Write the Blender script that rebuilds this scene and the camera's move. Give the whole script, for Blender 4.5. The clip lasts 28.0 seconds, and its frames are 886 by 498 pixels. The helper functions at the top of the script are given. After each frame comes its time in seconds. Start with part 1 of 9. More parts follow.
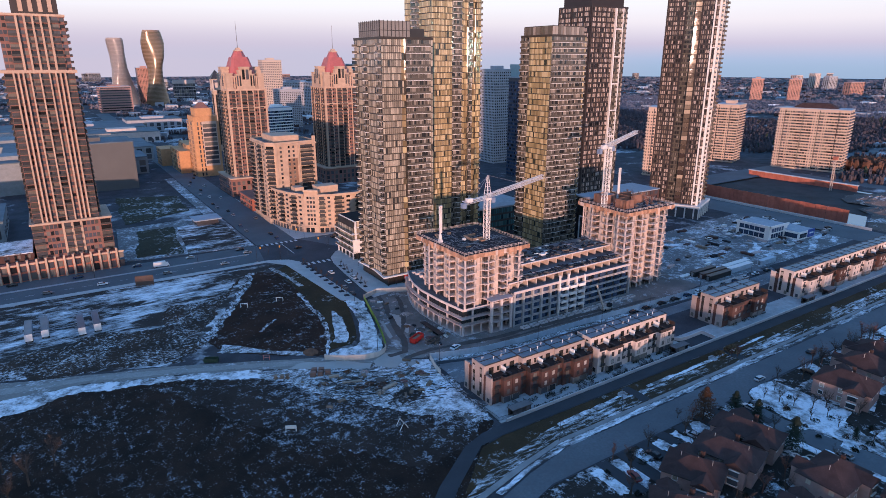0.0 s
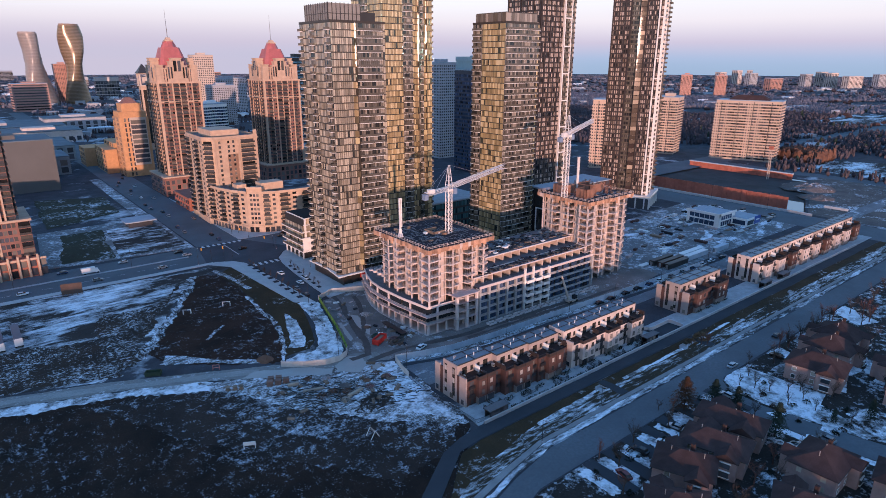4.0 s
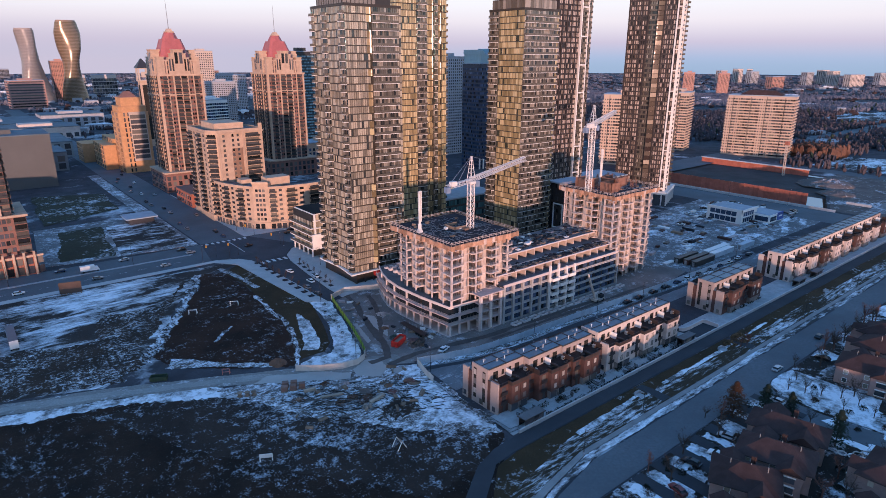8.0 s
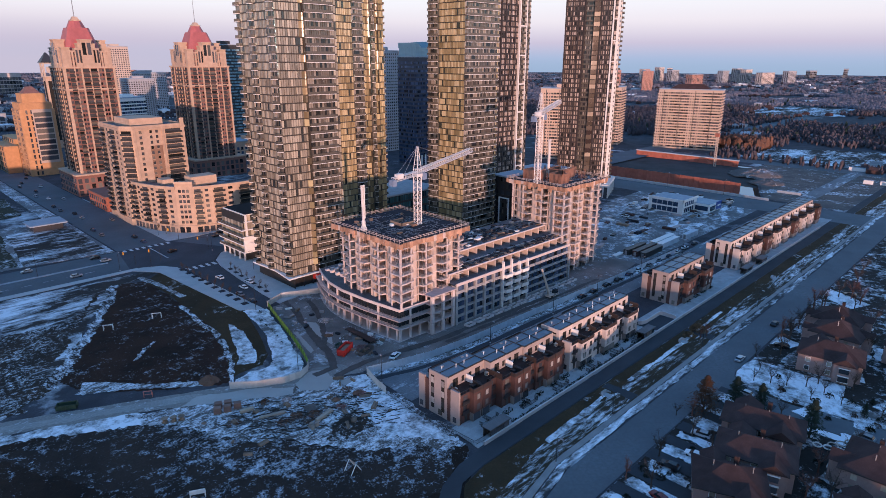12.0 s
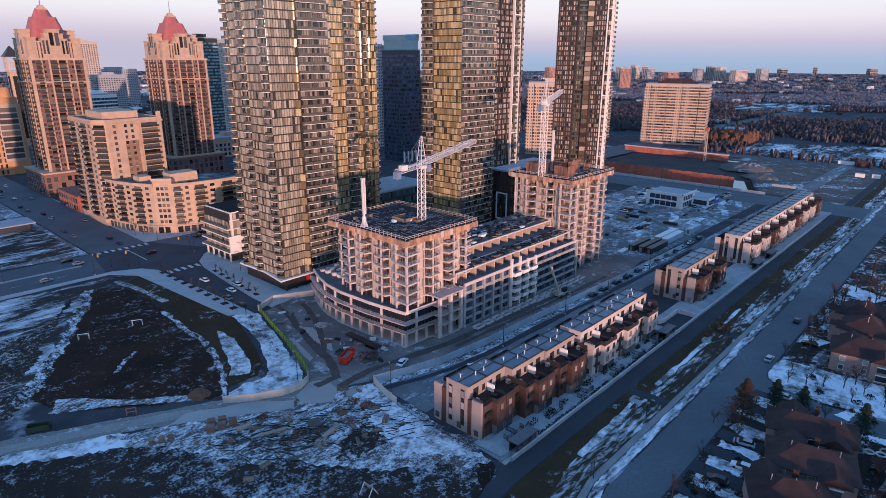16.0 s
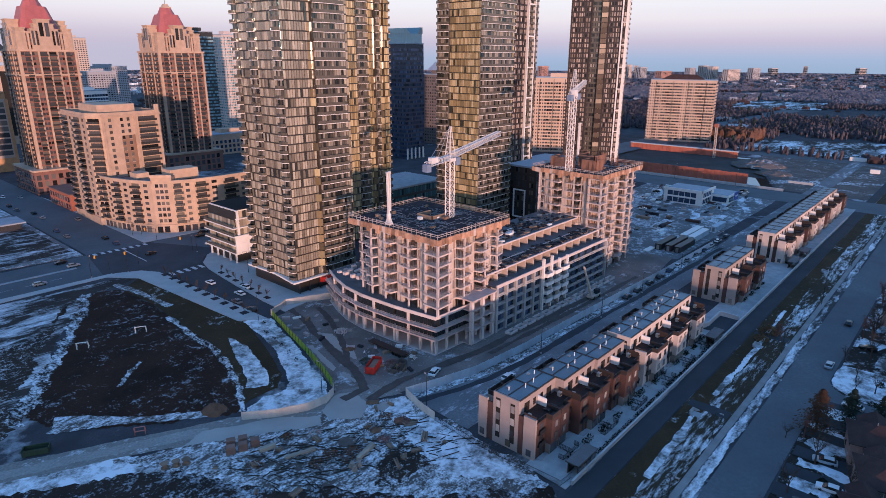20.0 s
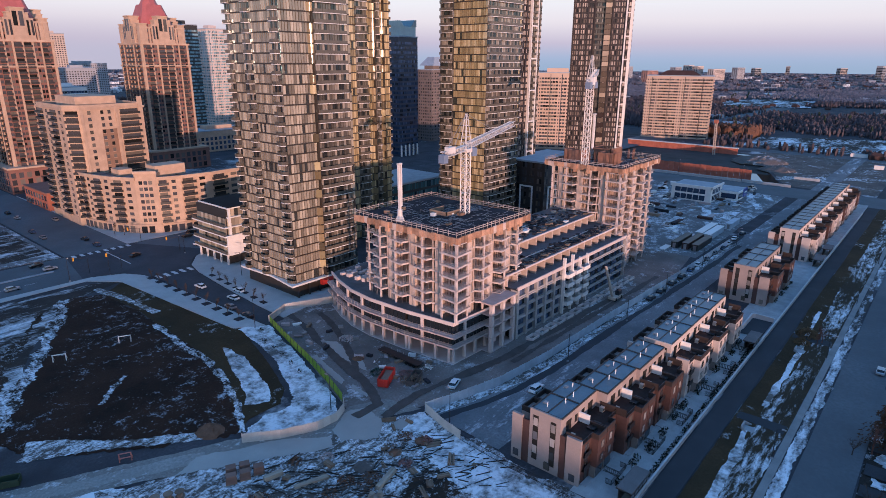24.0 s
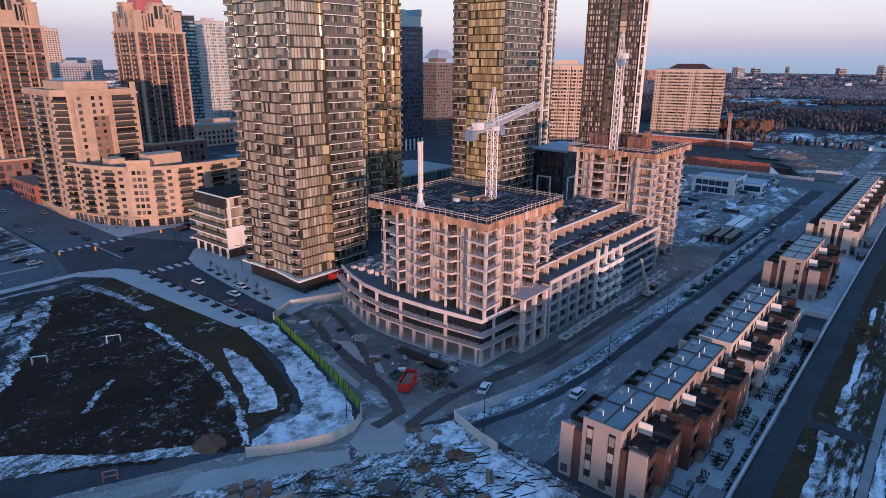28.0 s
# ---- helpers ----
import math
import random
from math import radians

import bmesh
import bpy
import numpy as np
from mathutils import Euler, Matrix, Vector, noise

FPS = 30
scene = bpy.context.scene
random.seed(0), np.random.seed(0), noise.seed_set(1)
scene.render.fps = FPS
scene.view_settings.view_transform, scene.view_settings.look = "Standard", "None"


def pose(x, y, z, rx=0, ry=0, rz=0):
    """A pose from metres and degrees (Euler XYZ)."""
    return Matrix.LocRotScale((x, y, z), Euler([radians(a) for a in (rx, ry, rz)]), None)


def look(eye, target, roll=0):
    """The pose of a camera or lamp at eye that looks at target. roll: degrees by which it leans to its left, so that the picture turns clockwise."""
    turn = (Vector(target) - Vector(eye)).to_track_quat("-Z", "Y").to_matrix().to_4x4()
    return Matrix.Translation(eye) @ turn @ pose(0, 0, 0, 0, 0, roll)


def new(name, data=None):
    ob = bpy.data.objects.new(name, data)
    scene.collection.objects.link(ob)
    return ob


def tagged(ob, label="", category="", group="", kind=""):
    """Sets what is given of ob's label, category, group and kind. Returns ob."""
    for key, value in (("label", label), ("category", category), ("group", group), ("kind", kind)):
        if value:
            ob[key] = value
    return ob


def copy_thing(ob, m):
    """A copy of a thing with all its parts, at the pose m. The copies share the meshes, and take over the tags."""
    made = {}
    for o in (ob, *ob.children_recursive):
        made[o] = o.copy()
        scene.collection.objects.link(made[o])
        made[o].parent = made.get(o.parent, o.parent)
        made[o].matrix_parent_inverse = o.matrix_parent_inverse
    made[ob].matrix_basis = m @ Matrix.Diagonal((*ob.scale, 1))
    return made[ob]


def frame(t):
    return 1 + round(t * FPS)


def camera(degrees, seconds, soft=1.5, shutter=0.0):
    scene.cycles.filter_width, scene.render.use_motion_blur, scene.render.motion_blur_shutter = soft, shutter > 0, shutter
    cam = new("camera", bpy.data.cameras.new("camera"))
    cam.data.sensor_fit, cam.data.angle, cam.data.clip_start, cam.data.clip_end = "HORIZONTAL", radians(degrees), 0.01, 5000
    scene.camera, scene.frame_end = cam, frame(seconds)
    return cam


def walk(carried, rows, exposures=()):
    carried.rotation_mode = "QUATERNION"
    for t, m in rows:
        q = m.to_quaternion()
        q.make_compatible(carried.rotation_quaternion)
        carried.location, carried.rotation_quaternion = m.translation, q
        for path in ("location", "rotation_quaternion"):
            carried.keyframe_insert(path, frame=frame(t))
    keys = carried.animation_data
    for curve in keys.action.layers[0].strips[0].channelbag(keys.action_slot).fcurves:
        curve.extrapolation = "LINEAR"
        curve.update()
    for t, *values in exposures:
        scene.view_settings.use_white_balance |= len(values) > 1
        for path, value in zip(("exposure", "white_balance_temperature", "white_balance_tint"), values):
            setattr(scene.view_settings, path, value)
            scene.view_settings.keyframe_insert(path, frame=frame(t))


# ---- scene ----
cam = camera(72.0, 28.0, soft=0.62)
METRES, EYE, TILT, LEAN, TURN = 122.08, 106.65, 0.0, 0.0, -32.9
ROWS = [
    (0.0, 0.0, 0.0, 0.0, 0.01, -17.12, -0.04),
    (0.5, -0.0066, 0.0129, -0.0065, -0.71, -17.12, -0.05),
    (1.0, -0.0134, 0.0253, -0.0125, -1.66, -17.13, -0.06),
    (1.5, -0.0212, 0.0376, -0.0185, -2.26, -17.14, -0.06),
    (2.0, -0.0293, 0.0497, -0.0243, -2.93, -17.15, -0.07),
    (2.5, -0.0378, 0.0623, -0.0297, -3.76, -17.15, -0.09),
    (3.0, -0.0469, 0.0747, -0.0349, -4.66, -17.17, -0.09),
    (3.5, -0.0557, 0.0872, -0.04, -5.54, -17.19, -0.09),
    (5.5, -0.0912, 0.1416, -0.0556, -5.95, -17.28, -0.1),
    (6.0, -0.0998, 0.155, -0.06, -5.88, -17.27, -0.11),
    (6.5, -0.1078, 0.1684, -0.0663, -5.84, -17.28, -0.11),
    (7.0, -0.1153, 0.1824, -0.0735, -5.8, -17.28, -0.12),
    (7.5, -0.1215, 0.1962, -0.0803, -5.74, -17.28, -0.12),
    (8.0, -0.1275, 0.211, -0.0873, -5.99, -17.29, -0.13),
    (8.5, -0.1324, 0.2257, -0.0933, -7.05, -17.3, -0.15),
    (9.0, -0.1365, 0.2406, -0.0995, -7.64, -17.29, -0.17),
    (9.5, -0.1394, 0.2563, -0.1052, -8.44, -17.3, -0.18),
    (10.0, -0.1416, 0.2722, -0.1112, -9.62, -17.29, -0.16),
    (10.5, -0.1438, 0.2883, -0.1172, -10.53, -17.29, -0.17),
    (11.0, -0.1443, 0.3051, -0.1221, -11.14, -17.29, -0.17),
    (11.5, -0.145, 0.3207, -0.1278, -11.73, -17.27, -0.18),
    (12.0, -0.145, 0.3374, -0.1332, -12.27, -17.27, -0.18),
    (12.5, -0.145, 0.3541, -0.1388, -12.64, -17.26, -0.18),
    (14.5, -0.167, 0.4173, -0.1591, -14.48, -17.28, -0.15),
    (15.0, -0.1771, 0.4333, -0.1643, -14.47, -17.3, -0.15),
    (15.5, -0.1872, 0.4495, -0.1693, -14.46, -17.3, -0.15),
    (16.0, -0.1974, 0.4661, -0.1744, -14.52, -17.32, -0.17),
    (16.5, -0.2075, 0.4829, -0.1794, -14.69, -17.32, -0.18),
    (17.0, -0.217, 0.4998, -0.1844, -14.91, -17.32, -0.2),
    (17.5, -0.2261, 0.5167, -0.1894, -15.13, -17.32, -0.22),
    (18.0, -0.2345, 0.5338, -0.1945, -15.29, -17.31, -0.22),
    (18.5, -0.2424, 0.5515, -0.1999, -15.4, -17.3, -0.22),
    (19.0, -0.2501, 0.5682, -0.2043, -15.41, -17.29, -0.23),
    (19.5, -0.2576, 0.5852, -0.2081, -15.42, -17.31, -0.23),
    (20.0, -0.2641, 0.6025, -0.2122, -15.45, -17.32, -0.23),
    (20.5, -0.2706, 0.6191, -0.2166, -15.48, -17.31, -0.23),
    (21.0, -0.2761, 0.6357, -0.2204, -15.52, -17.31, -0.25),
    (21.5, -0.2812, 0.6521, -0.2244, -15.66, -17.3, -0.26),
    (23.5, -0.2951, 0.7209, -0.2432, -16.72, -17.28, -0.29),
    (24.0, -0.2975, 0.7381, -0.2536, -16.87, -17.27, -0.31),
    (24.5, -0.2993, 0.7555, -0.264, -16.96, -17.26, -0.3),
    (25.0, -0.3013, 0.7733, -0.2742, -17.04, -17.25, -0.32),
    (25.5, -0.3033, 0.7905, -0.2835, -17.09, -17.24, -0.33),
    (26.0, -0.3054, 0.808, -0.293, -17.12, -17.21, -0.32),
    (26.5, -0.3075, 0.8251, -0.302, -17.13, -17.19, -0.31),
    (27.0, -0.3099, 0.8418, -0.3102, -17.09, -17.17, -0.31),
    (27.5, -0.3123, 0.8583, -0.3168, -17.09, -17.16, -0.31),
    (28.0, -0.3135, 0.8717, -0.3181, -17.1, -17.14, -0.31),
]
walk(cam, [(t, pose(0, 0, EYE, TILT, LEAN, TURN) @ pose(METRES * x, METRES * y, METRES * z, 90 + pitch, roll, yaw)) for t, x, y, z, yaw, pitch, roll in ROWS], [(0, 0.64), (6, 0.63), (12, 0.58), (20, 0.53), (28, 0.47)])

# ---- world, sun ----
SUN_AZ, SUN_EL = 213.0, 1.6          # clockwise from +y, degrees
world = bpy.data.worlds.new("dusk")
scene.world = world
world.use_nodes = True
wn, wl = world.node_tree.nodes, world.node_tree.links
wn.clear()
w_out = wn.new("ShaderNodeOutputWorld")
w_sky = wn.new("ShaderNodeTexSky")
w_sky.sky_type = "NISHITA"
w_sky.sun_disc = False
w_sky.sun_elevation, w_sky.sun_rotation = radians(SUN_EL), radians(SUN_AZ)
w_sky.dust_density, w_sky.ozone_density = 2.0, 2.0
w_bg1 = wn.new("ShaderNodeBackground")
w_bg1.inputs[1].default_value = 0.035
wl.new(w_sky.outputs[0], w_bg1.inputs[0])
w_tc = wn.new("ShaderNodeTexCoord")
w_sep = wn.new("ShaderNodeSeparateXYZ")
wl.new(w_tc.outputs["Generated"], w_sep.inputs[0])
w_map = wn.new("ShaderNodeMapRange")
w_map.inputs[1].default_value, w_map.inputs[2].default_value = -0.1, 0.9
wl.new(w_sep.outputs[2], w_map.inputs[0])
w_ramp = wn.new("ShaderNodeValToRGB")
stops = [(0.0, (0.16, 0.24, 0.38)), (0.092, (0.30, 0.38, 0.54)), (0.103, (0.34, 0.40, 0.57)), (0.125, (0.50, 0.44, 0.57)),
         (0.155, (0.70, 0.625, 0.70)), (0.21, (0.77, 0.765, 0.83)), (0.32, (0.485, 0.635, 0.86)), (0.55, (0.16, 0.375, 0.765)), (1.0, (0.10, 0.28, 0.685))]
w_ramp.color_ramp.elements[0].position = stops[0][0]
w_ramp.color_ramp.elements[1].position = stops[-1][0]
for pos, c in stops[1:-1]:
    w_ramp.color_ramp.elements.new(pos)
for el, (pos, c) in zip(w_ramp.color_ramp.elements, stops):
    el.position, el.color = pos, (c[0] * 0.94, c[1] * 0.99, c[2] * 0.99, 1)
wl.new(w_map.outputs[0], w_ramp.inputs[0])
w_bg2 = wn.new("ShaderNodeBackground")
w_bg2.inputs[1].default_value = 0.86
w_north = wn.new("ShaderNodeMapRange")      # a dull mauve haze low in the northern sky
w_north.inputs[1].default_value, w_north.inputs[2].default_value = 0.62, 1.0
wl.new(w_sep.outputs[1], w_north.inputs[0])
w_low = wn.new("ShaderNodeMapRange")
w_low.inputs[1].default_value, w_low.inputs[2].default_value = 0.075, 0.0
wl.new(w_sep.outputs[2], w_low.inputs[0])
w_both = wn.new("ShaderNodeMath")
w_both.operation = "MULTIPLY"
wl.new(w_north.outputs[0], w_both.inputs[0])
wl.new(w_low.outputs[0], w_both.inputs[1])
w_mix = wn.new("ShaderNodeMix")
w_mix.data_type = "RGBA"
wl.new(w_both.outputs[0], w_mix.inputs[0])
wl.new(w_ramp.outputs[0], w_mix.inputs[6])
w_mix.inputs[7].default_value = (0.46, 0.42, 0.53, 1)
wl.new(w_mix.outputs[2], w_bg2.inputs[0])
w_add = wn.new("ShaderNodeAddShader")
wl.new(w_bg1.outputs[0], w_add.inputs[0])
wl.new(w_bg2.outputs[0], w_add.inputs[1])
wl.new(w_add.outputs[0], w_out.inputs[0])

sun_dir = Vector((math.sin(radians(SUN_AZ)) * math.cos(radians(SUN_EL)), math.cos(radians(SUN_AZ)) * math.cos(radians(SUN_EL)), math.sin(radians(SUN_EL))))
sun = new("sun", bpy.data.lights.new("sun", "SUN"))
sun.data.energy, sun.data.angle, sun.data.color = 3.3, radians(0.6), (1.0, 0.605, 0.495)
sun.matrix_world = look(Vector((0, 0, 300)) + sun_dir * 100, (0, 0, 300))

# ---- materials ----
MATS = {}


def nodes_of(name):
    m = bpy.data.materials.new(name)
    m.use_nodes = True
    nt = m.node_tree
    return m, nt, nt.nodes["Principled BSDF"]


def mixed(nt, fac, a, b):
    mx = nt.nodes.new("ShaderNodeMix")
    mx.data_type = "RGBA"
    for sock, val in ((0, fac), (6, a), (7, b)):
        if hasattr(val, "node"):
            nt.links.new(val, mx.inputs[sock])
        else:
            mx.inputs[sock].default_value = val if sock == 0 else (*val, 1)
    return mx.outputs[2]


def noisy(nt, scale, detail=4.0, rough=0.6, stretch=None, obj=True):
    tc = nt.nodes.new("ShaderNodeNewGeometry")
    src = tc.outputs["Position"]
    if stretch:
        mp = nt.nodes.new("ShaderNodeMapping")
        mp.inputs["Scale"].default_value = stretch
        nt.links.new(src, mp.inputs[0])
        src = mp.outputs[0]
    n = nt.nodes.new("ShaderNodeTexNoise")
    n.inputs["Scale"].default_value, n.inputs["Detail"].default_value, n.inputs["Roughness"].default_value = scale, detail, rough
    nt.links.new(src, n.inputs["Vector"])
    return n.outputs[0]


def step(nt, val, lo, hi):
    r = nt.nodes.new("ShaderNodeMapRange")
    r.inputs[1].default_value, r.inputs[2].default_value = lo, hi
    nt.links.new(val, r.inputs[0])
    return r.outputs[0]


def bumped(nt, b, height, strength, dist):
    bp = nt.nodes.new("ShaderNodeBump")
    bp.inputs["Strength"].default_value, bp.inputs["Distance"].default_value = strength, dist
    nt.links.new(height, bp.inputs["Height"])
    nt.links.new(bp.outputs[0], b.inputs["Normal"])


def plain(name, col, rough=0.8, metal=0.0, vary=0.18, scale=0.35, fine=6.0, bump=0.0, rand=0.0):
    """A surface with large stains and fine grain, and a tone that differs from object to object."""
    if name in MATS:
        return MATS[name]
    m, nt, b = nodes_of(name)
    d = tuple(c * (1 - vary) for c in col)
    u = tuple(min(1, c * (1 + vary)) for c in col)
    c1 = mixed(nt, step(nt, noisy(nt, scale), 0.3, 0.7), d, u)
    g = noisy(nt, fine, 3.0)
    c2 = mixed(nt, step(nt, g, 0.35, 0.8), c1, tuple(c * (1 - vary * 0.9) for c in col))
    if rand:
        oi = nt.nodes.new("ShaderNodeObjectInfo")
        hs = nt.nodes.new("ShaderNodeHueSaturation")
        nt.links.new(c2, hs.inputs["Color"])
        r = nt.nodes.new("ShaderNodeMapRange")
        r.inputs[3].default_value, r.inputs[4].default_value = 1 - rand, 1 + rand
        nt.links.new(oi.outputs["Random"], r.inputs[0])
        nt.links.new(r.outputs[0], hs.inputs["Value"])
        c2 = hs.outputs[0]
    nt.links.new(c2, b.inputs["Base Color"])
    b.inputs["Roughness"].default_value, b.inputs["Metallic"].default_value = rough, metal
    if rough > 0.75:
        b.inputs["Specular IOR Level"].default_value = 0.12
    if bump:
        bumped(nt, b, g, bump, 0.05)
    MATS[name] = m
    return m


def glazing(name, coat, blind, dark, rough=0.1, shares=(0.16, 0.72), metal=0.15, tint=None):
    """Coated panes: most mirror the sky in the coat's colour, some show blinds, some are dark; each pane by its island and storey."""
    if name in MATS:
        return MATS[name]
    m, nt, b = nodes_of(name)
    ge = nt.nodes.new("ShaderNodeNewGeometry")
    oi = nt.nodes.new("ShaderNodeObjectInfo")
    ma = nt.nodes.new("ShaderNodeMath")
    ma.operation = "MULTIPLY_ADD"
    ma.inputs[1].default_value = 13.7
    nt.links.new(oi.outputs["Random"], ma.inputs[0])
    nt.links.new(ge.outputs["Random Per Island"], ma.inputs[2])
    fr = nt.nodes.new("ShaderNodeMath")
    fr.operation = "FRACT"
    nt.links.new(ma.outputs[0], fr.inputs[0])
    rp = nt.nodes.new("ShaderNodeValToRGB")
    rp.color_ramp.interpolation = "CONSTANT"
    mid = (shares[0] + shares[1]) / 2
    cols = [(0.0, dark), (shares[0], tuple(c * 0.55 for c in coat)), (shares[0] * 0.6 + mid * 0.4, coat), (mid, tuple(c * 0.78 for c in coat)), (shares[1], blind), (0.84, tuple(min(1, c * 1.15) for c in blind)), (0.93, tuple(c * 0.6 for c in blind))]
    e = rp.color_ramp.elements
    e[0].position, e[1].position = 0.0, 0.93
    for p, c in cols[1:-1]:
        e.new(p)
    for el, (p, c) in zip(e, cols):
        el.position, el.color = p, (*c, 1)
    nt.links.new(fr.outputs[0], rp.inputs[0])
    fold = step(nt, noisy(nt, 1.0, 2.0, 0.5, (3.2, 3.2, 0.15)), 0.36, 0.66)
    hs = nt.nodes.new("ShaderNodeHueSaturation")
    nt.links.new(rp.outputs[0], hs.inputs["Color"])
    fv = nt.nodes.new("ShaderNodeMapRange")
    fv.inputs[3].default_value, fv.inputs[4].default_value = 0.93, 1.06
    nt.links.new(fold, fv.inputs[0])
    nt.links.new(fv.outputs[0], hs.inputs["Value"])
    nt.links.new(hs.outputs[0], b.inputs["Base Color"])
    if tint:
        b.inputs["Specular Tint"].default_value = (*tint, 1)
    mt = nt.nodes.new("ShaderNodeValToRGB")
    mt.color_ramp.interpolation = "CONSTANT"
    e = mt.color_ramp.elements
    e[0].position, e[1].position = 0.0, shares[1]
    e[0].color, e[1].color = (metal, metal, metal, 1), (metal * 0.45, metal * 0.45, metal * 0.45, 1)
    nt.links.new(fr.outputs[0], mt.inputs[0])
    nt.links.new(mt.outputs[0], b.inputs["Metallic"])
    b.inputs["Roughness"].default_value = rough
    b.inputs["Specular IOR Level"].default_value = 0.9 if tint else 0.55
    bumped(nt, b, noisy(nt, 0.22, 2.0), 0.25, 0.25)
    MATS[name] = m
    return m


def ground_mix(name, base, snow_amount, patch=0.05, fleck=0.5, base2=None, stretch=None, snow=(0.79, 0.80, 0.83), gains=(1.0, 0.6, 0.7, 0.35)):
    """Open ground: two tones of soil or grass, with snow lying in drifts and flecks."""
    if name in MATS:
        return MATS[name]
    m, nt, b = nodes_of(name)
    base2 = base2 or tuple(c * 0.55 for c in base)
    c = mixed(nt, step(nt, noisy(nt, 0.08, 5.0), 0.35, 0.65), base, base2)
    g = noisy(nt, 1.7, 5.0, 0.7)
    c = mixed(nt, step(nt, g, 0.3, 0.75), c, tuple(x * 0.5 for x in base))
    if snow_amount > 0:
        total = None
        for sc, gain, st in ((patch, gains[0], stretch), (patch * 5.3, gains[1], stretch), (fleck, gains[2], stretch), (fleck * 4.1, gains[3], None)):
            ad = nt.nodes.new("ShaderNodeMath")
            ad.operation = "MULTIPLY_ADD"
            ad.inputs[1].default_value = gain
            nt.links.new(noisy(nt, sc, 7.0, 0.68, st), ad.inputs[0])
            if total is None:
                ad.inputs[2].default_value = 0.0
            else:
                nt.links.new(total, ad.inputs[2])
            total = ad.outputs[0]
        edge = sum(gains) / 2 + 0.5 * (0.5 - snow_amount)
        c = mixed(nt, step(nt, total, edge - 0.05, edge + 0.19), c, snow)
    nt.links.new(c, b.inputs["Base Color"])
    b.inputs["Roughness"].default_value = 0.92
    b.inputs["Specular IOR Level"].default_value = 0.1
    bumped(nt, b, g, 0.7, 0.25)
    MATS[name] = m
    return m


CONCRETE = plain("raw_concrete", (0.49, 0.385, 0.36), 0.9, vary=0.16, bump=0.2, rand=0.08)
# greyer, darker copy of the concrete, the wing front's shade in its colour
WING_CONC = plain("shaded_wing_concrete", (0.36, 0.335, 0.325), 0.9, vary=0.2, rand=0.1)
CONC_WHITE = plain("white_concrete", (0.74, 0.68, 0.64), 0.85, vary=0.1)
CONC_LIGHT = plain("light_concrete", (0.60, 0.50, 0.47), 0.9, vary=0.12, rand=0.06)
CONC_WARM = plain("plywood_form", (0.46, 0.26, 0.17), 0.8, vary=0.3, scale=0.8, rand=0.35)
# tan copy of the concrete, the low sun's warmth put into its colour
CONC_SUNLIT = plain("sunlit_concrete", (0.58, 0.445, 0.375), 0.9, vary=0.16, rand=0.1)
DECK = plain("dark_deck", (0.04, 0.04, 0.047), 0.85, vary=0.5, scale=0.25, fine=2.0, bump=0.6)
STEEL = plain("grey_steel", (0.35, 0.34, 0.34), 0.5, 0.6, rand=0.2)
RAILING = plain("site_railing", (0.50, 0.41, 0.36), 0.7)
CAGE = plain("rusty_rebar", (0.30, 0.155, 0.11), 0.8, rand=0.2)
CRANE_WHITE = plain("crane_white_paint", (0.72, 0.66, 0.62), 0.5)
CRANE_BLUE = plain("crane_blue_box", (0.20, 0.25, 0.34), 0.5)
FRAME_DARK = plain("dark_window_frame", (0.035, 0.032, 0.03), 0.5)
FRAME_BRONZE = plain("bronze_frame", (0.055, 0.043, 0.034), 0.45, 0.2)
WHITE_EDGE = plain("white_slab_edge", (0.72, 0.68, 0.64), 0.7, vary=0.08)
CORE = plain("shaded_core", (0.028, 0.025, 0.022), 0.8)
GLASS_T1 = glazing("bronze_grey_panes", (0.34, 0.285, 0.215), (0.445, 0.375, 0.285), (0.048, 0.047, 0.043), shares=(0.06, 0.62), metal=0.03, tint=(0.5, 0.95, 1.0))
GLASS_GOLD = glazing("gold_bronze_panes", (0.44, 0.33, 0.175), (0.56, 0.44, 0.26), (0.05, 0.05, 0.04), shares=(0.05, 0.66), metal=0.03, tint=(0.35, 0.95, 1.0))
GLASS_TEAL = glazing("teal_panes", (0.08, 0.20, 0.22), (0.10, 0.19, 0.20), (0.02, 0.05, 0.06))
GLASS_BLK = glazing("bronze_panes_in_dark_wall", (0.28, 0.215, 0.175), (0.48, 0.39, 0.33), (0.03, 0.028, 0.028), shares=(0.18, 0.5))
# darker copy of the tower panes, with the balcony recess's shade in its colour
GLASS_SHADED = glazing("shaded_balcony_panes", (0.15, 0.13, 0.11), (0.30, 0.26, 0.22), (0.03, 0.03, 0.03), shares=(0.25, 0.7), metal=0.03, tint=(0.5, 0.95, 1.0))
GLASS_DARK = glazing("dark_panes", (0.10, 0.10, 0.11), (0.16, 0.14, 0.12), (0.02, 0.02, 0.02))
GLASS_BLUE = glazing("blue_black_panes", (0.05, 0.08, 0.14), (0.08, 0.11, 0.18), (0.015, 0.02, 0.03))
GLASS_AQUA = glazing("aqua_panes", (0.30, 0.48, 0.52), (0.3, 0.42, 0.45), (0.08, 0.14, 0.16))
GLASS_TH = glazing("townhouse_panes", (0.22, 0.20, 0.19), (0.42, 0.37, 0.33), (0.05, 0.05, 0.05), shares=(0.18, 0.45))
# two smooth glasses for the added bays that throw the sun's glint
GLASS_GLINT_GOLD = glazing("glint_gold_panes", (0.30, 0.22, 0.12), (0.40, 0.32, 0.18), (0.10, 0.08, 0.05), rough=0.08, metal=0.1)
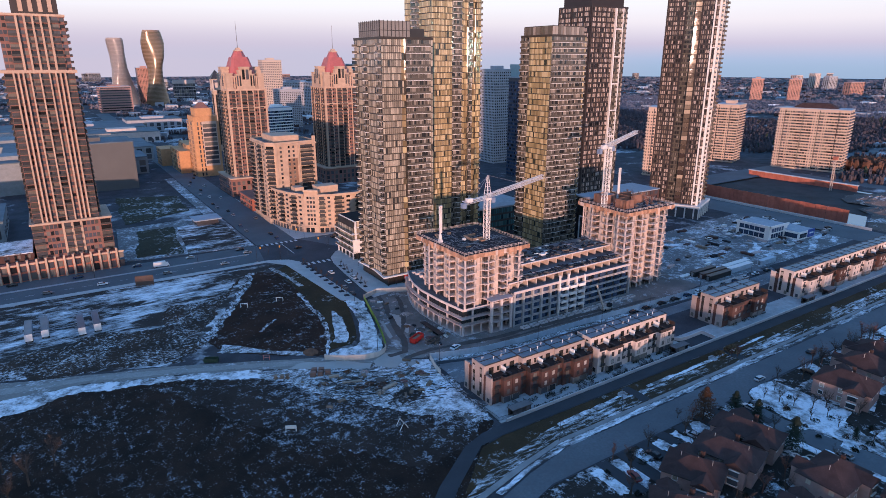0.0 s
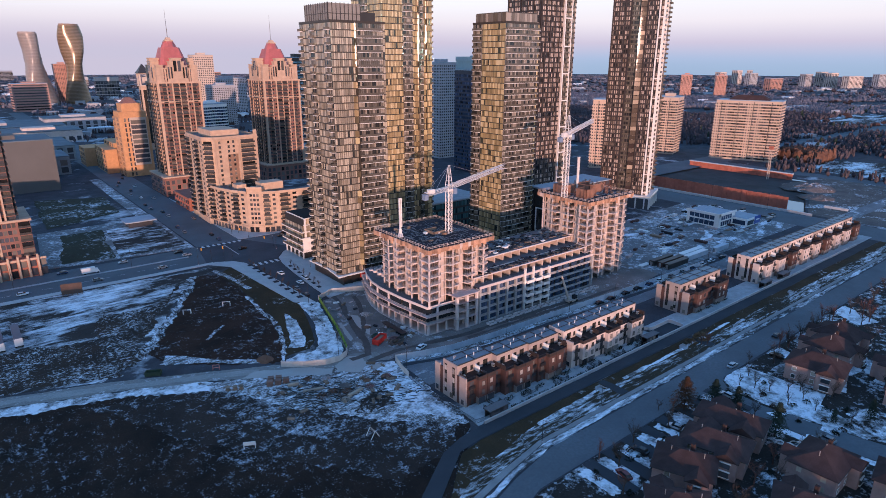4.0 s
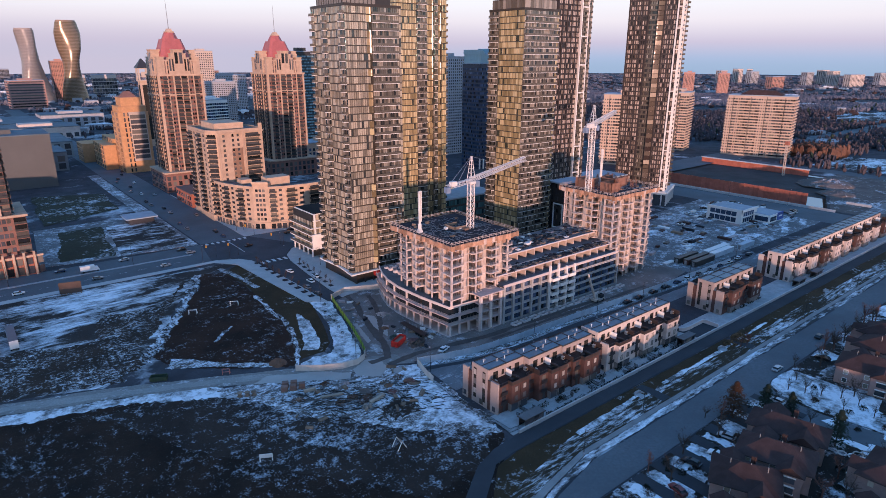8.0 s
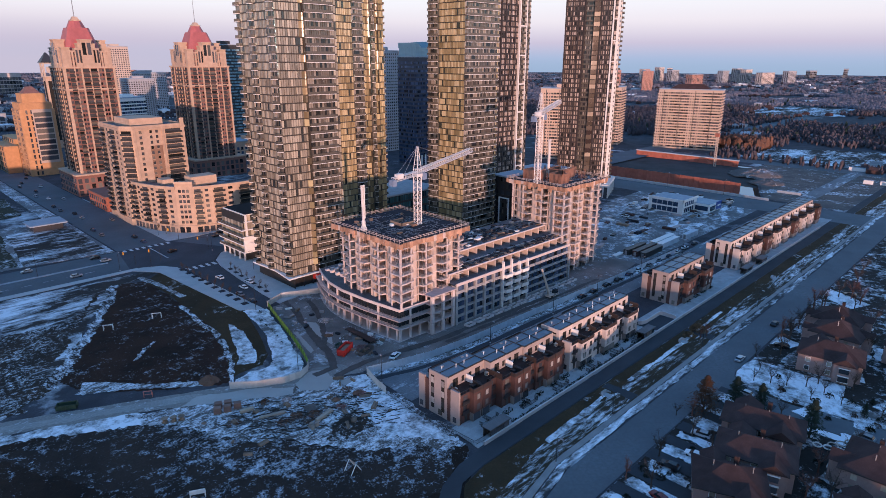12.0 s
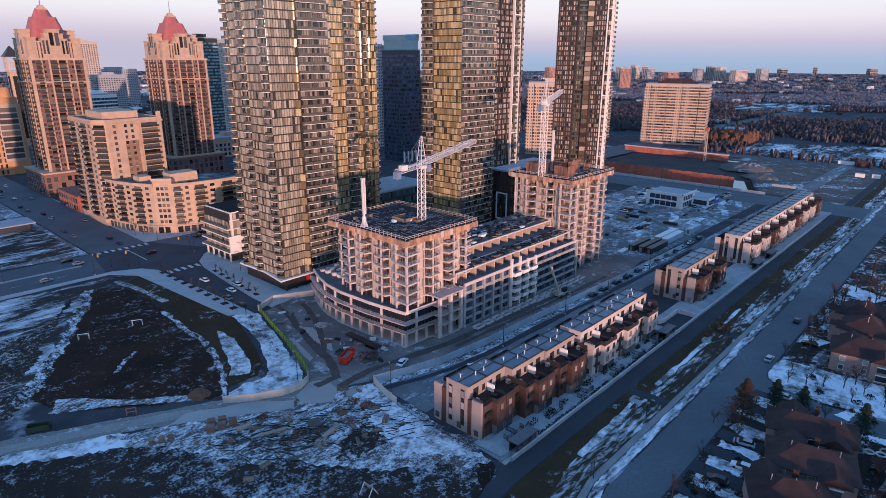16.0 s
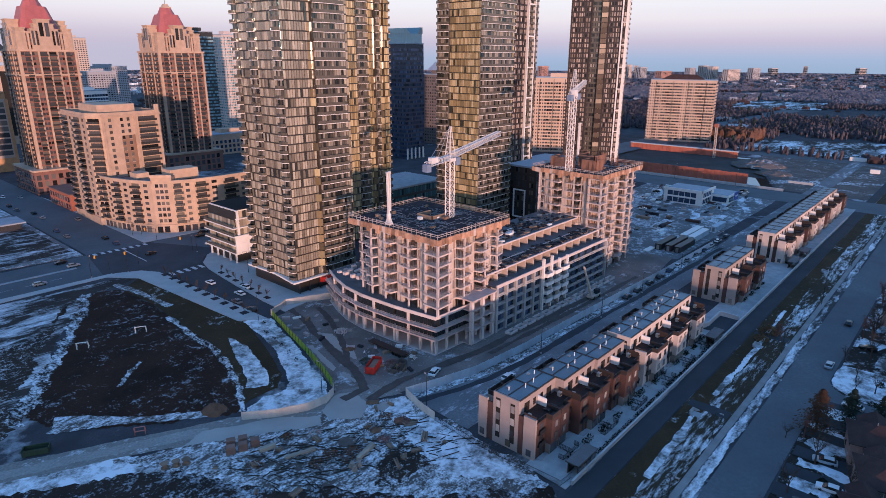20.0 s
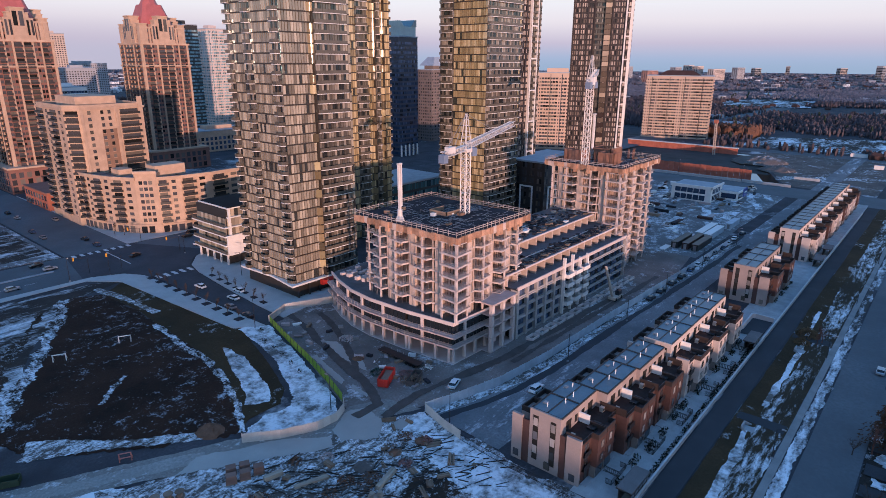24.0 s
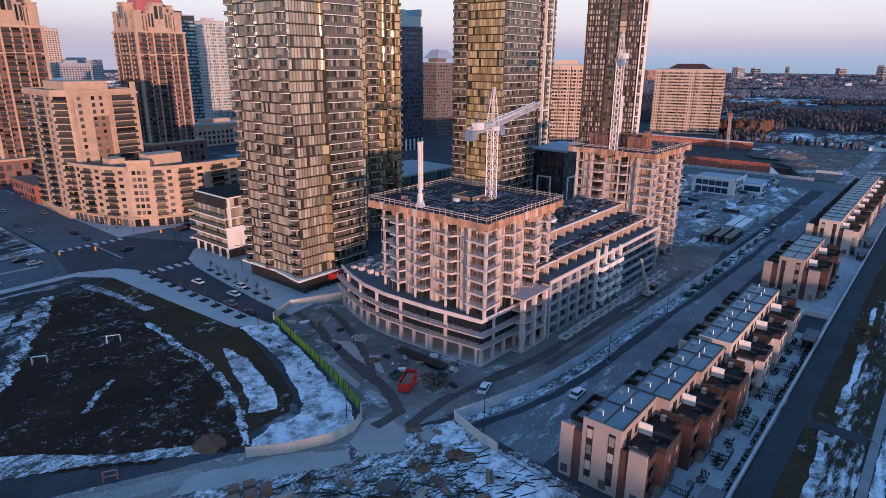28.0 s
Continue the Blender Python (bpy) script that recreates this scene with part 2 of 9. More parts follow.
GLASS_GLINT_BRONZE = glazing("glint_bronze_panes", (0.13, 0.10, 0.075), (0.34, 0.27, 0.20), (0.05, 0.035, 0.03), rough=0.045, metal=0.1)
DECK_BROWN = plain("brown_terrace_deck", (0.045, 0.03, 0.026), 0.85, vary=0.35, scale=0.6)
RAIL_GLASS = plain("smoked_guard_glass", (0.13, 0.112, 0.09), 0.15, 0.1)
DARK_PARAPET = plain("dark_parapet_board", (0.035, 0.022, 0.018), 0.7, rand=0.15)
BROWN_BLACK = plain("brown_black_cladding", (0.030, 0.021, 0.019), 0.55, rand=0.1)
STONE_PINK = plain("rose_stone", (0.245, 0.125, 0.10), 0.85, rand=0.05)
STONE_CREAM = plain("cream_precast", (0.50, 0.355, 0.26), 0.85, rand=0.05)
STONE_YEL = plain("yellow_brick", (0.55, 0.295, 0.15), 0.85, rand=0.05)
BRICK_RED = plain("red_brick", (0.36, 0.13, 0.09), 0.85, rand=0.08)
BRICK_BROWN = plain("brown_brick", (0.095, 0.053, 0.046), 0.85, vary=0.2, fine=9, rand=0.08)
TH_PANEL = plain("terrace_panel", (0.34, 0.275, 0.25), 0.85, vary=0.12, rand=0.06)
TH_PALE = plain("pale_terrace_panel", (0.53, 0.44, 0.395), 0.85, vary=0.12, rand=0.06)
STUCCO = plain("beige_panel", (0.50, 0.40, 0.33), 0.85, vary=0.1, rand=0.05)
STUCCO_WHITE = plain("white_stucco", (0.80, 0.76, 0.72), 0.8, vary=0.06)
ROOF_RED = plain("rose_metal_roof", (0.40, 0.11, 0.10), 0.55)
ROOF_GREY = plain("membrane_roof", (0.30, 0.35, 0.40), 0.7, vary=0.15)
ROOF_BLUE = plain("wet_blue_grey_roof", (0.125, 0.18, 0.215), 0.4, vary=0.25, scale=0.2)
ROOF_GRAVEL = plain("tan_gravel_roof", (0.17, 0.16, 0.16), 0.9, vary=0.3, scale=0.15)
ROOF_BROWN = plain("brown_shingles", (0.060, 0.037, 0.034), 0.9, vary=0.3, fine=5, rand=0.15, bump=0.4)
ASPHALT = plain("asphalt", (0.12, 0.13, 0.14), 0.8, vary=0.2, scale=0.06, fine=1.2)
ASPHALT_NEW = plain("dark_asphalt", (0.052, 0.055, 0.061), 0.85, vary=0.2, scale=0.1)
PAVE = plain("concrete_pavement", (0.44, 0.44, 0.435), 0.9, vary=0.15, scale=0.2)
KERB = plain("kerb_concrete", (0.36, 0.36, 0.37), 0.9)
COPING = plain("pale_coping", (0.52, 0.52, 0.52), 0.85)
LINE = plain("road_paint", (0.62, 0.62, 0.62), 0.8, vary=0.25, scale=1.5)
MUD = ground_mix("frozen_mud", (0.19, 0.16, 0.145), 0.25, 0.06, 0.6, (0.10, 0.086, 0.078))
TRACK_EDGE = ground_mix("frozen_track_edge", (0.32, 0.30, 0.275), 0.25, 0.08, 0.6, (0.25, 0.235, 0.22))
PLAZA_GRASS = ground_mix("dull_plaza_grass", (0.07, 0.066, 0.042), 0.28, 0.04, 0.4, (0.045, 0.045, 0.032))
PUDDLE = plain("pale_frozen_mud", (0.34, 0.33, 0.31), 0.5, vary=0.12, scale=0.15)
FIELD = ground_mix("dead_grass_field", (0.047, 0.029, 0.021), 0.235, 0.025, 0.45, (0.013, 0.011, 0.010), gains=(0.42, 0.5, 0.85, 0.8), snow=(0.5, 0.53, 0.58), stretch=(1.2, 0.8, 1))
MOUND = ground_mix("dark_rust_grass", (0.062, 0.031, 0.021), 0.24, 0.025, 0.45, (0.015, 0.012, 0.0105), gains=(0.6, 0.55, 0.9, 0.6), snow=(0.6, 0.63, 0.68))
DRIFT = ground_mix("broken_snow_drift", (0.06, 0.04, 0.03), 0.56, 0.07, 0.4, (0.025, 0.02, 0.017), gains=(0.6, 0.6, 0.9, 0.8), stretch=(1.3, 0.7, 1))
KERB_SNOW = ground_mix("ploughed_kerb_snow", (0.10, 0.095, 0.09), 0.57, 0.07, 0.4, (0.06, 0.058, 0.056), stretch=(0.4, 1.4, 1))
LAWN = ground_mix("winter_lawn", (0.088, 0.056, 0.030), 0.13, 0.05, 0.5, (0.038, 0.030, 0.018))
TRACK = ground_mix("pale_frozen_track", (0.42, 0.405, 0.38), 0.15, 0.08, 0.5, (0.30, 0.29, 0.27))
RUBBLE_DARK = ground_mix("garden_ground", (0.05, 0.042, 0.036), 0.38, 0.08, 0.4, (0.025, 0.022, 0.02))
SNOWY = ground_mix("patchy_snow_ground", (0.075, 0.062, 0.055), 0.50, 0.03, 0.4, stretch=(0.55, 1.5, 1), gains=(1.4, 0.75, 0.5, 0.2))
VERGE = ground_mix("verge_grass_and_snow", (0.075, 0.055, 0.035), 0.44, 0.09, 0.7, (0.045, 0.036, 0.026), stretch=(0.35, 1.6, 1))
YARD = ground_mix("icy_yard", (0.24, 0.235, 0.235), 0.41, 0.05, 0.45, (0.17, 0.165, 0.165))
STREET_ICE = ground_mix("salted_icy_asphalt", (0.27, 0.275, 0.285), 0.28, 0.05, 0.35, (0.15, 0.155, 0.165), stretch=(0.4, 1.5, 1))
PATCH_MUD = ground_mix("mud_with_snow_flecks", (0.075, 0.05, 0.037), 0.33, 0.05, 0.8, (0.03, 0.025, 0.021), gains=(0.7, 0.5, 0.9, 0.7))
SNOWY_BITS = ground_mix("rubble_and_snow", (0.17, 0.15, 0.135), 0.545, 0.06, 0.5, (0.085, 0.072, 0.064), gains=(0.5, 0.5, 0.9, 0.75), stretch=(0.75, 1.4, 1))
SNOW = ground_mix("packed_snow", (0.2, 0.19, 0.18), 0.72, 0.05, 0.3)
FAR_GROUND = ground_mix("far_ground", (0.10, 0.098, 0.108), 0.25, 0.006, 0.03, (0.045, 0.045, 0.05))
FENCE_PALE = plain("pale_board_fence", (0.55, 0.50, 0.45), 0.8, rand=0.12)
FENCE_GREEN = plain("green_fence_mesh", (0.19, 0.30, 0.05), 0.8)
HOARD = plain("grey_hoarding", (0.50, 0.54, 0.58), 0.8, rand=0.08)
RED_PAINT = plain("red_bin_paint", (0.55, 0.035, 0.025), 0.5)
BLACK = plain("black_metal", (0.02, 0.02, 0.022), 0.5)
WOOD = plain("weathered_timber", (0.26, 0.18, 0.13), 0.9, vary=0.3, rand=0.25)
BARK = plain("bare_bark", (0.085, 0.062, 0.05), 0.95, vary=0.3, rand=0.2)
NEEDLE = plain("conifer_needles", (0.03, 0.042, 0.03), 0.9, vary=0.4, scale=1.2, rand=0.2)
RUST_LEAF = plain("rust_dry_leaves", (0.10, 0.052, 0.03), 0.9, vary=0.4, scale=1.2, rand=0.2)
HEDGE = plain("dark_hedge", (0.018, 0.024, 0.018), 0.95, vary=0.4, scale=2.0)
TYRE = plain("tyre_rubber", (0.015, 0.015, 0.016), 0.8)
CAR_GLASS = plain("car_glass", (0.02, 0.025, 0.03), 0.08)
TERRACOTTA = plain("pit_wall_timber", (0.46, 0.15, 0.105), 0.85, vary=0.2, rand=0.1)
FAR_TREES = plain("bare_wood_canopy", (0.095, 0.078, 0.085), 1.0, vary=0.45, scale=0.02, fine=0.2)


# paler grey-lilac for the farthest woods: distance haze put into the colour
HAZED_WOODS = plain("hazed_winter_woods", (0.17, 0.16, 0.185), 1.0, vary=0.3, scale=0.01, fine=0.1)

# ---- mesh helpers ----
class Mesh:
    """Collects boxes and prisms into one mesh; coordinates are taken relative to an origin."""

    def __init__(self, origin=(0, 0, 0)):
        self.o, self.v, self.f = Vector(origin), [], []

    def hexa(self, pts):
        n = len(self.v)
        self.v += [tuple(Vector(p) - self.o) for p in pts]
        self.f += [tuple(n + i for i in q) for q in ((3, 2, 1, 0), (4, 5, 6, 7), (0, 1, 5, 4), (1, 2, 6, 5), (2, 3, 7, 6), (3, 0, 4, 7))]
        return self

    def box(self, x0, y0, z0, x1, y1, z1):
        return self.hexa([(x0, y0, z0), (x1, y0, z0), (x1, y1, z0), (x0, y1, z0), (x0, y0, z1), (x1, y0, z1), (x1, y1, z1), (x0, y1, z1)])

    def on(self, face, u0, u1, d0, d1, z0, z1):
        """A box on a facade: u along it, d outwards."""
        (ax, ay), (bx, by) = face
        l = math.hypot(bx - ax, by - ay)
        ex, ey = (bx - ax) / l, (by - ay) / l
        nx, ny = ey, -ex
        p = lambda u, d, z: (ax + ex * u + nx * d, ay + ey * u + ny * d, z)
        return self.hexa([p(u0, d1, z0), p(u1, d1, z0), p(u1, d0, z0), p(u0, d0, z0), p(u0, d1, z1), p(u1, d1, z1), p(u1, d0, z1), p(u0, d0, z1)])

    def prism(self, poly, z0, z1, top=None):
        n, k = len(self.v), len(poly)
        self.v += [tuple(Vector((x, y, z0)) - self.o) for x, y in poly]
        self.v += [tuple(Vector((x, y, z1)) - self.o) for x, y in (top or poly)]
        self.f.append(tuple(n + i for i in reversed(range(k))))
        self.f.append(tuple(n + k + i for i in range(k)))
        self.f += [(n + i, n + (i + 1) % k, n + k + (i + 1) % k, n + k + i) for i in range(k)]
        return self

    def tube(self, a, b, r0, r1=None, sides=5):
        r1 = r0 if r1 is None else r1
        a, b = Vector(a), Vector(b)
        q = (b - a).to_track_quat("Z", "Y")
        n = len(self.v)
        for p, r in ((a, r0), (b, r1)):
            for i in range(sides):
                w = 2 * math.pi * i / sides
                self.v.append(tuple(p + q @ Vector((r * math.cos(w), r * math.sin(w), 0)) - self.o))
        self.f += [(n + i, n + (i + 1) % sides, n + sides + (i + 1) % sides, n + sides + i) for i in range(sides)]
        self.f.append(tuple(n + i for i in reversed(range(sides))))
        self.f.append(tuple(n + sides + i for i in range(sides)))
        return self

    def quad(self, *pts):
        n = len(self.v)
        self.v += [tuple(Vector(p) - self.o) for p in pts]
        self.f.append(tuple(range(n, n + len(pts))))
        return self

    def data(self, name, mat):
        me = bpy.data.meshes.new(name)
        me.from_pydata(self.v, [], self.f)
        me.materials.append(mat)
        me.update()
        return me


def root(name, at, label, category, group="", kind=""):
    e = new(name)
    e.empty_display_size = 0.5
    e.location = at
    return tagged(e, label, category, group, kind)


def part(name, mesh, mat, parent, label="", at=None):
    me = mesh if isinstance(mesh, bpy.types.Mesh) else mesh.data(name, mat)
    ob = new(name, me)
    ob.parent = parent
    if at is not None:
        ob.location = at
    if label:
        tagged(ob, label)
    return ob


def solo(name, mesh, mat, label, category, group="", kind="", at=None):
    ob = new(name, mesh.data(name, mat) if isinstance(mesh, Mesh) else mesh)
    if at is not None:
        ob.location = at
    return tagged(ob, label, category, group, kind)


def rect(x0, y0, x1, y1, rot=0.0, about=None):
    pts = [(x0, y0), (x1, y0), (x1, y1), (x0, y1)]
    if rot:
        cx, cy = about or ((x0 + x1) / 2, (y0 + y1) / 2)
        c, s = math.cos(radians(rot)), math.sin(radians(rot))
        pts = [(cx + (x - cx) * c - (y - cy) * s, cy + (x - cx) * s + (y - cy) * c) for x, y in pts]
    return pts


def sides(poly):
    return [(poly[i], poly[(i + 1) % len(poly)]) for i in range(len(poly))]


def length(face):
    return math.hypot(face[1][0] - face[0][0], face[1][1] - face[0][1])


def grown(poly, d):
    """The outline moved outwards by d (convex, counter-clockwise)."""
    out = []
    k = len(poly)
    for i in range(k):
        a, b, c = Vector(poly[i - 1]), Vector(poly[i]), Vector(poly[(i + 1) % k])
        e1, e2 = (b - a).normalized(), (c - b).normalized()
        n1, n2 = Vector((e1.y, -e1.x)), Vector((e2.y, -e2.x))
        m = (n1 + n2) / max(0.2, 1 + n1.dot(n2))
        out.append(tuple(b + m * d))
    return out


def ragged(poly, amp, pitch, seed=0):
    """An outline resampled with an uneven edge."""
    rnd = random.Random(seed)
    out = []
    for (ax, ay), (bx, by) in sides(poly):
        l = math.hypot(bx - ax, by - ay)
        n = max(1, int(l * 2 / pitch))
        ex, ey = (bx - ax) / max(l, 1e-6), (by - ay) / max(l, 1e-6)
        knots = [0.0] + [rnd.uniform(-amp, amp) for i in range(n // 8 + 2)]
        for i in range(n):
            t, k = i / n, i / 8
            f = k - int(k)
            f = f * f * (3 - 2 * f)
            d = (knots[int(k)] * (1 - f) + knots[int(k) + 1] * f) * min(1, 4 * (1 - t)) + rnd.uniform(-0.35, 0.35) * amp
            out.append((ax + (bx - ax) * t - ey * d, ay + (by - ay) * t + ex * d))
    return out


def sheet(name, poly, z, mat, label, category="ground", amp=0.0, pitch=4.0, seed=0, thick=0.0):
    pts = ragged(poly, amp, pitch, seed) if amp else poly
    m = Mesh()
    if thick:
        m.prism(pts, z - thick, z)
    else:
        m.quad(*[(x, y, z) for x, y in pts])
    return solo(name, m, mat, label, category, kind="structure")


def strip(line, width):
    """The outline of a band along a polyline."""
    l, r = [], []
    for i, p in enumerate(line):
        a, b = Vector(line[max(0, i - 1)]), Vector(line[min(len(line) - 1, i + 1)])
        e = (b - a).normalized()
        n = Vector((-e.y, e.x)) * width / 2
        l.append(tuple(Vector(p) + n))
        r.append(tuple(Vector(p) - n))
    return r + l[::-1]


# ---- ground, roads ----
PIT = [(452, 178), (452, 330), (580, 338), (580, 228)]
disc = [(20 + 4850 * math.cos(2 * math.pi * i / 96), 60 + 4850 * math.sin(2 * math.pi * i / 96)) for i in range(97)]
sheet("ground", disc + [(4870, 178.0), PIT[0], PIT[1], PIT[2], PIT[3], PIT[0], (4870, 177.9)], 0.0, FAR_GROUND, "dark winter ground with thin patches of snow")

sheet("field", [(-260, -60), (66, 96), (97, 124), (103, 130), (103, 150), (100, 158), (78, 178), (57, 194), (24, 213), (-3, 221), (-26, 218), (-120, 205), (-260, 190)], 0.05, FIELD, "dark dead-grass field with flecks of snow", amp=0.7, pitch=5, seed=3)
sheet("snow_edge", [(-120, 205), (-26, 215), (-3, 219), (24, 210), (57, 190), (78, 174), (76, 183), (64, 194), (50, 203), (23.5, 215), (-2, 224.5), (-26, 227), (-120, 222)], 0.09, SNOW, "bank of snow along the dirt track", amp=1.6, pitch=2.2, seed=4)
sheet("rubble_ground", [(48, 203), (62, 176), (76, 158), (84, 146), (98, 133), (103, 131), (106, 150), (106, 168), (107, 176), (97, 184), (86, 186), (70, 193)], 0.10, SNOWY_BITS, "ground strewn with rubble and broken snow", amp=1.6, pitch=2.2, seed=5)
for poly, amount, z, seed in (([(16, 209), (30, 186), (44, 162), (58, 142), (72, 122), (90, 122), (100, 132), (88, 146), (76, 158), (64, 174), (52, 200)], 0.31, 0.07, 46), ([(34, 200), (46, 180), (58, 162), (70, 144), (82, 130), (94, 128), (100, 134), (88, 146), (76, 158), (64, 174), (52, 199)], 0.40, 0.085, 47)):
    sheet("thin_snow", poly, z, ground_mix("thin_field_snow_%d" % seed, (0.06, 0.043, 0.035), amount, 0.04, 0.4, (0.022, 0.018, 0.016), gains=(0.5, 0.55, 0.85, 0.7), snow=(0.56, 0.59, 0.64)), "thin broken snow over the edge of the field", amp=1.6, pitch=2.4, seed=seed)
sheet("snow_slope", [(92, 148), (103.2, 133), (104.2, 150), (105.4, 166), (100, 170), (95, 163), (93, 156)], 0.13, SNOW, "smooth snow beside the terrace fence", amp=1.2, pitch=1.4, seed=45)
sheet("snowy_lot", [(-260, 330), (60, 320), (92, 318), (100, 313), (79, 305), (60, 275), (40, 234), (24, 223), (-2, 233), (-27, 242), (-120, 240), (-260, 225)], 0.04, SNOWY, "open lot with patchy snow over mud", amp=0.8, pitch=6, seed=6)
sheet("bare_mud_patch", [(-17, 263), (-4, 262), (8, 268), (18, 262), (30, 257), (36, 248), (40, 235), (30, 222), (-2, 234), (-27, 242), (-60, 244), (-50, 252)], 0.07, PATCH_MUD, "bare dark mud round the parked trailers", amp=3.0, pitch=1.6, seed=7)
sheet("bare_mud_patch", [(36, 284), (46, 282), (55, 280.5), (62, 287), (72, 303), (62.5, 284), (56, 273), (45.5, 253.5), (41.5, 246.5), (35, 247), (30, 255), (30, 270)], 0.075, PATCH_MUD, "patch of dark grass in the snow", amp=1.6, pitch=1.4, seed=8)
sheet("dirt_track", [(-160, 248), (-60, 246), (-26.5, 240.5), (-1.5, 231.5), (25, 222), (52, 209.5), (73, 199.5), (84, 191), (98, 190), (106, 186), (108, 177), (98, 182), (86, 185), (69.5, 192), (50, 203), (23.5, 215), (-2, 224.5), (-26, 227), (-60, 232), (-160, 236)], 0.11, TRACK_EDGE, "frozen dirt track", amp=0.5, pitch=2.5, seed=9)
sheet("dirt_track", [(-60, 242), (-26, 236), (-2, 229.5), (25, 219.5), (52, 207.3), (68, 199.3), (66, 196.5), (51, 204.3), (24, 216.4), (-2, 226.5), (-26, 231), (-60, 236)], 0.125, TRACK, "pale worn middle of the track", amp=0.6, pitch=2.0, seed=10)
for k, (poly) in enumerate(([(60, 197), (70, 190.5), (78, 186), (85.6, 181.2), (87.9, 184.2), (82, 190), (66, 199)], [(88.3, 181.6), (94, 176.5), (99.6, 179.9), (99.2, 182.8), (100.6, 186.8), (96, 189), (89.4, 186)], [(98.4, 176.2), (99.3, 174.6), (102.6, 176.5), (100.2, 178.1)], [(103.4, 199), (105.2, 200), (107.4, 209.1), (109.4, 216), (107.6, 216), (104.2, 203)], [(103, 189.4), (104.6, 191), (105.2, 197), (103.8, 196)], [(112, 199), (116, 206), (118, 218), (115, 222), (112, 212)])):
    sheet("frozen_puddle", poly, 0.14 + 0.004 * k, PUDDLE, "pale frozen puddle on the track", amp=0.45, pitch=1.3, seed=20 + k)
sheet("lawn_mound", [(90.5, 304.5), (80.5, 309), (69, 286), (55.5, 260.5), (45.5, 245), (41, 236), (43, 223), (58, 212), (73, 201), (76, 200), (79, 205), (85, 220.5), (89.5, 235), (90.5, 253), (92, 282)], 0.08, MOUND, "dark rust-brown grass field inside a footpath", amp=1.3, pitch=1.4, seed=11)
sheet("lawn_rim", [(90.5, 304.5), (92, 282), (90.5, 253), (89.5, 235), (85, 220.5), (79, 205), (76, 200), (80.5, 203), (88.5, 203), (93, 207.5), (99, 224), (106.3, 248), (105.4, 260), (104.4, 284), (99.8, 312)], 0.10, LAWN, "brown winter lawn along the path", amp=0.25, pitch=3, seed=12)
sheet("snow_path", strip([(80.5, 309), (69.3, 286.5), (57, 263.5), (46, 245.5), (38, 232)], 3.6), 0.12, DRIFT, "snow-covered footpath up the slope", amp=1.5, pitch=1.0, seed=13)
sheet("snow_path", strip([(91, 311.5), (93.5, 297), (95, 276)], 2.6), 0.12, SNOWY_BITS, "thin worn snow on the lawn", amp=0.6, pitch=1.6, seed=43)
sheet("snow_rim", strip([(90.5, 268), (88.8, 249.2), (88.8, 236), (86.6, 224), (83.6, 215), (79.2, 204.4), (76.2, 199.6)], 1.7), 0.125, DRIFT, "broken line of snow at the lawn's edge", amp=0.6, pitch=0.8, seed=14)
sheet("snow_bed", [(95.4, 239.1), (96.3, 230.2), (93.4, 219.1), (90.4, 209.6), (87.4, 205.7), (82.9, 208.7), (86.0, 213.2), (88.3, 219.3), (91.4, 229.2)], 0.13, SNOW, "snow lying in a planting bed", amp=0.45, pitch=0.8, seed=15)
sheet("snow_walk", [(107.5, 246), (112.5, 243), (109, 231), (105, 216), (98.2, 195), (95, 190.5), (87.5, 189.2), (80.5, 192.6), (75.6, 197), (78.0, 200.0), (83.2, 201.7), (89.4, 200.4), (92.0, 203.0), (95.2, 208.9), (99.4, 219.2), (103.0, 234.0), (104.6, 246)], 0.135, SNOW, "broad snow-covered walk beside the fence", amp=0.5, pitch=0.9, seed=16)
sheet("snow_path", strip([(61.7, 233.7), (66, 238.5), (71.1, 242.9)], 1.2), 0.12, DRIFT, "stray streak of snow on the grass", amp=0.6, pitch=0.7, seed=47)
sheet("snow_scraps", [(42, 224), (58, 213), (72, 202.5), (75, 205), (62, 213), (46, 230)], 0.105, SNOWY_BITS, "scraps of snow and earth beside the track", amp=0.8, pitch=1.6, seed=17)
sheet("snow_slope", [(104, 177.2), (107.6, 175.8), (104.5, 169.4), (100.6, 171.9), (99, 174.4)], 0.15, SNOW, "heaped snow at the mouth of the track", amp=0.5, pitch=0.9, seed=48)
sheet("site_yard", [(97, 190), (108, 178), (130, 171), (150, 169), (240, 167), (262, 170), (262, 216), (150, 244), (120, 247), (113, 240), (106, 216)], 0.06, ground_mix("dark_site_mud", (0.30, 0.255, 0.235), 0.24, 0.05, 0.35, (0.14, 0.12, 0.11)), "muddy building yard with tyre tracks", amp=0.3, pitch=6, seed=17)
sheet("storage_yard", [(262, 168), (440, 168), (440, 250), (380, 246), (262, 240)], 0.055, YARD, "storage yard with thin snow and materials", amp=0.5, pitch=8, seed=18)

for k, line in enumerate(([(96, 186), (103, 186), (108, 196), (112, 212), (118, 230), (121, 244)], [(100, 181), (112, 182), (124, 180), (140, 177), (200, 174)], [(109, 200), (117, 212), (124, 226), (128, 238)], [(140, 174), (170, 173), (230, 171)])):
    sheet("tyre_track", strip(line, 2.6 - 0.3 * k), 0.165 + 0.004 * k, plain("dark_wet_mud", (0.075, 0.062, 0.055), 0.75, vary=0.35, scale=0.4), "dark wet wheel tracks in the building yard", "track", amp=0.5, pitch=1.5, seed=80 + k)

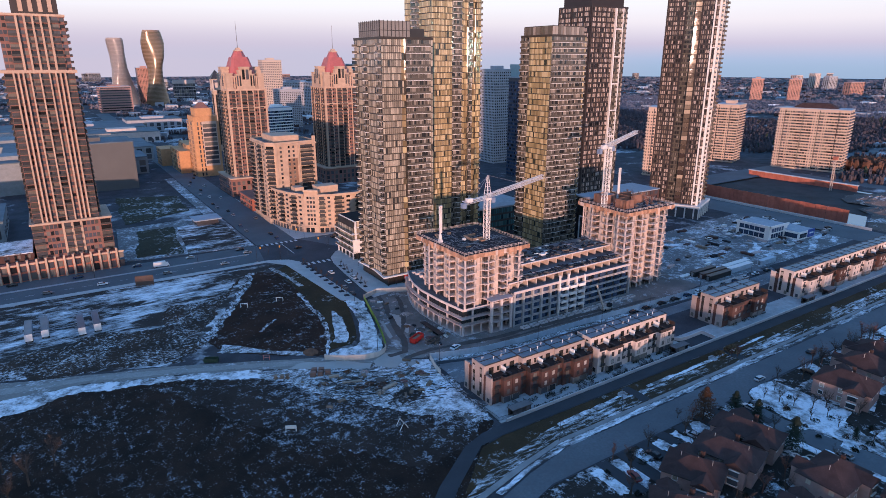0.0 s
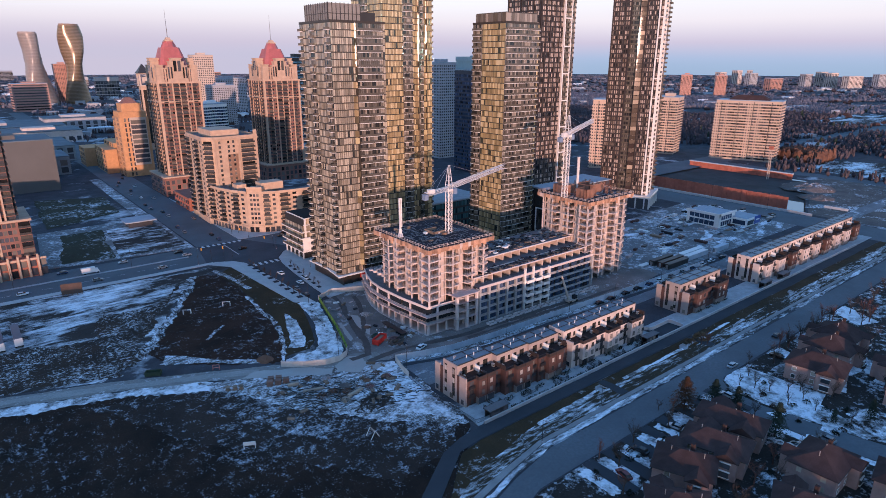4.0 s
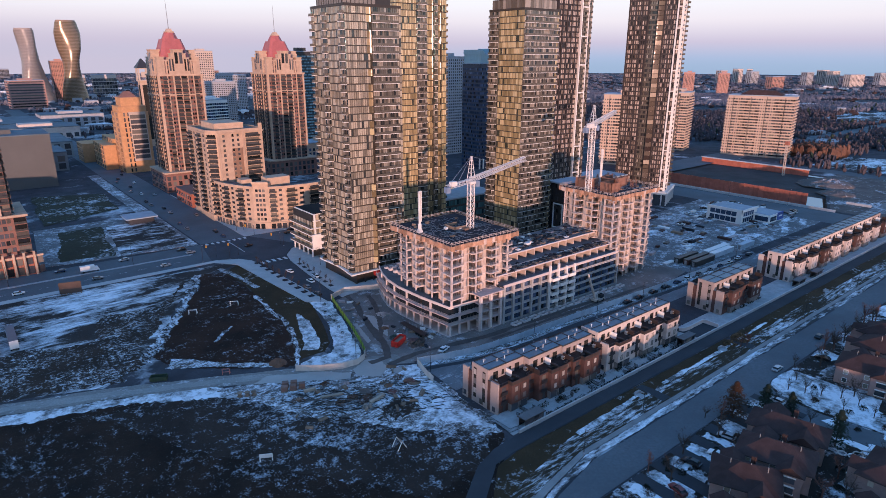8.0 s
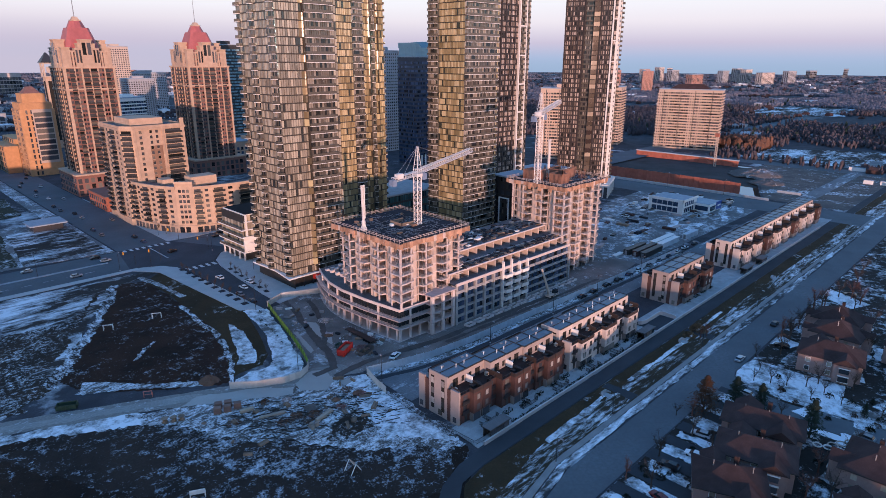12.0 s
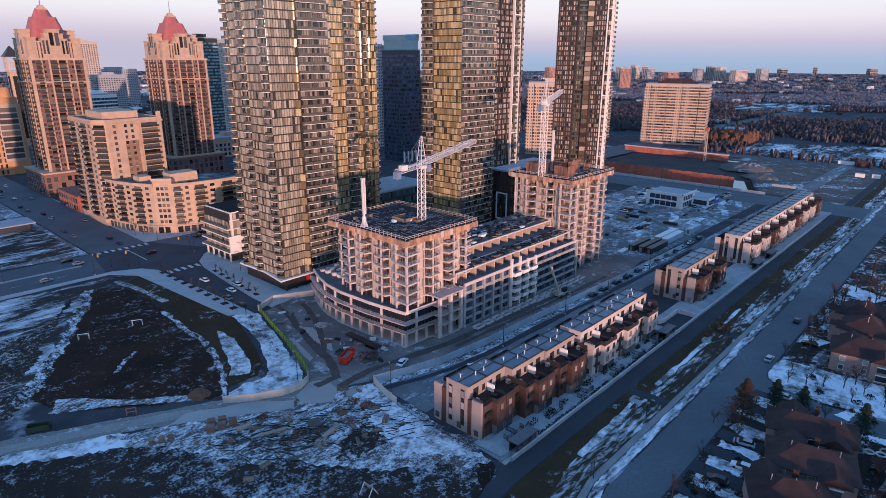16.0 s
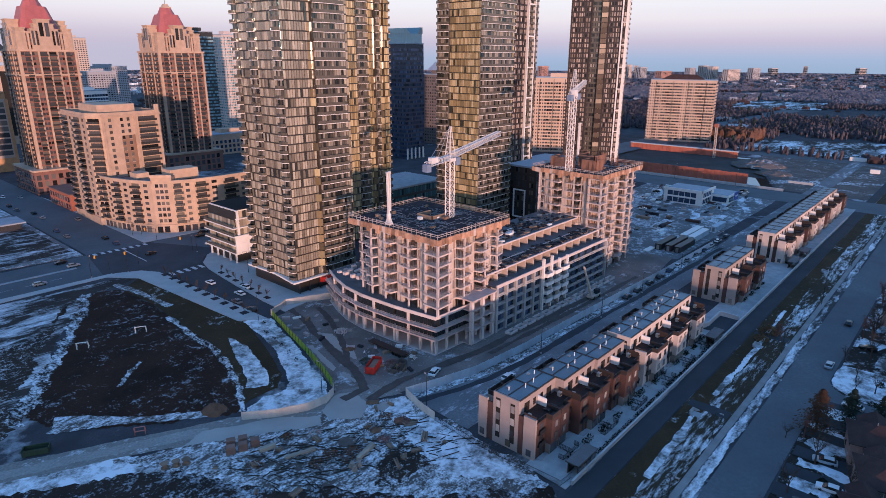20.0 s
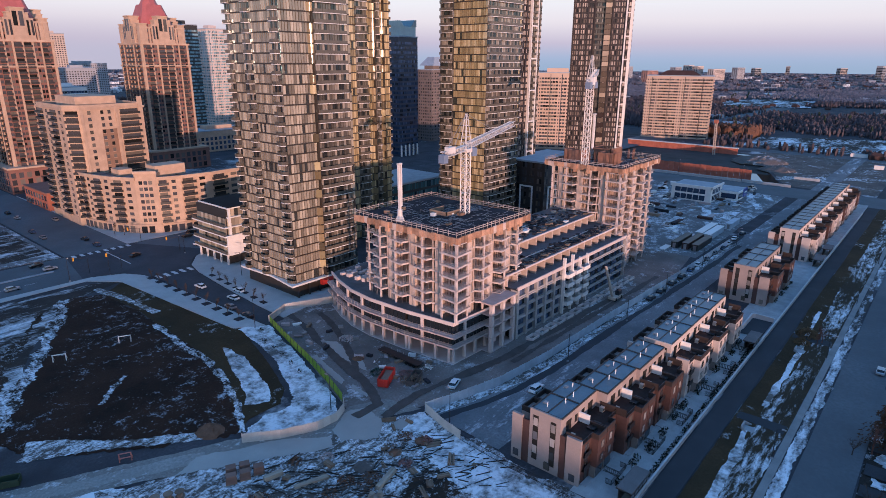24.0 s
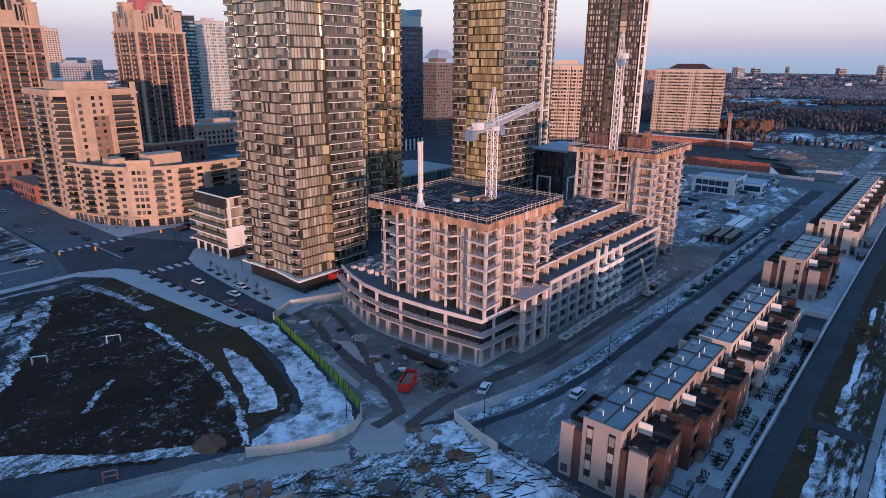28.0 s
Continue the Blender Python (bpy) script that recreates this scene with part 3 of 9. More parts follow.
# the wide avenue along x, the cross street along y, their pavements and paint
sheet("road_avenue", [(-900, 327), (96, 325), (1200, 325), (1200, 356), (96, 357), (-900, 372)], 0.13, ASPHALT, "wide asphalt avenue", "road")
sheet("road_cross_street", [(111.5, 242), (118, 242), (118.3, 257), (120.4, 282), (122.6, 302), (125, 312), (131, 320), (140, 326), (124, 356), (120, 500), (120, 900), (97, 900), (97, 356), (92, 326), (103, 322), (108, 314), (110, 280)], 0.14, plain("dark_street_asphalt", (0.068, 0.070, 0.078), 0.8, vary=0.25, scale=0.08, fine=1.5), "asphalt cross street", "road")
sheet("road_north", [(97, 357), (124, 357), (121, 500), (121, 1500), (97, 1500)], 0.145, ASPHALT, "asphalt street running north", "road")
sheet("road_terrace_street", [(107, 155), (420, 151), (700, 151), (700, 161), (420, 161), (292, 162), (235, 163), (183, 165.5), (147, 166.5), (128, 168), (108, 174)], 0.12, STREET_ICE, "asphalt street behind the terraces", "road")
sheet("road_local", [(-160, -80), (60, 78), (84, 94), (98, 98), (140, 98), (700, 97), (700, 107.6), (112, 107.6), (96, 104.5), (84, 101), (60, 90), (-170, -65)], 0.12, ASPHALT, "asphalt residential road", "road")
sheet("road_side_street", [(168, 98.6), (190, 98.6), (184.6, 97), (181.6, 93.6), (180.2, 88), (179.4, 81.5), (181.7, 66), (185, 52), (197, 8), (186, 8), (176, 48), (173.2, 60), (172.4, 71), (172.2, 82), (171.5, 93), (170.4, 96.6)], 0.125, ASPHALT, "asphalt side street", "road")
for name, poly in (("pavement_west", [(103.8, 248), (111.3, 242), (110, 280), (108, 313), (104, 320), (96, 324), (91, 323), (99.6, 312)]),
                   ("pavement_east", [(118.3, 243), (130, 245), (150, 242), (160, 252), (160, 290), (154, 324), (140, 325.5), (132, 320), (125.5, 311.5), (123, 302), (120.8, 282), (118.7, 257)]),
                   ("pavement_corner", [(121.5, 358), (133, 357.5), (200, 357.5), (200, 362), (136, 366), (126, 405), (121.5, 500)]),
                   ("pavement_plaza", [(24, 366), (40, 363), (96, 358), (96, 620), (88, 620), (88, 446), (30, 444)])):
    sheet(name, poly, 0.27, YARD if name == "pavement_plaza" else PAVE, "pale concrete pavement", "pavement", thick=0.26)
sheet("asphalt_path", [(58, 100), (62, 97.5), (76, 110), (92, 121.6), (100, 122.4), (700, 122.0), (700, 126.8), (103, 127.0), (96, 126.6), (88, 124), (72, 113)], 0.14, ASPHALT_NEW, "asphalt cycle path below the terraces", "pavement")
sheet("verge_grass", [(76, 107), (110, 112), (700, 111), (700, 121.9), (100, 122.2), (92, 121)], 0.09, LAWN, "grass verge with old snow", amp=0.3, pitch=6, seed=31)
sheet("verge_snow", [(72, 104), (98, 109.5), (112, 112.0), (240, 112.0), (700, 111.3), (700, 117.2), (330, 117.4), (240, 117.6), (200, 116.4), (160, 118), (128, 118), (112, 117), (92, 113)], 0.11, VERGE, "band of patchy snow along the verge", amp=0.5, pitch=2.0, seed=32)
sheet("swale_snow", [(118, 116.6), (136, 116.9), (147, 118.3), (149, 119.4), (146, 119.3), (134, 118.6), (118, 118.2)], 0.13, SNOW, "strip of snow in a shallow swale", amp=0.35, pitch=1.2, seed=61)
sheet("swale_snow", [(160, 117.4), (196, 117.2), (232, 118.6), (232, 119.6), (196, 118.6), (160, 118.7)], 0.13, SNOW, "strip of snow in a shallow swale", amp=0.35, pitch=1.2, seed=62)
sheet("verge_crossing", [(150.5, 112.2), (154.5, 112.2), (154.2, 121.8), (151.2, 121.8)], 0.14, ASPHALT_NEW, "short dark path across the verge", "pavement", amp=0.2, pitch=1.5, seed=63)
sheet("verge_crossing", [(205, 112.2), (209, 112.2), (208.6, 121.8), (205.4, 121.8)], 0.14, ASPHALT_NEW, "short dark path across the verge", "pavement", amp=0.2, pitch=1.5, seed=64)
sheet("pavement_local", [(70, 101), (97, 107.3), (112, 110.3), (700, 110.1), (700, 111.4), (112, 111.8), (96, 108.9), (69, 102.5)], 0.2, plain("worn_pavement", (0.27, 0.265, 0.26), 0.9, vary=0.25, scale=0.2), "narrow concrete pavement", "pavement", thick=0.18)
sheet("kerb_snow", [(84, 101.6), (97, 105.3), (112, 108.1), (700, 107.9), (700, 109.9), (112, 110.1), (97, 107.0), (83, 103.2)], 0.17, KERB_SNOW, "ploughed snow beside the kerb", amp=0.5, pitch=1.2, seed=33)
sheet("gardens", [(84, 94), (98, 97.6), (176, 97.6), (184, 60), (196, 8), (120, -60), (-10, 10), (60, 76)], 0.05, RUBBLE_DARK, "front gardens and drives with patches of snow", amp=0.3, pitch=8, seed=34)
sheet("gardens_east", [(180, 97.2), (700, 96.6), (700, -60), (204, -20), (184, 60), (179, 82)], 0.05, RUBBLE_DARK, "gardens with patches of snow", amp=0.3, pitch=8, seed=35)
sheet("snow_lawn", [(182.4, 93), (185, 96.6), (188, 97.6), (196, 97.7), (200, 96.6), (200.4, 88), (201.6, 72), (194, 70.5), (187.5, 54.5), (184.4, 55), (182.4, 66.4), (180.6, 82.3)], 0.16, SNOW, "snow-covered corner lawn", amp=0.3, pitch=1.5, seed=36)
sheet("snow_strip", [(171.9, 84), (172.1, 70), (172.9, 60), (175.4, 49), (172.8, 49), (170.2, 60), (169.3, 70), (168.8, 80)], 0.16, SNOW, "strip of snow beside the side street", amp=0.4, pitch=1.4, seed=65)
sheet("snow_lawn", [(216, 96.6), (224.8, 96.8), (223, 89), (217, 91)], 0.16, SNOW, "snow left on a front lawn", amp=0.5, pitch=1.4, seed=66)
sheet("snow_lawn", [(241, 96.4), (255, 96), (248, 88)], 0.16, SNOW, "snow left on a front lawn", amp=0.5, pitch=1.4, seed=67)
sheet("snow_lawn", [(277, 96.8), (288, 96.6), (280, 81), (269, 85.5)], 0.16, SNOW, "snow left on a front lawn", amp=0.6, pitch=1.6, seed=68)
sheet("plaza_lawn", [(40, 550), (84, 534), (82, 474), (36, 452)], 0.30, PLAZA_GRASS, "dull green plaza lawn", seed=37, amp=1.6, pitch=4)
sheet("plaza_lawn", [(40, 430), (63, 431), (57, 364), (33, 369)], 0.30, PLAZA_GRASS, "dull green plaza lawn", seed=38, amp=1.6, pitch=4)
sheet("plaza_snow", [(65, 432), (94, 421), (94, 367), (59, 364)], 0.305, SNOWY, "patchy snow on the plaza", seed=39, amp=0.6, pitch=5)
sheet("terrace_court", [(104, 127.7), (290, 127.7), (420, 127.7), (420, 138), (105, 138)], 0.16, plain("court_paving", (0.38, 0.385, 0.385), 0.9, vary=0.25, scale=0.3), "concrete terrace walk with planting beds", "pavement", thick=0.15)
m = Mesh()
for i in range(9):
    m.box(110 + 3 * i, 305.5, 0.146, 111.4 + 3 * i, 309.5, 0.152)
for i in range(8):
    m.box(99 + 3 * i, 353.6, 0.149, 100.4 + 3 * i, 356.8, 0.155)
for i in range(60):
    m.box(-180 + 8 * i if i < 33 else 140 + 8 * (i - 33), 333.2, 0.132, -176 + 8 * i if i < 33 else 144 + 8 * (i - 33), 333.35, 0.137)
m.box(110.5, 330, 0.146, 110.9, 352, 0.152)
sheet("road_median", [(-400, 346.5), (88, 341.2), (88, 342.8), (-400, 349.5)], 0.29, KERB, "raised concrete median of the avenue", "road", thick=0.15)
sheet("avenue_verge", [(-400, 326), (60, 321.5), (95, 322), (95, 325), (-400, 330)], 0.2, PAVE, "pavement along the avenue", "pavement", thick=0.18)
solo("road_markings", m, LINE, "worn white crossing and lane paint", "road marking", kind="structure")

# the excavation
m = Mesh().quad((452, 178, -10), (492, 188, -10), (492, 334, -10), (452, 330, -10)).quad((492, 188, -1), (580, 228, -1), (580, 338, -1), (492, 334, -1))
m.quad((452, 178, 0), (452, 330, 0), (452, 330, -10), (452, 178, -10)).quad((452, 330, 0), (580, 338, 0), (580, 338, -10), (452, 330, -10)).quad((452, 178, 0), (580, 228, 0), (580, 228, -10), (452, 178, -10))
# bare earth without snow, darkened further for the shade inside the pit
solo("excavation_pit", m, plain("shaded_pit_earth", (0.07, 0.062, 0.06), 0.95, vary=0.35, scale=0.05), "deep stepped excavation of bare earth", "pit", kind="structure")
pw = root("shoring_wall", (492, 260, -1), "terracotta-coloured shoring wall inside the excavation", "retaining wall")
for i in range(32):
    y = 206 + i * 4
    part("panel", Mesh((492, 260, -1)).box(491.6, y, -10, 492.1, y + 3.8, 1.3 + 0.12 * (i % 3)), TERRACOTTA, pw)
pw = root("shoring_wall", (580, 280, -1), "terracotta-coloured shoring wall at the far side of the excavation", "retaining wall")
for i in range(25):
    y = 240 + i * 3.95
    part("panel", Mesh((580, 280, -1)).box(579.6, y, -1, 580.2, y + 3.8, 4.2), TERRACOTTA, pw)
part("coping", Mesh((580, 280, -1)).box(578.9, 239.6, 4.2, 581.0, 339, 5.0), COPING, pw)
sheet("road_east", [(414, -200), (446, -200), (446, 326), (414, 326)], 0.15, ASPHALT, "asphalt road beyond the terraces", "road")
sheet("earth_yard", [(450, 40), (612, 40), (612, 226), (582, 226), (452, 176)], 0.05, MUD, "bare frozen earth beside the excavation", amp=0.6, pitch=6, seed=51)
sheet("road_far", [(612, -150), (632, -150), (624, 330), (604, 330)], 0.09, ASPHALT, "asphalt road beyond the earth yard", "road")
sheet("snow_meadow", [(636, 60), (800, 60), (770, 180), (720, 262), (640, 262)], 0.06, SNOWY, "snowy meadow before the woods", amp=2.5, pitch=7, seed=52)
sheet("snow_field", [(1120, 452), (1215, 300), (1430, 330), (1440, 420), (1330, 470)], 0.8, SNOWY, "broad snow-covered field in the woods", amp=9, pitch=18, seed=53)
sheet("snow_drift", [(470, 186), (520, 120), (526, 122), (490, 184)], 0.08, SNOWY_BITS, "drift of snow on the earth yard", amp=1.5, pitch=4, seed=54)
m = Mesh((447, 260, 0)).box(447.0, 172, 0, 447.9, 336, 1.7)
m.box(481.6, 162, 0, 482.5, 177, 1.7)
solo("concrete_barrier", m, COPING, "long pale concrete barrier beside the excavation", "barrier", at=(447, 260, 0))


# ---- building kinds ----
def glass_tower(label, poly, base, top, storey, pane, balconies, pane_w=1.3, slab=WHITE_EDGE, frame=FRAME_BRONZE, own=(0, 0), gap=0.15, fins=(), rail=RAIL_GLASS, name="glass_tower", band=0.42, folds=()):
    """balconies: (side, u0, u1, depth, snout): a stack of balconies on a side, snout rounds its front."""
    cx, cy = sum(p[0] for p in poly) / len(poly), sum(p[1] for p in poly) / len(poly)
    o = (cx, cy, 0)
    r = root(name, o, label, "apartment tower", "glass towers")
    n = int(round((top - base) / storey))
    st = (top - base) / n
    part("core", Mesh(o).prism(grown(poly, -0.22), 0.0, top), frame, r)
    fs = sides(poly)
    edge = Mesh(o).prism(grown(poly, 0.05), 0, band).data("floor_band", frame)
    rest, deep = Mesh(o), Mesh(o)
    # panes behind a balcony get the darkened glass, recess shade painted in
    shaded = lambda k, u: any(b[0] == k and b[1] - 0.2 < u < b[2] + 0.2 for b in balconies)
    for k, f in enumerate(fs):
        cnt = max(2, int(length(f) / pane_w))
        w = length(f) / cnt
        for i in range(cnt):
            for q0, q1 in ((band + 0.02, st - 0.02),):
                me = None
                for j in range(n):
                    z = base + j * st
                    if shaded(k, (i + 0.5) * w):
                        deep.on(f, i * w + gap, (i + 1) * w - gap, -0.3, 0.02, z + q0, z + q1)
                    elif k in (0, 3) and own[0] <= j < own[1]:
                        me = me or Mesh(o).on(f, i * w + gap, (i + 1) * w - gap, -0.3, 0.02, q0, q1).data("pane", pane)
                        part("pane", me, None, r, at=(0, 0, z))
                    else:
                        rest.on(f, i * w + gap, (i + 1) * w - gap, -0.3, 0.02, z + q0, z + q1)
    tagged(part("glazing", rest, pane, r), kind="stuff")
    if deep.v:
        tagged(part("balcony_glazing", deep, GLASS_SHADED, r), kind="stuff")
    bal, fronts = [], []
    for k, u0, u1, d, snout in balconies:
        f = fs[k]
        (ax, ay), (bx, by) = f
        l = length(f)
        ex, ey = (bx - ax) / l, (by - ay) / l
        pt = lambda u, q: (ax + ex * u + ey * q, ay + ey * u - ex * q)
        out = [pt(u0, 0), pt(u0, d * (1 - snout)), pt(u0 + (u1 - u0) * 0.25, d), pt(u1 - (u1 - u0) * 0.25, d), pt(u1, d * (1 - snout)), pt(u1, 0)]
        s = Mesh(o).prism(out, -0.02, 0.17).data("balcony_slab", slab)
        g = Mesh(o)
        for a, b in zip(out[:-1], out[1:]):
            g.on((a, b), 0.03, max(0.1, length((a, b)) - 0.03), -0.09, -0.03, 0.17, 1.2)
        fronts.append(out)
        bal.append((s, g.data("guard", rail)))
    bands = Mesh(o)
    for i in range(n):
        z = base + i * st
        if own[1]:
            part("floor_band", edge, None, r, at=(0, 0, z))
        else:
            bands.prism(grown(poly, 0.05), z, z + band)
        for s, g in bal:
            b = part("balcony", s, None, r, at=(0, 0, z))
            if own[1]:
                part("guard", g, None, b)
    if not own[1]:
        tagged(part("floor_banding", bands, frame, r), kind="stuff")
        m = Mesh(o)
        for i in range(n):
            for out in fronts:
                for a, b in zip(out[:-1], out[1:]):
                    m.on((a, b), 0.03, max(0.1, length((a, b)) - 0.03), -0.09, -0.03, base + i * st + 0.17, base + i * st + 1.2)
        tagged(part("guard_glass", m, rail, r), kind="stuff")
    for k, u, rad, way, mid, *half in folds:      # narrow bent-glass bays, storey after storey, added and angled for a sun glint
        (ax, ay), (bx, by) = fs[k]
        l = length(fs[k])
        ex, ey = (bx - ax) / l, (by - ay) / l
        half = half[0] if half else 9
        arc = [radians(mid - half + half * q / 4.5) for q in range(10)]
        bay = Mesh(o)
        luck = random.Random(int(u * 10))
        for j in range(n):
            if half == 9 and luck.random() < 0.35:
                continue
            q0 = len(bay.v)
            for a in arc:
                v, d = u - way * rad * (math.sin(a) - math.sin(arc[-1])), rad * (math.cos(a) - math.cos(arc[-1]))
                for z in (base + j * st + 0.3, base + (j + 1) * st - 0.12):
                    bay.v.append((ax + ex * v + ey * d - o[0], ay + ey * v - ex * d - o[1], z))
            bay.f += [(q0 + 2 * i, q0 + 2 * i + 2, q0 + 2 * i + 3, q0 + 2 * i + 1) for i in range(len(arc) - 1)]
        me = bay.data("bent_glass_bay", GLASS_GLINT_GOLD if half == 9 else GLASS_GLINT_BRONZE)
        me.shade_smooth()
        tagged(part("bent_glass_bay", me, None, r, "narrow bay of bent glass added to catch the sun's glint"), kind="stuff")
        v = u + way * rad * (math.sin(arc[-1]) - math.sin(arc[0]))
        part("bay_jamb", Mesh(o).on(fs[k], min(v, v + way * 0.2), max(v, v + way * 0.2), 0, rad * (math.cos(arc[0]) - math.cos(arc[-1])), base, top), frame, r)
    for k, u, w, d, mat in fins:
        part("fin", Mesh(o).on(fs[k], u, u + w, 0.0, d, base, top), mat, r)
    part("parapet", Mesh(o).prism(grown(poly, 0.12), top, top + 1.1), frame, r)
    return r


def stone_tower(label, poly, z0, z1, storey, wall, trim, layout, pane=GLASS_DARK, rail=FRAME_DARK, piers=0.45, name="stone_tower", category="apartment tower", r=None, group="stone towers"):
    """layout: side -> list of (kind, u0, u1): p pilaster, w windows, b balconies."""
    cx, cy = sum(p[0] for p in poly) / len(poly), sum(p[1] for p in poly) / len(poly)
    o = (cx, cy, 0) if r is None else tuple(r.location)
    r = r or root(name, o, label, category, group)
    n = max(1, int(round((z1 - z0) / storey)))
    st = (z1 - z0) / n
    part("wall", Mesh(o).prism(poly, z0, z1), wall, r)
    fs = sides(poly)
    wins, bals = [], []
    for k, items in layout.items():
        f = fs[k]
        for kind, u0, u1 in items:
            if kind == "p":
                part("pilaster", Mesh(o).on(f, u0, u1, -0.1, piers, z0, z1), trim, r)
            elif kind == "w":
                c = max(1, int(round((u1 - u0) / 1.7)))
                w = (u1 - u0) / c
                wins += [(f, u0 + i * w + 0.18, u0 + (i + 1) * w - 0.18, 0.85, st - 0.45) for i in range(c)]
            elif kind == "b":
                wins.append((f, u0 + 0.15, u1 - 0.15, 0.3, st - 0.35))
                bals.append((f, u0, u1))
    if len(wins) * n <= 80:
        for f, a, b, q0, q1 in wins:
            me = Mesh(o).on(f, a, b, -0.3, 0.03, q0, q1).data("window", pane)
            for i in range(n):
                part("window", me, None, r, at=(0, 0, z0 + i * st))
    elif wins:
        m, sill = Mesh(o), Mesh(o)
        for f, a, b, q0, q1 in wins:
            for i in range(n):
                z = z0 + i * st
                m.on(f, a, b, -0.3, 0.03, z + q0, z + q1)
                if q0 > 0.5:
                    sill.on(f, a - 0.08, b + 0.08, -0.1, 0.16, z + 0.68, z + 0.84)
        tagged(part("glazing", m, pane, r), kind="stuff")
        if sill.v:
            tagged(part("sill_course", sill, wall, r), kind="stuff")
    slab = lambda m, f, a, b, z: m.on(f, a, b, -0.05, 1.25, z, z + 0.2)
    rails = lambda m, f, a, b, z: m.on(f, a, b, 1.15, 1.22, z + 0.2, z + 1.25).on(f, a, a + 0.06, 0.0, 1.15, z + 0.2, z + 1.25).on(f, b - 0.06, b, 0.0, 1.15, z + 0.2, z + 1.25)
    if len(bals) * n <= 220:
        for f, a, b in bals:
            me, mr = slab(Mesh(o), f, a, b, 0).data("balcony_slab", wall), rails(Mesh(o), f, a, b, 0).data("railing", rail)
            for i in range(n):
                q = part("balcony", me, None, r, at=(0, 0, z0 + i * st))
                part("railing", mr, None, q)
    elif bals:
        m, mr = Mesh(o), Mesh(o)
        for f, a, b in bals:
            for i in range(n):
                slab(m, f, a, b, z0 + i * st)
                rails(mr, f, a, b, z0 + i * st)
        tagged(part("balcony_work", m, wall, r), kind="stuff")
        tagged(part("railing_work", mr, rail, r), kind="stuff")
    return r


def even(total, pattern, margin=0.0):
    """Spread kinds with widths over a length."""
    s = sum(w for _, w in pattern)
    q, u, out = (total - 2 * margin) / s, margin, []
    for kind, w in pattern:
        if kind != "-":
            out.append((kind, u, u + w * q))
        u += w * q
    return out


# ---- glass towers ----
t1 = glass_tower("grey-bronze glass condominium tower with stacked balconies", rect(131, 253, 158, 281), 5.0, 116.0, 3.0, GLASS_T1,
                 [(0, 12.0, 25.0, 1.5, 0.15), (3, 0.0, 3.0, 1.6, 0.3), (3, 10.0, 13.6, 1.5, 0.5), (3, 24.0, 27.8, 1.5, 0.4), (2, 22, 26.5, 1.8, 0.2)], 1.02, own=(2, 6), gap=0.13, folds=[(0, 10.0, 6.0, 1, 38)])
o = tuple(t1.location)
part("plant_room", Mesh(o).box(133, 258, 116, 149, 279, 124), plain("plant_room_panel", (0.23, 0.215, 0.195), 0.7, vary=0.2), t1, "pale panelled plant room")
for f, n in ((((133, 258), (149, 258)), 8), (((133, 279), (133, 258)), 10)):
    for i in range(n + 1):
        u = i * (length(f) - 0.3) / n
        part("panel_rib", Mesh(o).on(f, u, u + 0.3, 0, 0.15, 116, 124.3), FRAME_DARK, t1)
    part("panel_rail", Mesh(o).on(f, 0, length(f), 0, 0.12, 119.8, 120.1), FRAME_DARK, t1)
part("plant_room_grille", Mesh(o).box(149.0, 259, 116, 157, 276, 121), FRAME_DARK, t1)
part("shopfront", Mesh(o).prism(grown(rect(131, 253, 158, 281), -0.6), 0, 4.6), GLASS_DARK, t1)
part("canopy", Mesh(o).prism([(128.3, 251.6), (147, 251.6), (159, 252.4), (159, 262), (131, 284), (129.4, 283), (130.2, 266)], 4.6, 5.2), WHITE_EDGE, t1, "thin curved white canopy")
part("shop_sign", Mesh(o).box(140, 250.9, 2.6, 152, 252.3, 4.5), RED_PAINT, t1, "red shop fascia")
for i in range(7):
    part("column", Mesh(o).box(131 + 4.4 * i, 252.2, 0, 131.5 + 4.4 * i, 252.7, 4.6), FRAME_DARK, t1)

glass_tower("tall gold-bronze glass condominium tower", rect(180, 289, 212, 318), 0.5, 152.0, 3.0, GLASS_GOLD,
                 [(0, 13.0, 19.0, 1.4, 0.4), (0, 24.0, 26.0, 1.2, 0.5), (1, 0.0, 4.0, 1.5, 0.3), (3, 8, 16, 1.5, 0.3)], 1.05, gap=0.1, folds=[(0, 20.8, 6.0, 1, 42), (0, 26.3, 6.0, 1, 39)])
CROWN_GLASS = glazing("grey_crown_glass", (0.22, 0.19, 0.16), (0.30, 0.26, 0.22), (0.12, 0.10, 0.08), rough=0.2, metal=0.1)
t3 = glass_tower("gold-bronze glass condominium tower with wraparound balconies", rect(230, 251, 255, 276), 0.5, 119.0, 3.0, GLASS_GOLD,
                 [(0, 0.4, 24.0, 1.5, 0.15), (3, 0.2, 7.0, 1.5, 0.4), (1, 0, 6, 1.5, 0.3)], 1.05, gap=0.1)
o = tuple(t3.location)
part("crown", Mesh(o).prism(rect(231.2, 252.2, 253.8, 274.8), 119, 124.6), FRAME_BRONZE, t3, "bronze crown frame")
for k, f in enumerate(sides(rect(231, 252, 254, 275))):
    for i in range(12):
        w = length(f) / 12
        part("crown_pane", Mesh(o).on(f, i * w + 0.1, (i + 1) * w - 0.1, -0.2, 0.05, 119.4, 124.2), CROWN_GLASS, t3)
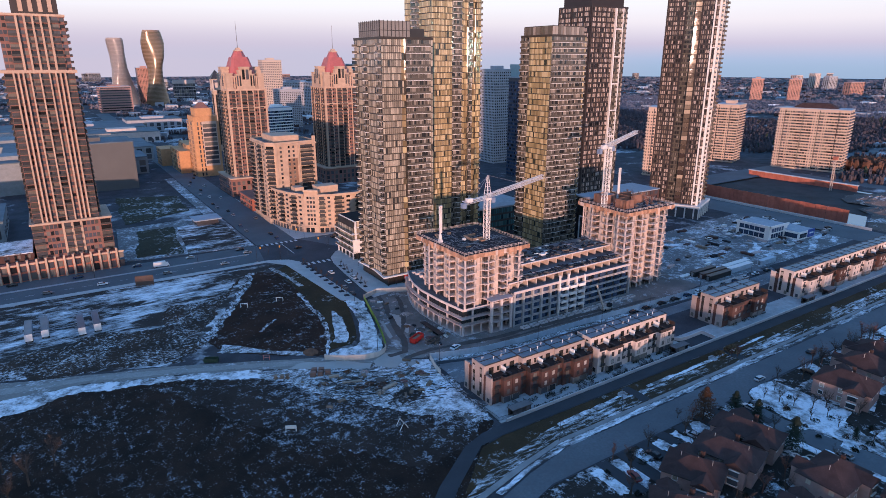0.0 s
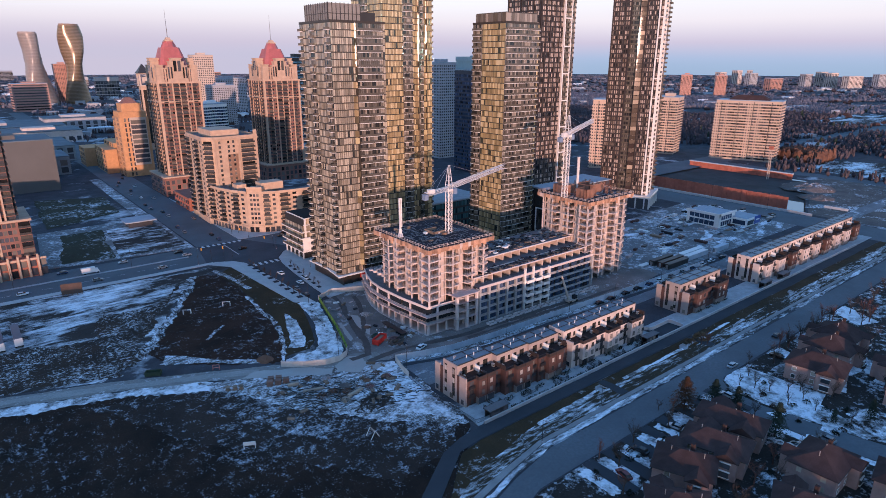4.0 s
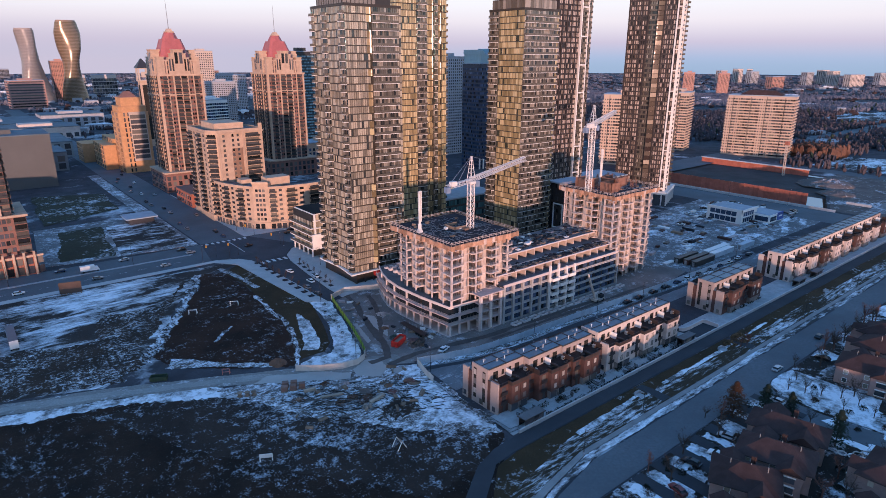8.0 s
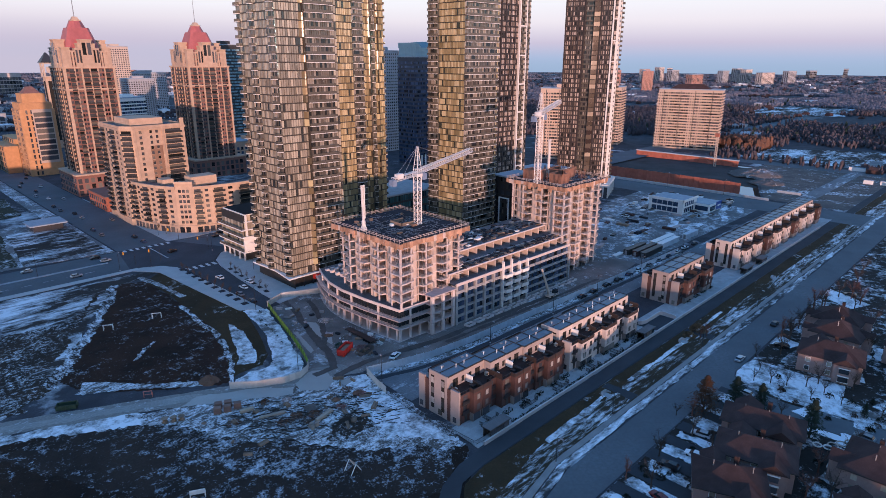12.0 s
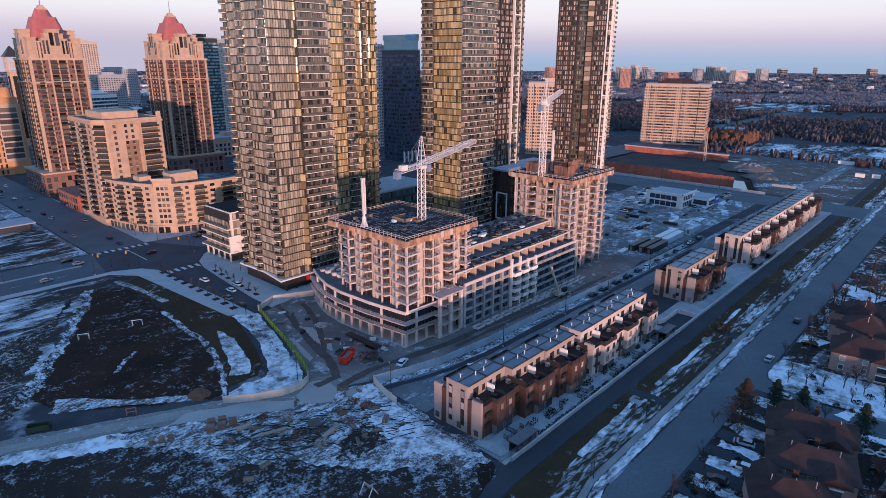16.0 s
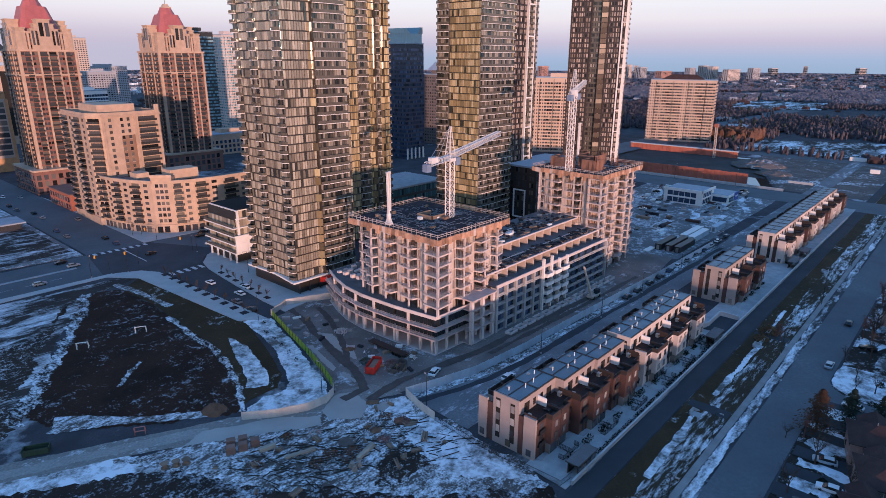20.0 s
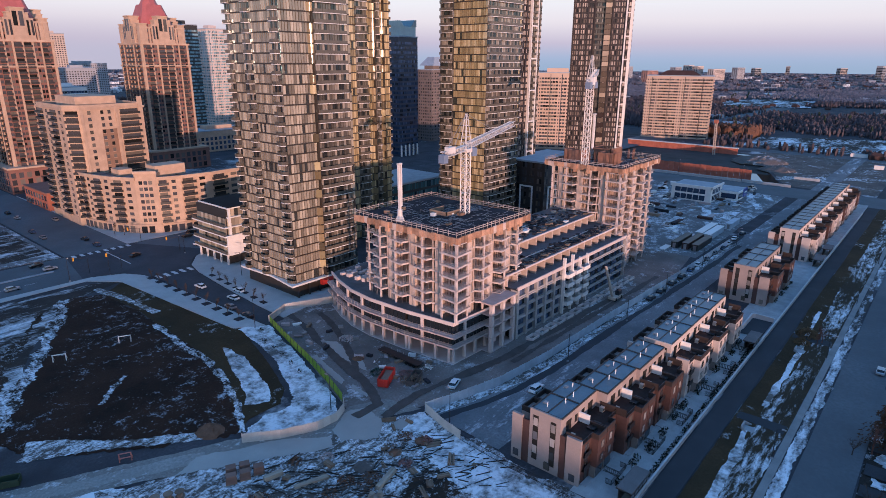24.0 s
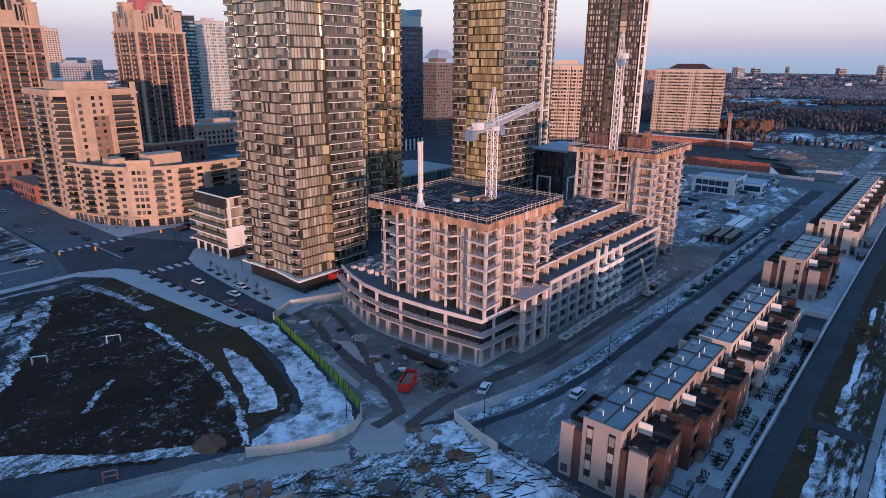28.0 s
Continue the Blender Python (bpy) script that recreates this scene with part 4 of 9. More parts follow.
t4 = glass_tower("dark brown-black condominium tower with a white frame strip", rect(288, 281, 320, 309), 0.5, 138.0, 3.0, GLASS_BLK,
                 [(0, 22.5, 30.0, 1.3, 0.1), (1, 1, 7, 1.4, 0.1)], 1.45, BROWN_BLACK, BROWN_BLACK, gap=0.3, band=0.95,
                 fins=[(0, u, 0.9, 0.35, BROWN_BLACK) for u in (0, 4.2, 8.4, 12.6, 16.8)] + [(0, 20.4, 0.8, 1.4, WHITE_EDGE), (0, 26.4, 0.8, 1.4, WHITE_EDGE)] + [(3, u, 0.9, 0.35, BROWN_BLACK) for u in (0, 5.4, 10.8, 16.2, 21.6, 27)])
o = tuple(t4.location)
for i in range(8):
    part("white_crosspiece", Mesh(o).on(((288, 281), (320, 281)), 20.4, 27.2, 1.0, 1.42, 10 + 16.5 * i, 10.7 + 16.5 * i), WHITE_EDGE, t4)
part("crown", Mesh(o).prism(rect(290, 283, 318, 307), 138, 151), BROWN_BLACK, t4, "blank dark crown")
ca, sa = 0.92, 0.39
bp = [(378.7, 257.1), (378.7 + 27 * ca, 257.1 + 27 * sa), (378.7 + 27 * ca - 33 * sa, 257.1 + 27 * sa + 33 * ca), (378.7 - 33 * sa, 257.1 + 33 * ca)]
t5 = glass_tower("tall dark brown condominium tower with a white corner frame", bp, 9.0, 165.0, 3.0, GLASS_BLK,
                 [(0, 3.0, 9.0, 1.4, 0.1), (3, 13.0, 19.0, 0.7, 0.1), (0, 24, 27, 1.5, 0.1)], 1.45, BROWN_BLACK, BROWN_BLACK, gap=0.3, band=0.95,
                 fins=[(3, u, 1.0, 0.4, BROWN_BLACK) for u in (0, 4.1, 8.2, 12.3, 18.4, 22.5, 26.6)] + [(3, 30.4, 0.8, 1.3, WHITE_EDGE), (0, 0.2, 0.8, 1.5, WHITE_EDGE), (0, 9.5, 0.8, 1.5, WHITE_EDGE)], folds=[(3, 22.3, 80.0, -1, 24.2, 1.4)])
o = tuple(t5.location)
for i in range(12):
    part("white_crosspiece", Mesh(o).on((bp[3], bp[0]), 30.4, 33.2, 1.0, 1.32, 11 + 13 * i, 11.6 + 13 * i), WHITE_EDGE, t5)
    part("white_crosspiece", Mesh(o).on((bp[0], bp[1]), 0.2, 10.2, 1.0, 1.5, 11 + 13 * i, 11.6 + 13 * i), WHITE_EDGE, t5)
part("podium_glass", Mesh(o).prism(grown(bp, 3.0), 0, 8.0), GLASS_DARK, t5)
part("podium_frame", Mesh(o).prism(grown(bp, 3.8), 7.4, 9.2), WHITE_EDGE, t5, "white podium frame")
for k in (0, 3):
    f = sides(grown(bp, 3.2))[k]
    for u in range(0, int(length(f)), 6):
        part("podium_post", Mesh(o).on(f, u, u + 0.8, -0.2, 0.6, 0, 7.4), WHITE_EDGE, t5)

# dark low blocks between the towers
pod = stone_tower("low dark glass podium block with a flat roof", rect(200, 300, 262, 330), 0, 17, 4.2, FRAME_DARK, KERB, {0: even(62, [("w", 3)] * 20), 3: even(30, [("w", 3)] * 10)}, GLASS_TEAL, name="podium_block", category="low building", group="low blocks")
part("roof_edge", Mesh(tuple(pod.location)).prism(grown(rect(200, 300, 262, 330), 0.5), 17, 17.8), KERB, pod)
grn = stone_tower("low dark block with pale window frames", rect(257.5, 237, 276, 253), 0, 31, 3.6, BROWN_BLACK, KERB, {0: even(18.5, [("w", 2), ("-", 1)] * 4), 3: even(16, [("w", 2), ("-", 1)] * 4)}, GLASS_DARK, name="low_block", category="low building", group="low blocks")
part("roof_cap", Mesh(tuple(grn.location)).prism(grown(rect(257.5, 237, 276, 253), 0.9), 31, 31.8), ROOF_GREY, grn)
for f in sides(rect(257.5, 237, 276, 253))[3::-3]:
    part("white_frame", Mesh(tuple(grn.location)).on(f, 3.2, 3.8, 0, 0.5, 6, 20).on(f, 9.6, 10.2, 0, 0.5, 6, 20).on(f, 3.8, 9.6, 0, 0.5, 19.4, 20).on(f, 3.8, 9.6, 0, 0.5, 6, 6.6), STUCCO_WHITE, grn, "white projecting window frame")
brk = stone_tower("low brown brick block behind the building site", rect(318, 268, 352, 292), 0, 22, 3.6, BRICK_BROWN, KERB, {0: even(34, [("w", 2), ("-", 1)] * 7), 3: even(24, [("w", 2), ("-", 1)] * 5)}, GLASS_DARK, name="low_block", category="low building", group="low blocks")
part("roof_cap", Mesh(tuple(brk.location)).prism(grown(rect(318, 268, 352, 292), 0.3), 22, 22.6), ROOF_GREY, brk)

# ---- the low white-edged office by the crossing ----
lo = root("office_block", (144, 311, 0), "small glass office block with white floor edges", "office building")
o = (144, 311, 0)
for i in range(6):
    z = 4.2 + 3.5 * i
    g = 0 if i < 4 else -2.2
    part("floor_edge", Mesh(o).box(133.5 - g, 299 - g * 0.4, z, 153, 323 + g, z + 0.45), WHITE_EDGE, lo)
    if i < 5:
        for u in range(13):
            part("window", Mesh(o).box(134.9 - g, 300.4 + 1.6 * u, z + 0.5, 135.1 - g, 301.9 + 1.6 * u, z + 3.5), GLASS_T1, lo)
        for u in range(10):
            part("window", Mesh(o).box(135.4 - g + 1.6 * u, 299.9 - g * 0.4, z + 0.5, 136.9 - g + 1.6 * u, 300.1 - g * 0.4, z + 3.5), GLASS_T1, lo)
        part("guard", Mesh(o).box(133.6 - g, 299.1 - g * 0.4, z + 0.45, 133.7 - g, 322.8 + g, z + 1.5), RAIL_GLASS, lo)
part("core", Mesh(o).box(135.5, 300.8, 0, 152.5, 322, 21.5), FRAME_DARK, lo)
part("core_upper", Mesh(o).box(137.5, 301.5, 18, 152.5, 320, 22), FRAME_DARK, lo)
part("white_panel", Mesh(o).box(134.0, 298.4, 4.2, 142.0, 299.0, 12.0), WHITE_EDGE, lo, "blank white wall panel")
part("white_post", Mesh(o).box(135.8, 299.2, 11.5, 136.6, 300.0, 22.1), WHITE_EDGE, lo)
for u in range(5):
    part("column", Mesh(o).box(134.2, 300 + 5 * u, 0, 134.8, 300.6 + 5 * u, 4.2), WHITE_EDGE, lo)
part("roof", Mesh(o).box(136.2, 300, 22.15, 152.6, 320.4, 22.4), plain("black_membrane", (0.015, 0.016, 0.018), 0.9), lo)

# ---- stone towers with red pyramid roofs ----
def chamfered(poly, c):
    """A rectangle with its corners cut off."""
    out = []
    for i in range(4):
        a, b, d = Vector(poly[i - 1]), Vector(poly[i]), Vector(poly[(i + 1) % 4])
        out += [tuple(b + (a - b).normalized() * c), tuple(b + (d - b).normalized() * c)]
    return out


def pyramid_tower(cx, cy, w, label):
    p = rect(cx - w / 2, cy - w / 2, cx + w / 2, cy + w / 2)
    pat = [("p", 1.2), ("w", 2), ("b", 3), ("p", 0.8), ("w", 3.4), ("p", 1.0), ("b", 4.2), ("p", 0.8), ("b", 4.2), ("p", 1.0), ("w", 3.4), ("p", 0.8), ("b", 3), ("w", 2), ("p", 1.2)]
    r = stone_tower(label, p, 14, 84, 2.95, STONE_PINK, STONE_CREAM, {0: even(w, pat), 3: even(w, pat), 1: even(w, pat)}, name="pyramid_roof_tower")
    o = tuple(r.location)
    part("podium", Mesh(o).prism(grown(p, 5), 0, 14), STONE_PINK, r)
    part("podium_cornice", Mesh(o).prism(grown(p, 5.5), 14, 15), STONE_CREAM, r)
    m = Mesh(o)
    for k in (0, 3):
        f = sides(grown(p, 5))[k]
        for i in range(int(length(f) / 4)):
            for z in (1, 5, 9):
                m.on(f, i * 4 + 0.8, i * 4 + 3.2, -0.2, 0.04, z, z + 3)
    tagged(part("podium_glazing", m, GLASS_DARK, r), kind="stuff")
    for z in (70, 84):
        part("cornice", Mesh(o).prism(grown(p, 0.9), z, z + 1.1), STONE_CREAM, r)
    q = grown(p, -1.0)
    pat = [("p", 2.2), ("w", 2.6), ("p", 0.9), ("w", 3.0), ("p", 0.9), ("w", 3.2), ("p", 0.9), ("w", 3.2), ("p", 0.9), ("w", 3.0), ("p", 0.9), ("w", 2.6), ("p", 2.2)]
    stone_tower("", q, 85.1, 94.4, 3.1, STONE_PINK, STONE_CREAM, {k: even(w - 2, pat) for k in (0, 1, 3)}, r=r)
    part("cornice", Mesh(o).prism(grown(q, 0.5), 94.4, 95.2), STONE_CREAM, r)
    for sx in (-1, 1):
        for sy in (-1, 1):
            x, y = cx + sx * (w / 2 - 3.2), cy + sy * (w / 2 - 3.2)
            part("corner_turret", Mesh(o).prism(rect(x - 2.4, y - 2.4, x + 2.4, y + 2.4), 85.1, 96.6).prism(rect(x - 2.8, y - 2.8, x + 2.8, y + 2.8), 96.6, 97.3), STONE_CREAM, r)
    for k in (0, 1, 3):      # stepped gables with two tall windows
        f = sides(p)[k]
        part("gable", Mesh(o).on(f, w * 0.26, w * 0.74, -4.5, 0.0, 85.1, 96.8).on(f, w * 0.33, w * 0.67, -5.5, 0.15, 96.8, 99.2).on(f, w * 0.39, w * 0.61, -6.5, 0.3, 85.1, 101.6), STONE_CREAM, r)
        part("gable_cap", Mesh(o).on(f, w * 0.38, w * 0.62, -6.6, 0.7, 101.6, 102.3).on(f, w * 0.32, w * 0.38, -5.6, 0.5, 99.2, 99.8).on(f, w * 0.62, w * 0.68, -5.6, 0.5, 99.2, 99.8), STONE_CREAM, r)
        for u in (0.415, 0.515):
            part("gable_window", Mesh(o).on(f, w * u, w * (u + 0.07), -1, 0.36, 92.5, 100.2), GLASS_DARK, r)
        for u in (0.28, 0.345, 0.625, 0.69):
            part("gable_window", Mesh(o).on(f, w * u, w * (u + 0.035), -1, 0.2, 87.5, 95.6), GLASS_DARK, r)
    part("roof", Mesh(o).prism(chamfered(grown(p, -4.6), 2.5), 95.2, 109.8, chamfered(rect(cx - 6.4, cy - 6.4, cx + 6.4, cy + 6.4), 1.6)), ROOF_RED, r, "steep rose-red hipped roof")
    part("roof_spire", Mesh(o).prism(chamfered(grown(p, -3.4), 8.2), 95.2, 114.2, chamfered(rect(cx - 3.4, cy - 3.4, cx + 3.4, cy + 3.4), 1.9)), ROOF_RED, r, "rose-red upper roof with a flat top")
    part("lantern", Mesh(o).prism(rect(cx - 2.9, cy - 2.9, cx + 2.9, cy + 2.9), 114.2, 115.0).prism(rect(cx - 2.2, cy - 2.2, cx + 2.2, cy + 2.2), 115.0, 117.0, rect(cx - 1.3, cy - 1.3, cx + 1.3, cy + 1.3)), STONE_CREAM, r, "small pale roof lantern")
    part("flagpole", Mesh(o).tube((cx, cy, 116.8), (cx, cy, 137), 0.28, 0.1), STEEL, r)
    return r


pyramid_tower(142.5, 527, 31, "rose stone tower with a red pyramid roof and flagpole")
pyramid_tower(228, 534, 32, "rose stone tower with a red pyramid roof behind the curved block")

# ---- the stone tower west of the avenue ----
def stepped_tower():
    p = rect(-11.5, 363, 17.5, 390)
    trio = [("p", 0.5), ("w", 0.85), ("p", 0.5), ("w", 0.85), ("p", 0.5)]
    pat = [("b", 2.4)] + trio + [("w", 1.4), ("p", 0.45), ("b", 2.3), ("p", 0.45), ("b", 2.3), ("p", 0.45), ("w", 1.4)] + trio + [("b", 2.6)]
    r = stone_tower("tall pinkish stone residential tower with strong vertical piers", p, 27, 101, 2.95, STONE_PINK, STONE_CREAM, {0: even(29, pat), 3: even(27, [("b", 3), ("w", 2)] * 4), 1: even(27, [("b", 3), ("w", 2)] * 4)}, piers=1.3, name="stepped_stone_tower")
    o = tuple(r.location)
    part("cornice", Mesh(o).prism(grown(p, 1.2), 101, 102.4), STONE_CREAM, r)
    q = rect(-10.4, 364, 16.8, 388.5)
    stone_tower("", q, 102.4, 127, 3.0, STONE_PINK, STONE_CREAM, {0: even(27.2, [("w", 3), ("b", 3), ("p", 0.8), ("w", 2), ("p", 0.7), ("b", 2), ("p", 0.7), ("b", 2), ("p", 0.7), ("b", 2), ("p", 0.8), ("b", 3), ("w", 2)]), 1: even(24.5, [("b", 3), ("w", 3)] * 3)}, piers=1.3, r=r)
    part("crown", Mesh(o).prism(rect(-4, 366, 15, 384), 127, 150), BROWN_BLACK, r, "dark slate-coloured crown")
    part("crown_band", Mesh(o).prism(grown(q, 0.5), 127, 128), STONE_CREAM, r)
    for i in range(4):
        part("crown_window", Mesh(o).on(((-4, 366), (15, 366)), 3 + 4 * i, 4.8 + 4 * i, -0.2, 0.4, 129, 137), STONE_CREAM, r)
    b = rect(-13, 361.5, 22.5, 392)
    stone_tower("", b, 0, 27, 3.4, STONE_PINK, STONE_CREAM, {0: even(35.5, [("b", 4), ("-", .6), ("w", 6), ("p", .8), ("b", 2.5), ("p", .8), ("b", 2.5), ("p", .8), ("w", 6), ("-", .6), ("b", 4)]), 1: even(30, [("w", 2), ("-", 1)] * 8)}, r=r)
    part("cornice", Mesh(o).prism(grown(b, 0.8), 27, 28), STONE_CREAM, r)
    return r


stepped_tower()
arc = root("arcade_block", (-30, 359, 0), "low brick arcade block with rows of stone piers", "low building")
o = (-30, 359, 0)
part("wall", Mesh(o).box(-110, 357.5, 0, 23.6, 361.3, 9.5), BRICK_RED, arc)
for i in range(34):
    x = -110 + 4 * i
    part("pier", Mesh(o).box(x, 356.3, 0, x + 0.9, 357.7, 11.2), STONE_CREAM, arc)
    for z0, z1 in ((0.6, 4.2), (5.2, 8.2)):
        part("opening", Mesh(o).box(x + 1.2, 357.40, z0, x + 3.7, 357.55, z1), GLASS_DARK, arc)
    part("lintel", Mesh(o).box(x + 0.9, 357.0, 8.5, x + 4.0, 357.7, 9.4), STONE_CREAM, arc)
wb = stone_tower("long brick block beside the stone tower", rect(-110, 363, -14, 392), 0, 13, 3.2, BRICK_BROWN, STONE_CREAM, {0: even(96, [("w", 2), ("-", 1)] * 22)}, name="low_block", category="low building", group="low blocks")
part("roof", Mesh(tuple(wb.location)).prism(rect(-109.5, 363.5, -14.5, 391.5), 13, 13.4), SNOW, wb, "snowy flat roof")

# ---- cream tower and curved block at the crossing ----
mp = [(121, 404), (126, 398.5), (155, 401), (155, 424), (150, 440), (122, 440)]
md = stone_tower("cream precast apartment tower with deep balconies", mp, 3.8, 53, 2.95, STONE_CREAM, STONE_CREAM,
                 {0: [("b", 0.6, 6.4)], 1: even(29, [("-", 2.2), ("w", 1.4), ("-", 3.0), ("w", 1.3), ("-", 1.2), ("w", 1.3), ("-", 3.0), ("b", 7), ("-", 1.5)]), 5: even(36, [("b", 5), ("-", 2), ("w", 1.6), ("-", 2), ("b", 5), ("-", 2), ("w", 1.6), ("-", 2)])}, name="apartment_tower")
o = tuple(md.location)
part("base_storey", Mesh(o).prism(grown(mp, 0.5), 0, 4), STONE_CREAM, md)
part("cornice", Mesh(o).prism(grown(mp, 0.6), 53, 54), STONE_CREAM, md)
part("penthouse", Mesh(o).box(128, 408, 54, 146, 432, 58.5), STONE_CREAM, md)
part("brown_panel", Mesh(o).on(sides(mp)[1], 8.6, 15.4, -0.2, 0.012, 6, 44), plain("tan_panel", (0.27, 0.165, 0.115), 0.85), md)
for a, b in ((0.0, 1.0), (15.6, 16.6), (26.6, 28.9)):
    part("pilaster", Mesh(o).on(sides(mp)[1], a, b, -0.1, 0.5, 0, 54.6 if a < 20 else 58.2), STONE_CREAM, md)
part("roof", Mesh(o).prism(grown(mp, -0.6), 54, 54.05), ROOF_GRAVEL, md)
for f in sides(mp):
    part("parapet", Mesh(o).on(f, 0.0, length(f), -0.3, 0.1, 54, 55.3), STONE_CREAM, md)
cv = [(122.5, 402), (124, 392), (127.5, 380), (133, 369.5), (140, 363.5), (149, 360), (163, 358.6), (180, 359.5), (200, 362), (200, 380), (165, 376), (150, 380), (141, 390), (137, 404)]
cb = root("curved_block", (140, 380, 0), "curved cream apartment block with dark balconies", "apartment block")
o = (140, 380, 0)
fcs = sides(cv)
for k in range(8):
    f = fcs[k]
    l = length(f)
    low = Mesh(o).on(f, -0.05, l + 0.05, -10 if k > 2 else -8, 0.5, 0, 4.2)
    part("base_storey", low, STONE_CREAM, cb)
    part("wall", Mesh(o).on(f, -0.05, l + 0.05, -9 if k > 2 else -8, 0, 4.2, 24.5 if k != 3 else 27), STONE_CREAM, cb)
    part("cornice", Mesh(o).on(f, -0.3, l + 0.3, -0.4, 0.6, 24.0 if k != 3 else 27, 25.5 if k != 3 else 28.2), STONE_CREAM, cb)
    part("roof", Mesh(o).on(f, 0.0, l, -8.4, -0.5, 24.5, 24.62), ROOF_GRAVEL, cb)
    for j in range(7):
        z = 4.6 + 2.82 * j
        if k in (3,):
            for u in (0.18, 0.40, 0.62):
                part("window", Mesh(o).on(f, l * u, l * (u + 0.16), -0.2, 0.04, z + 0.7, z + 2.3), GLASS_DARK, cb)
        else:
            part("window", Mesh(o).on(f, l * 0.08, l * 0.42, -0.2, 0.04, z + 0.3, z + 2.4), GLASS_DARK, cb)
            part("window", Mesh(o).on(f, l * 0.62, l * 0.80, -0.2, 0.04, z + 0.8, z + 2.2), GLASS_DARK, cb)
            bq = part("balcony", Mesh(o).on(f, l * 0.04, l * 0.48, 0, 1.3, z - 0.05, z + 0.15), STONE_CREAM, cb)
            part("railing", Mesh(o).on(f, l * 0.04, l * 0.48, 1.2, 1.27, z + 0.15, z + 1.2).on(f, l * 0.04, l * 0.04 + 0.07, 0, 1.2, z + 0.15, z + 1.2).on(f, l * 0.48 - 0.07, l * 0.48, 0, 1.2, z + 0.15, z + 1.2), FRAME_DARK, bq)
    for u in range(int(l / 3.2)):
        part("shop_window", Mesh(o).on(f, 0.5 + 3.2 * u, 2.9 + 3.2 * u, 0.3, 0.54, 0.4, 3.4), GLASS_DARK, cb)
part("lift_tower", Mesh(o).box(142, 368, 24, 156, 377, 29.5), STONE_CREAM, cb)
part("lift_tower", Mesh(o).box(132, 382, 24, 138, 390, 27.5), STONE_CREAM, cb)
rb = root("corner_block", (124, 462, 0), "low red brick corner block", "low building")
o = (124, 462, 0)
part("wall", Mesh(o).box(121, 446, 0, 136, 480, 9), BRICK_RED, rb)
part("parapet", Mesh(o).box(120.6, 445.6, 9, 136.4, 480.4, 9.6), STONE_PINK, rb)
for i in range(8):
    part("window", Mesh(o).box(120.9, 448 + 4 * i, 1, 121.05, 450.4 + 4 * i, 3.6), GLASS_DARK, rb)
    part("window", Mesh(o).box(120.9, 448 + 4 * i, 5, 121.05, 450.4 + 4 * i, 7.6), GLASS_DARK, rb)

# ---- yellow civic tower ----
yl = stone_tower("yellow brick civic tower with square windows", rect(118, 615, 142, 641), 0, 52, 4.3, STONE_YEL, STONE_YEL, {0: even(24, [("-", 3), ("w", 1.3), ("-", 1.2), ("w", 1.3), ("-", 3), ("-", 9)]), 3: even(26, [("-", 2), ("w", 1.3), ("-", 1), ("w", 1.3), ("-", 5), ("w", 1.3), ("-", 1), ("w", 1.3), ("-", 2)])}, name="civic_tower", category="office tower")
o = tuple(yl.location)
for i in range(9):
    part("black_window", Mesh(o).box(127, 614.6, 12 + 4.3 * i, 139, 615.1, 15.2 + 4.3 * i), GLASS_DARK, yl)
part("window_surround", Mesh(o).box(126.2, 614.8, 10, 139.8, 615.05, 52), STUCCO, yl)
part("upper_storey", Mesh(o).prism(rect(119, 616, 141, 640), 52, 57), STONE_YEL, yl)
part("upper_storey", Mesh(o).prism(rect(122, 619, 138, 637), 57, 64), STONE_YEL, yl)
part("roof", Mesh(o).prism(rect(124, 621, 136, 635), 64, 69, rect(128, 626, 132, 630)), STONE_PINK, yl)
for (x0, y0, x1, y1, h) in ((108, 643, 118, 690, 22), (118, 655, 150, 700, 26), (100, 700, 116, 730, 18)):
    q = stone_tower("low yellow brick civic wing", rect(x0, y0, x1, y1), 0, h, 4.3, STONE_YEL, STONE_YEL, {3: even(y1 - y0, [("w", 2), ("-", 2)] * 6)}, name="civic_wing", category="low building", group="civic wings")
clk = root("clock_tower", (184, 790, 0), "pale clock tower with a dark peaked roof", "clock tower")
o = (184, 790, 0)
part("shaft", Mesh(o).box(179, 785, 0, 189, 795, 72), STONE_CREAM, clk)
part("shaft_panel", Mesh(o).box(178.9, 787, 8, 179.2, 793, 68).box(181, 784.9, 8, 187, 785.1, 68), CORE, clk)
part("belfry_floor", Mesh(o).box(178, 784, 72, 190, 796, 73.2), STUCCO, clk)
part("belfry_cornice", Mesh(o).box(178, 784, 85, 190, 796, 86), STUCCO, clk)
for x in (178.2, 188.2):
    for y in (784.2, 794.2):
        part("belfry_post", Mesh(o).box(x, y, 73.2, x + 1.6, y + 1.6, 85), STUCCO, clk)
part("clock_face", Mesh(o).box(181, 783.7, 76, 187, 784.2, 82), STUCCO, clk)
part("clock_face", Mesh(o).box(177.7, 787, 76, 178.2, 793, 82), STUCCO, clk)
part("roof", Mesh(o).prism(rect(177, 783, 191, 797), 86, 96, rect(183.5, 789.5, 184.5, 790.5)), FRAME_DARK, clk)

# ---- the building under construction ----
BALCONIES = ((-2.2, 4.6), (8.4, 13.6), (16.8, 21.6), (25.0, 28.6))      # along each street side, from the corner


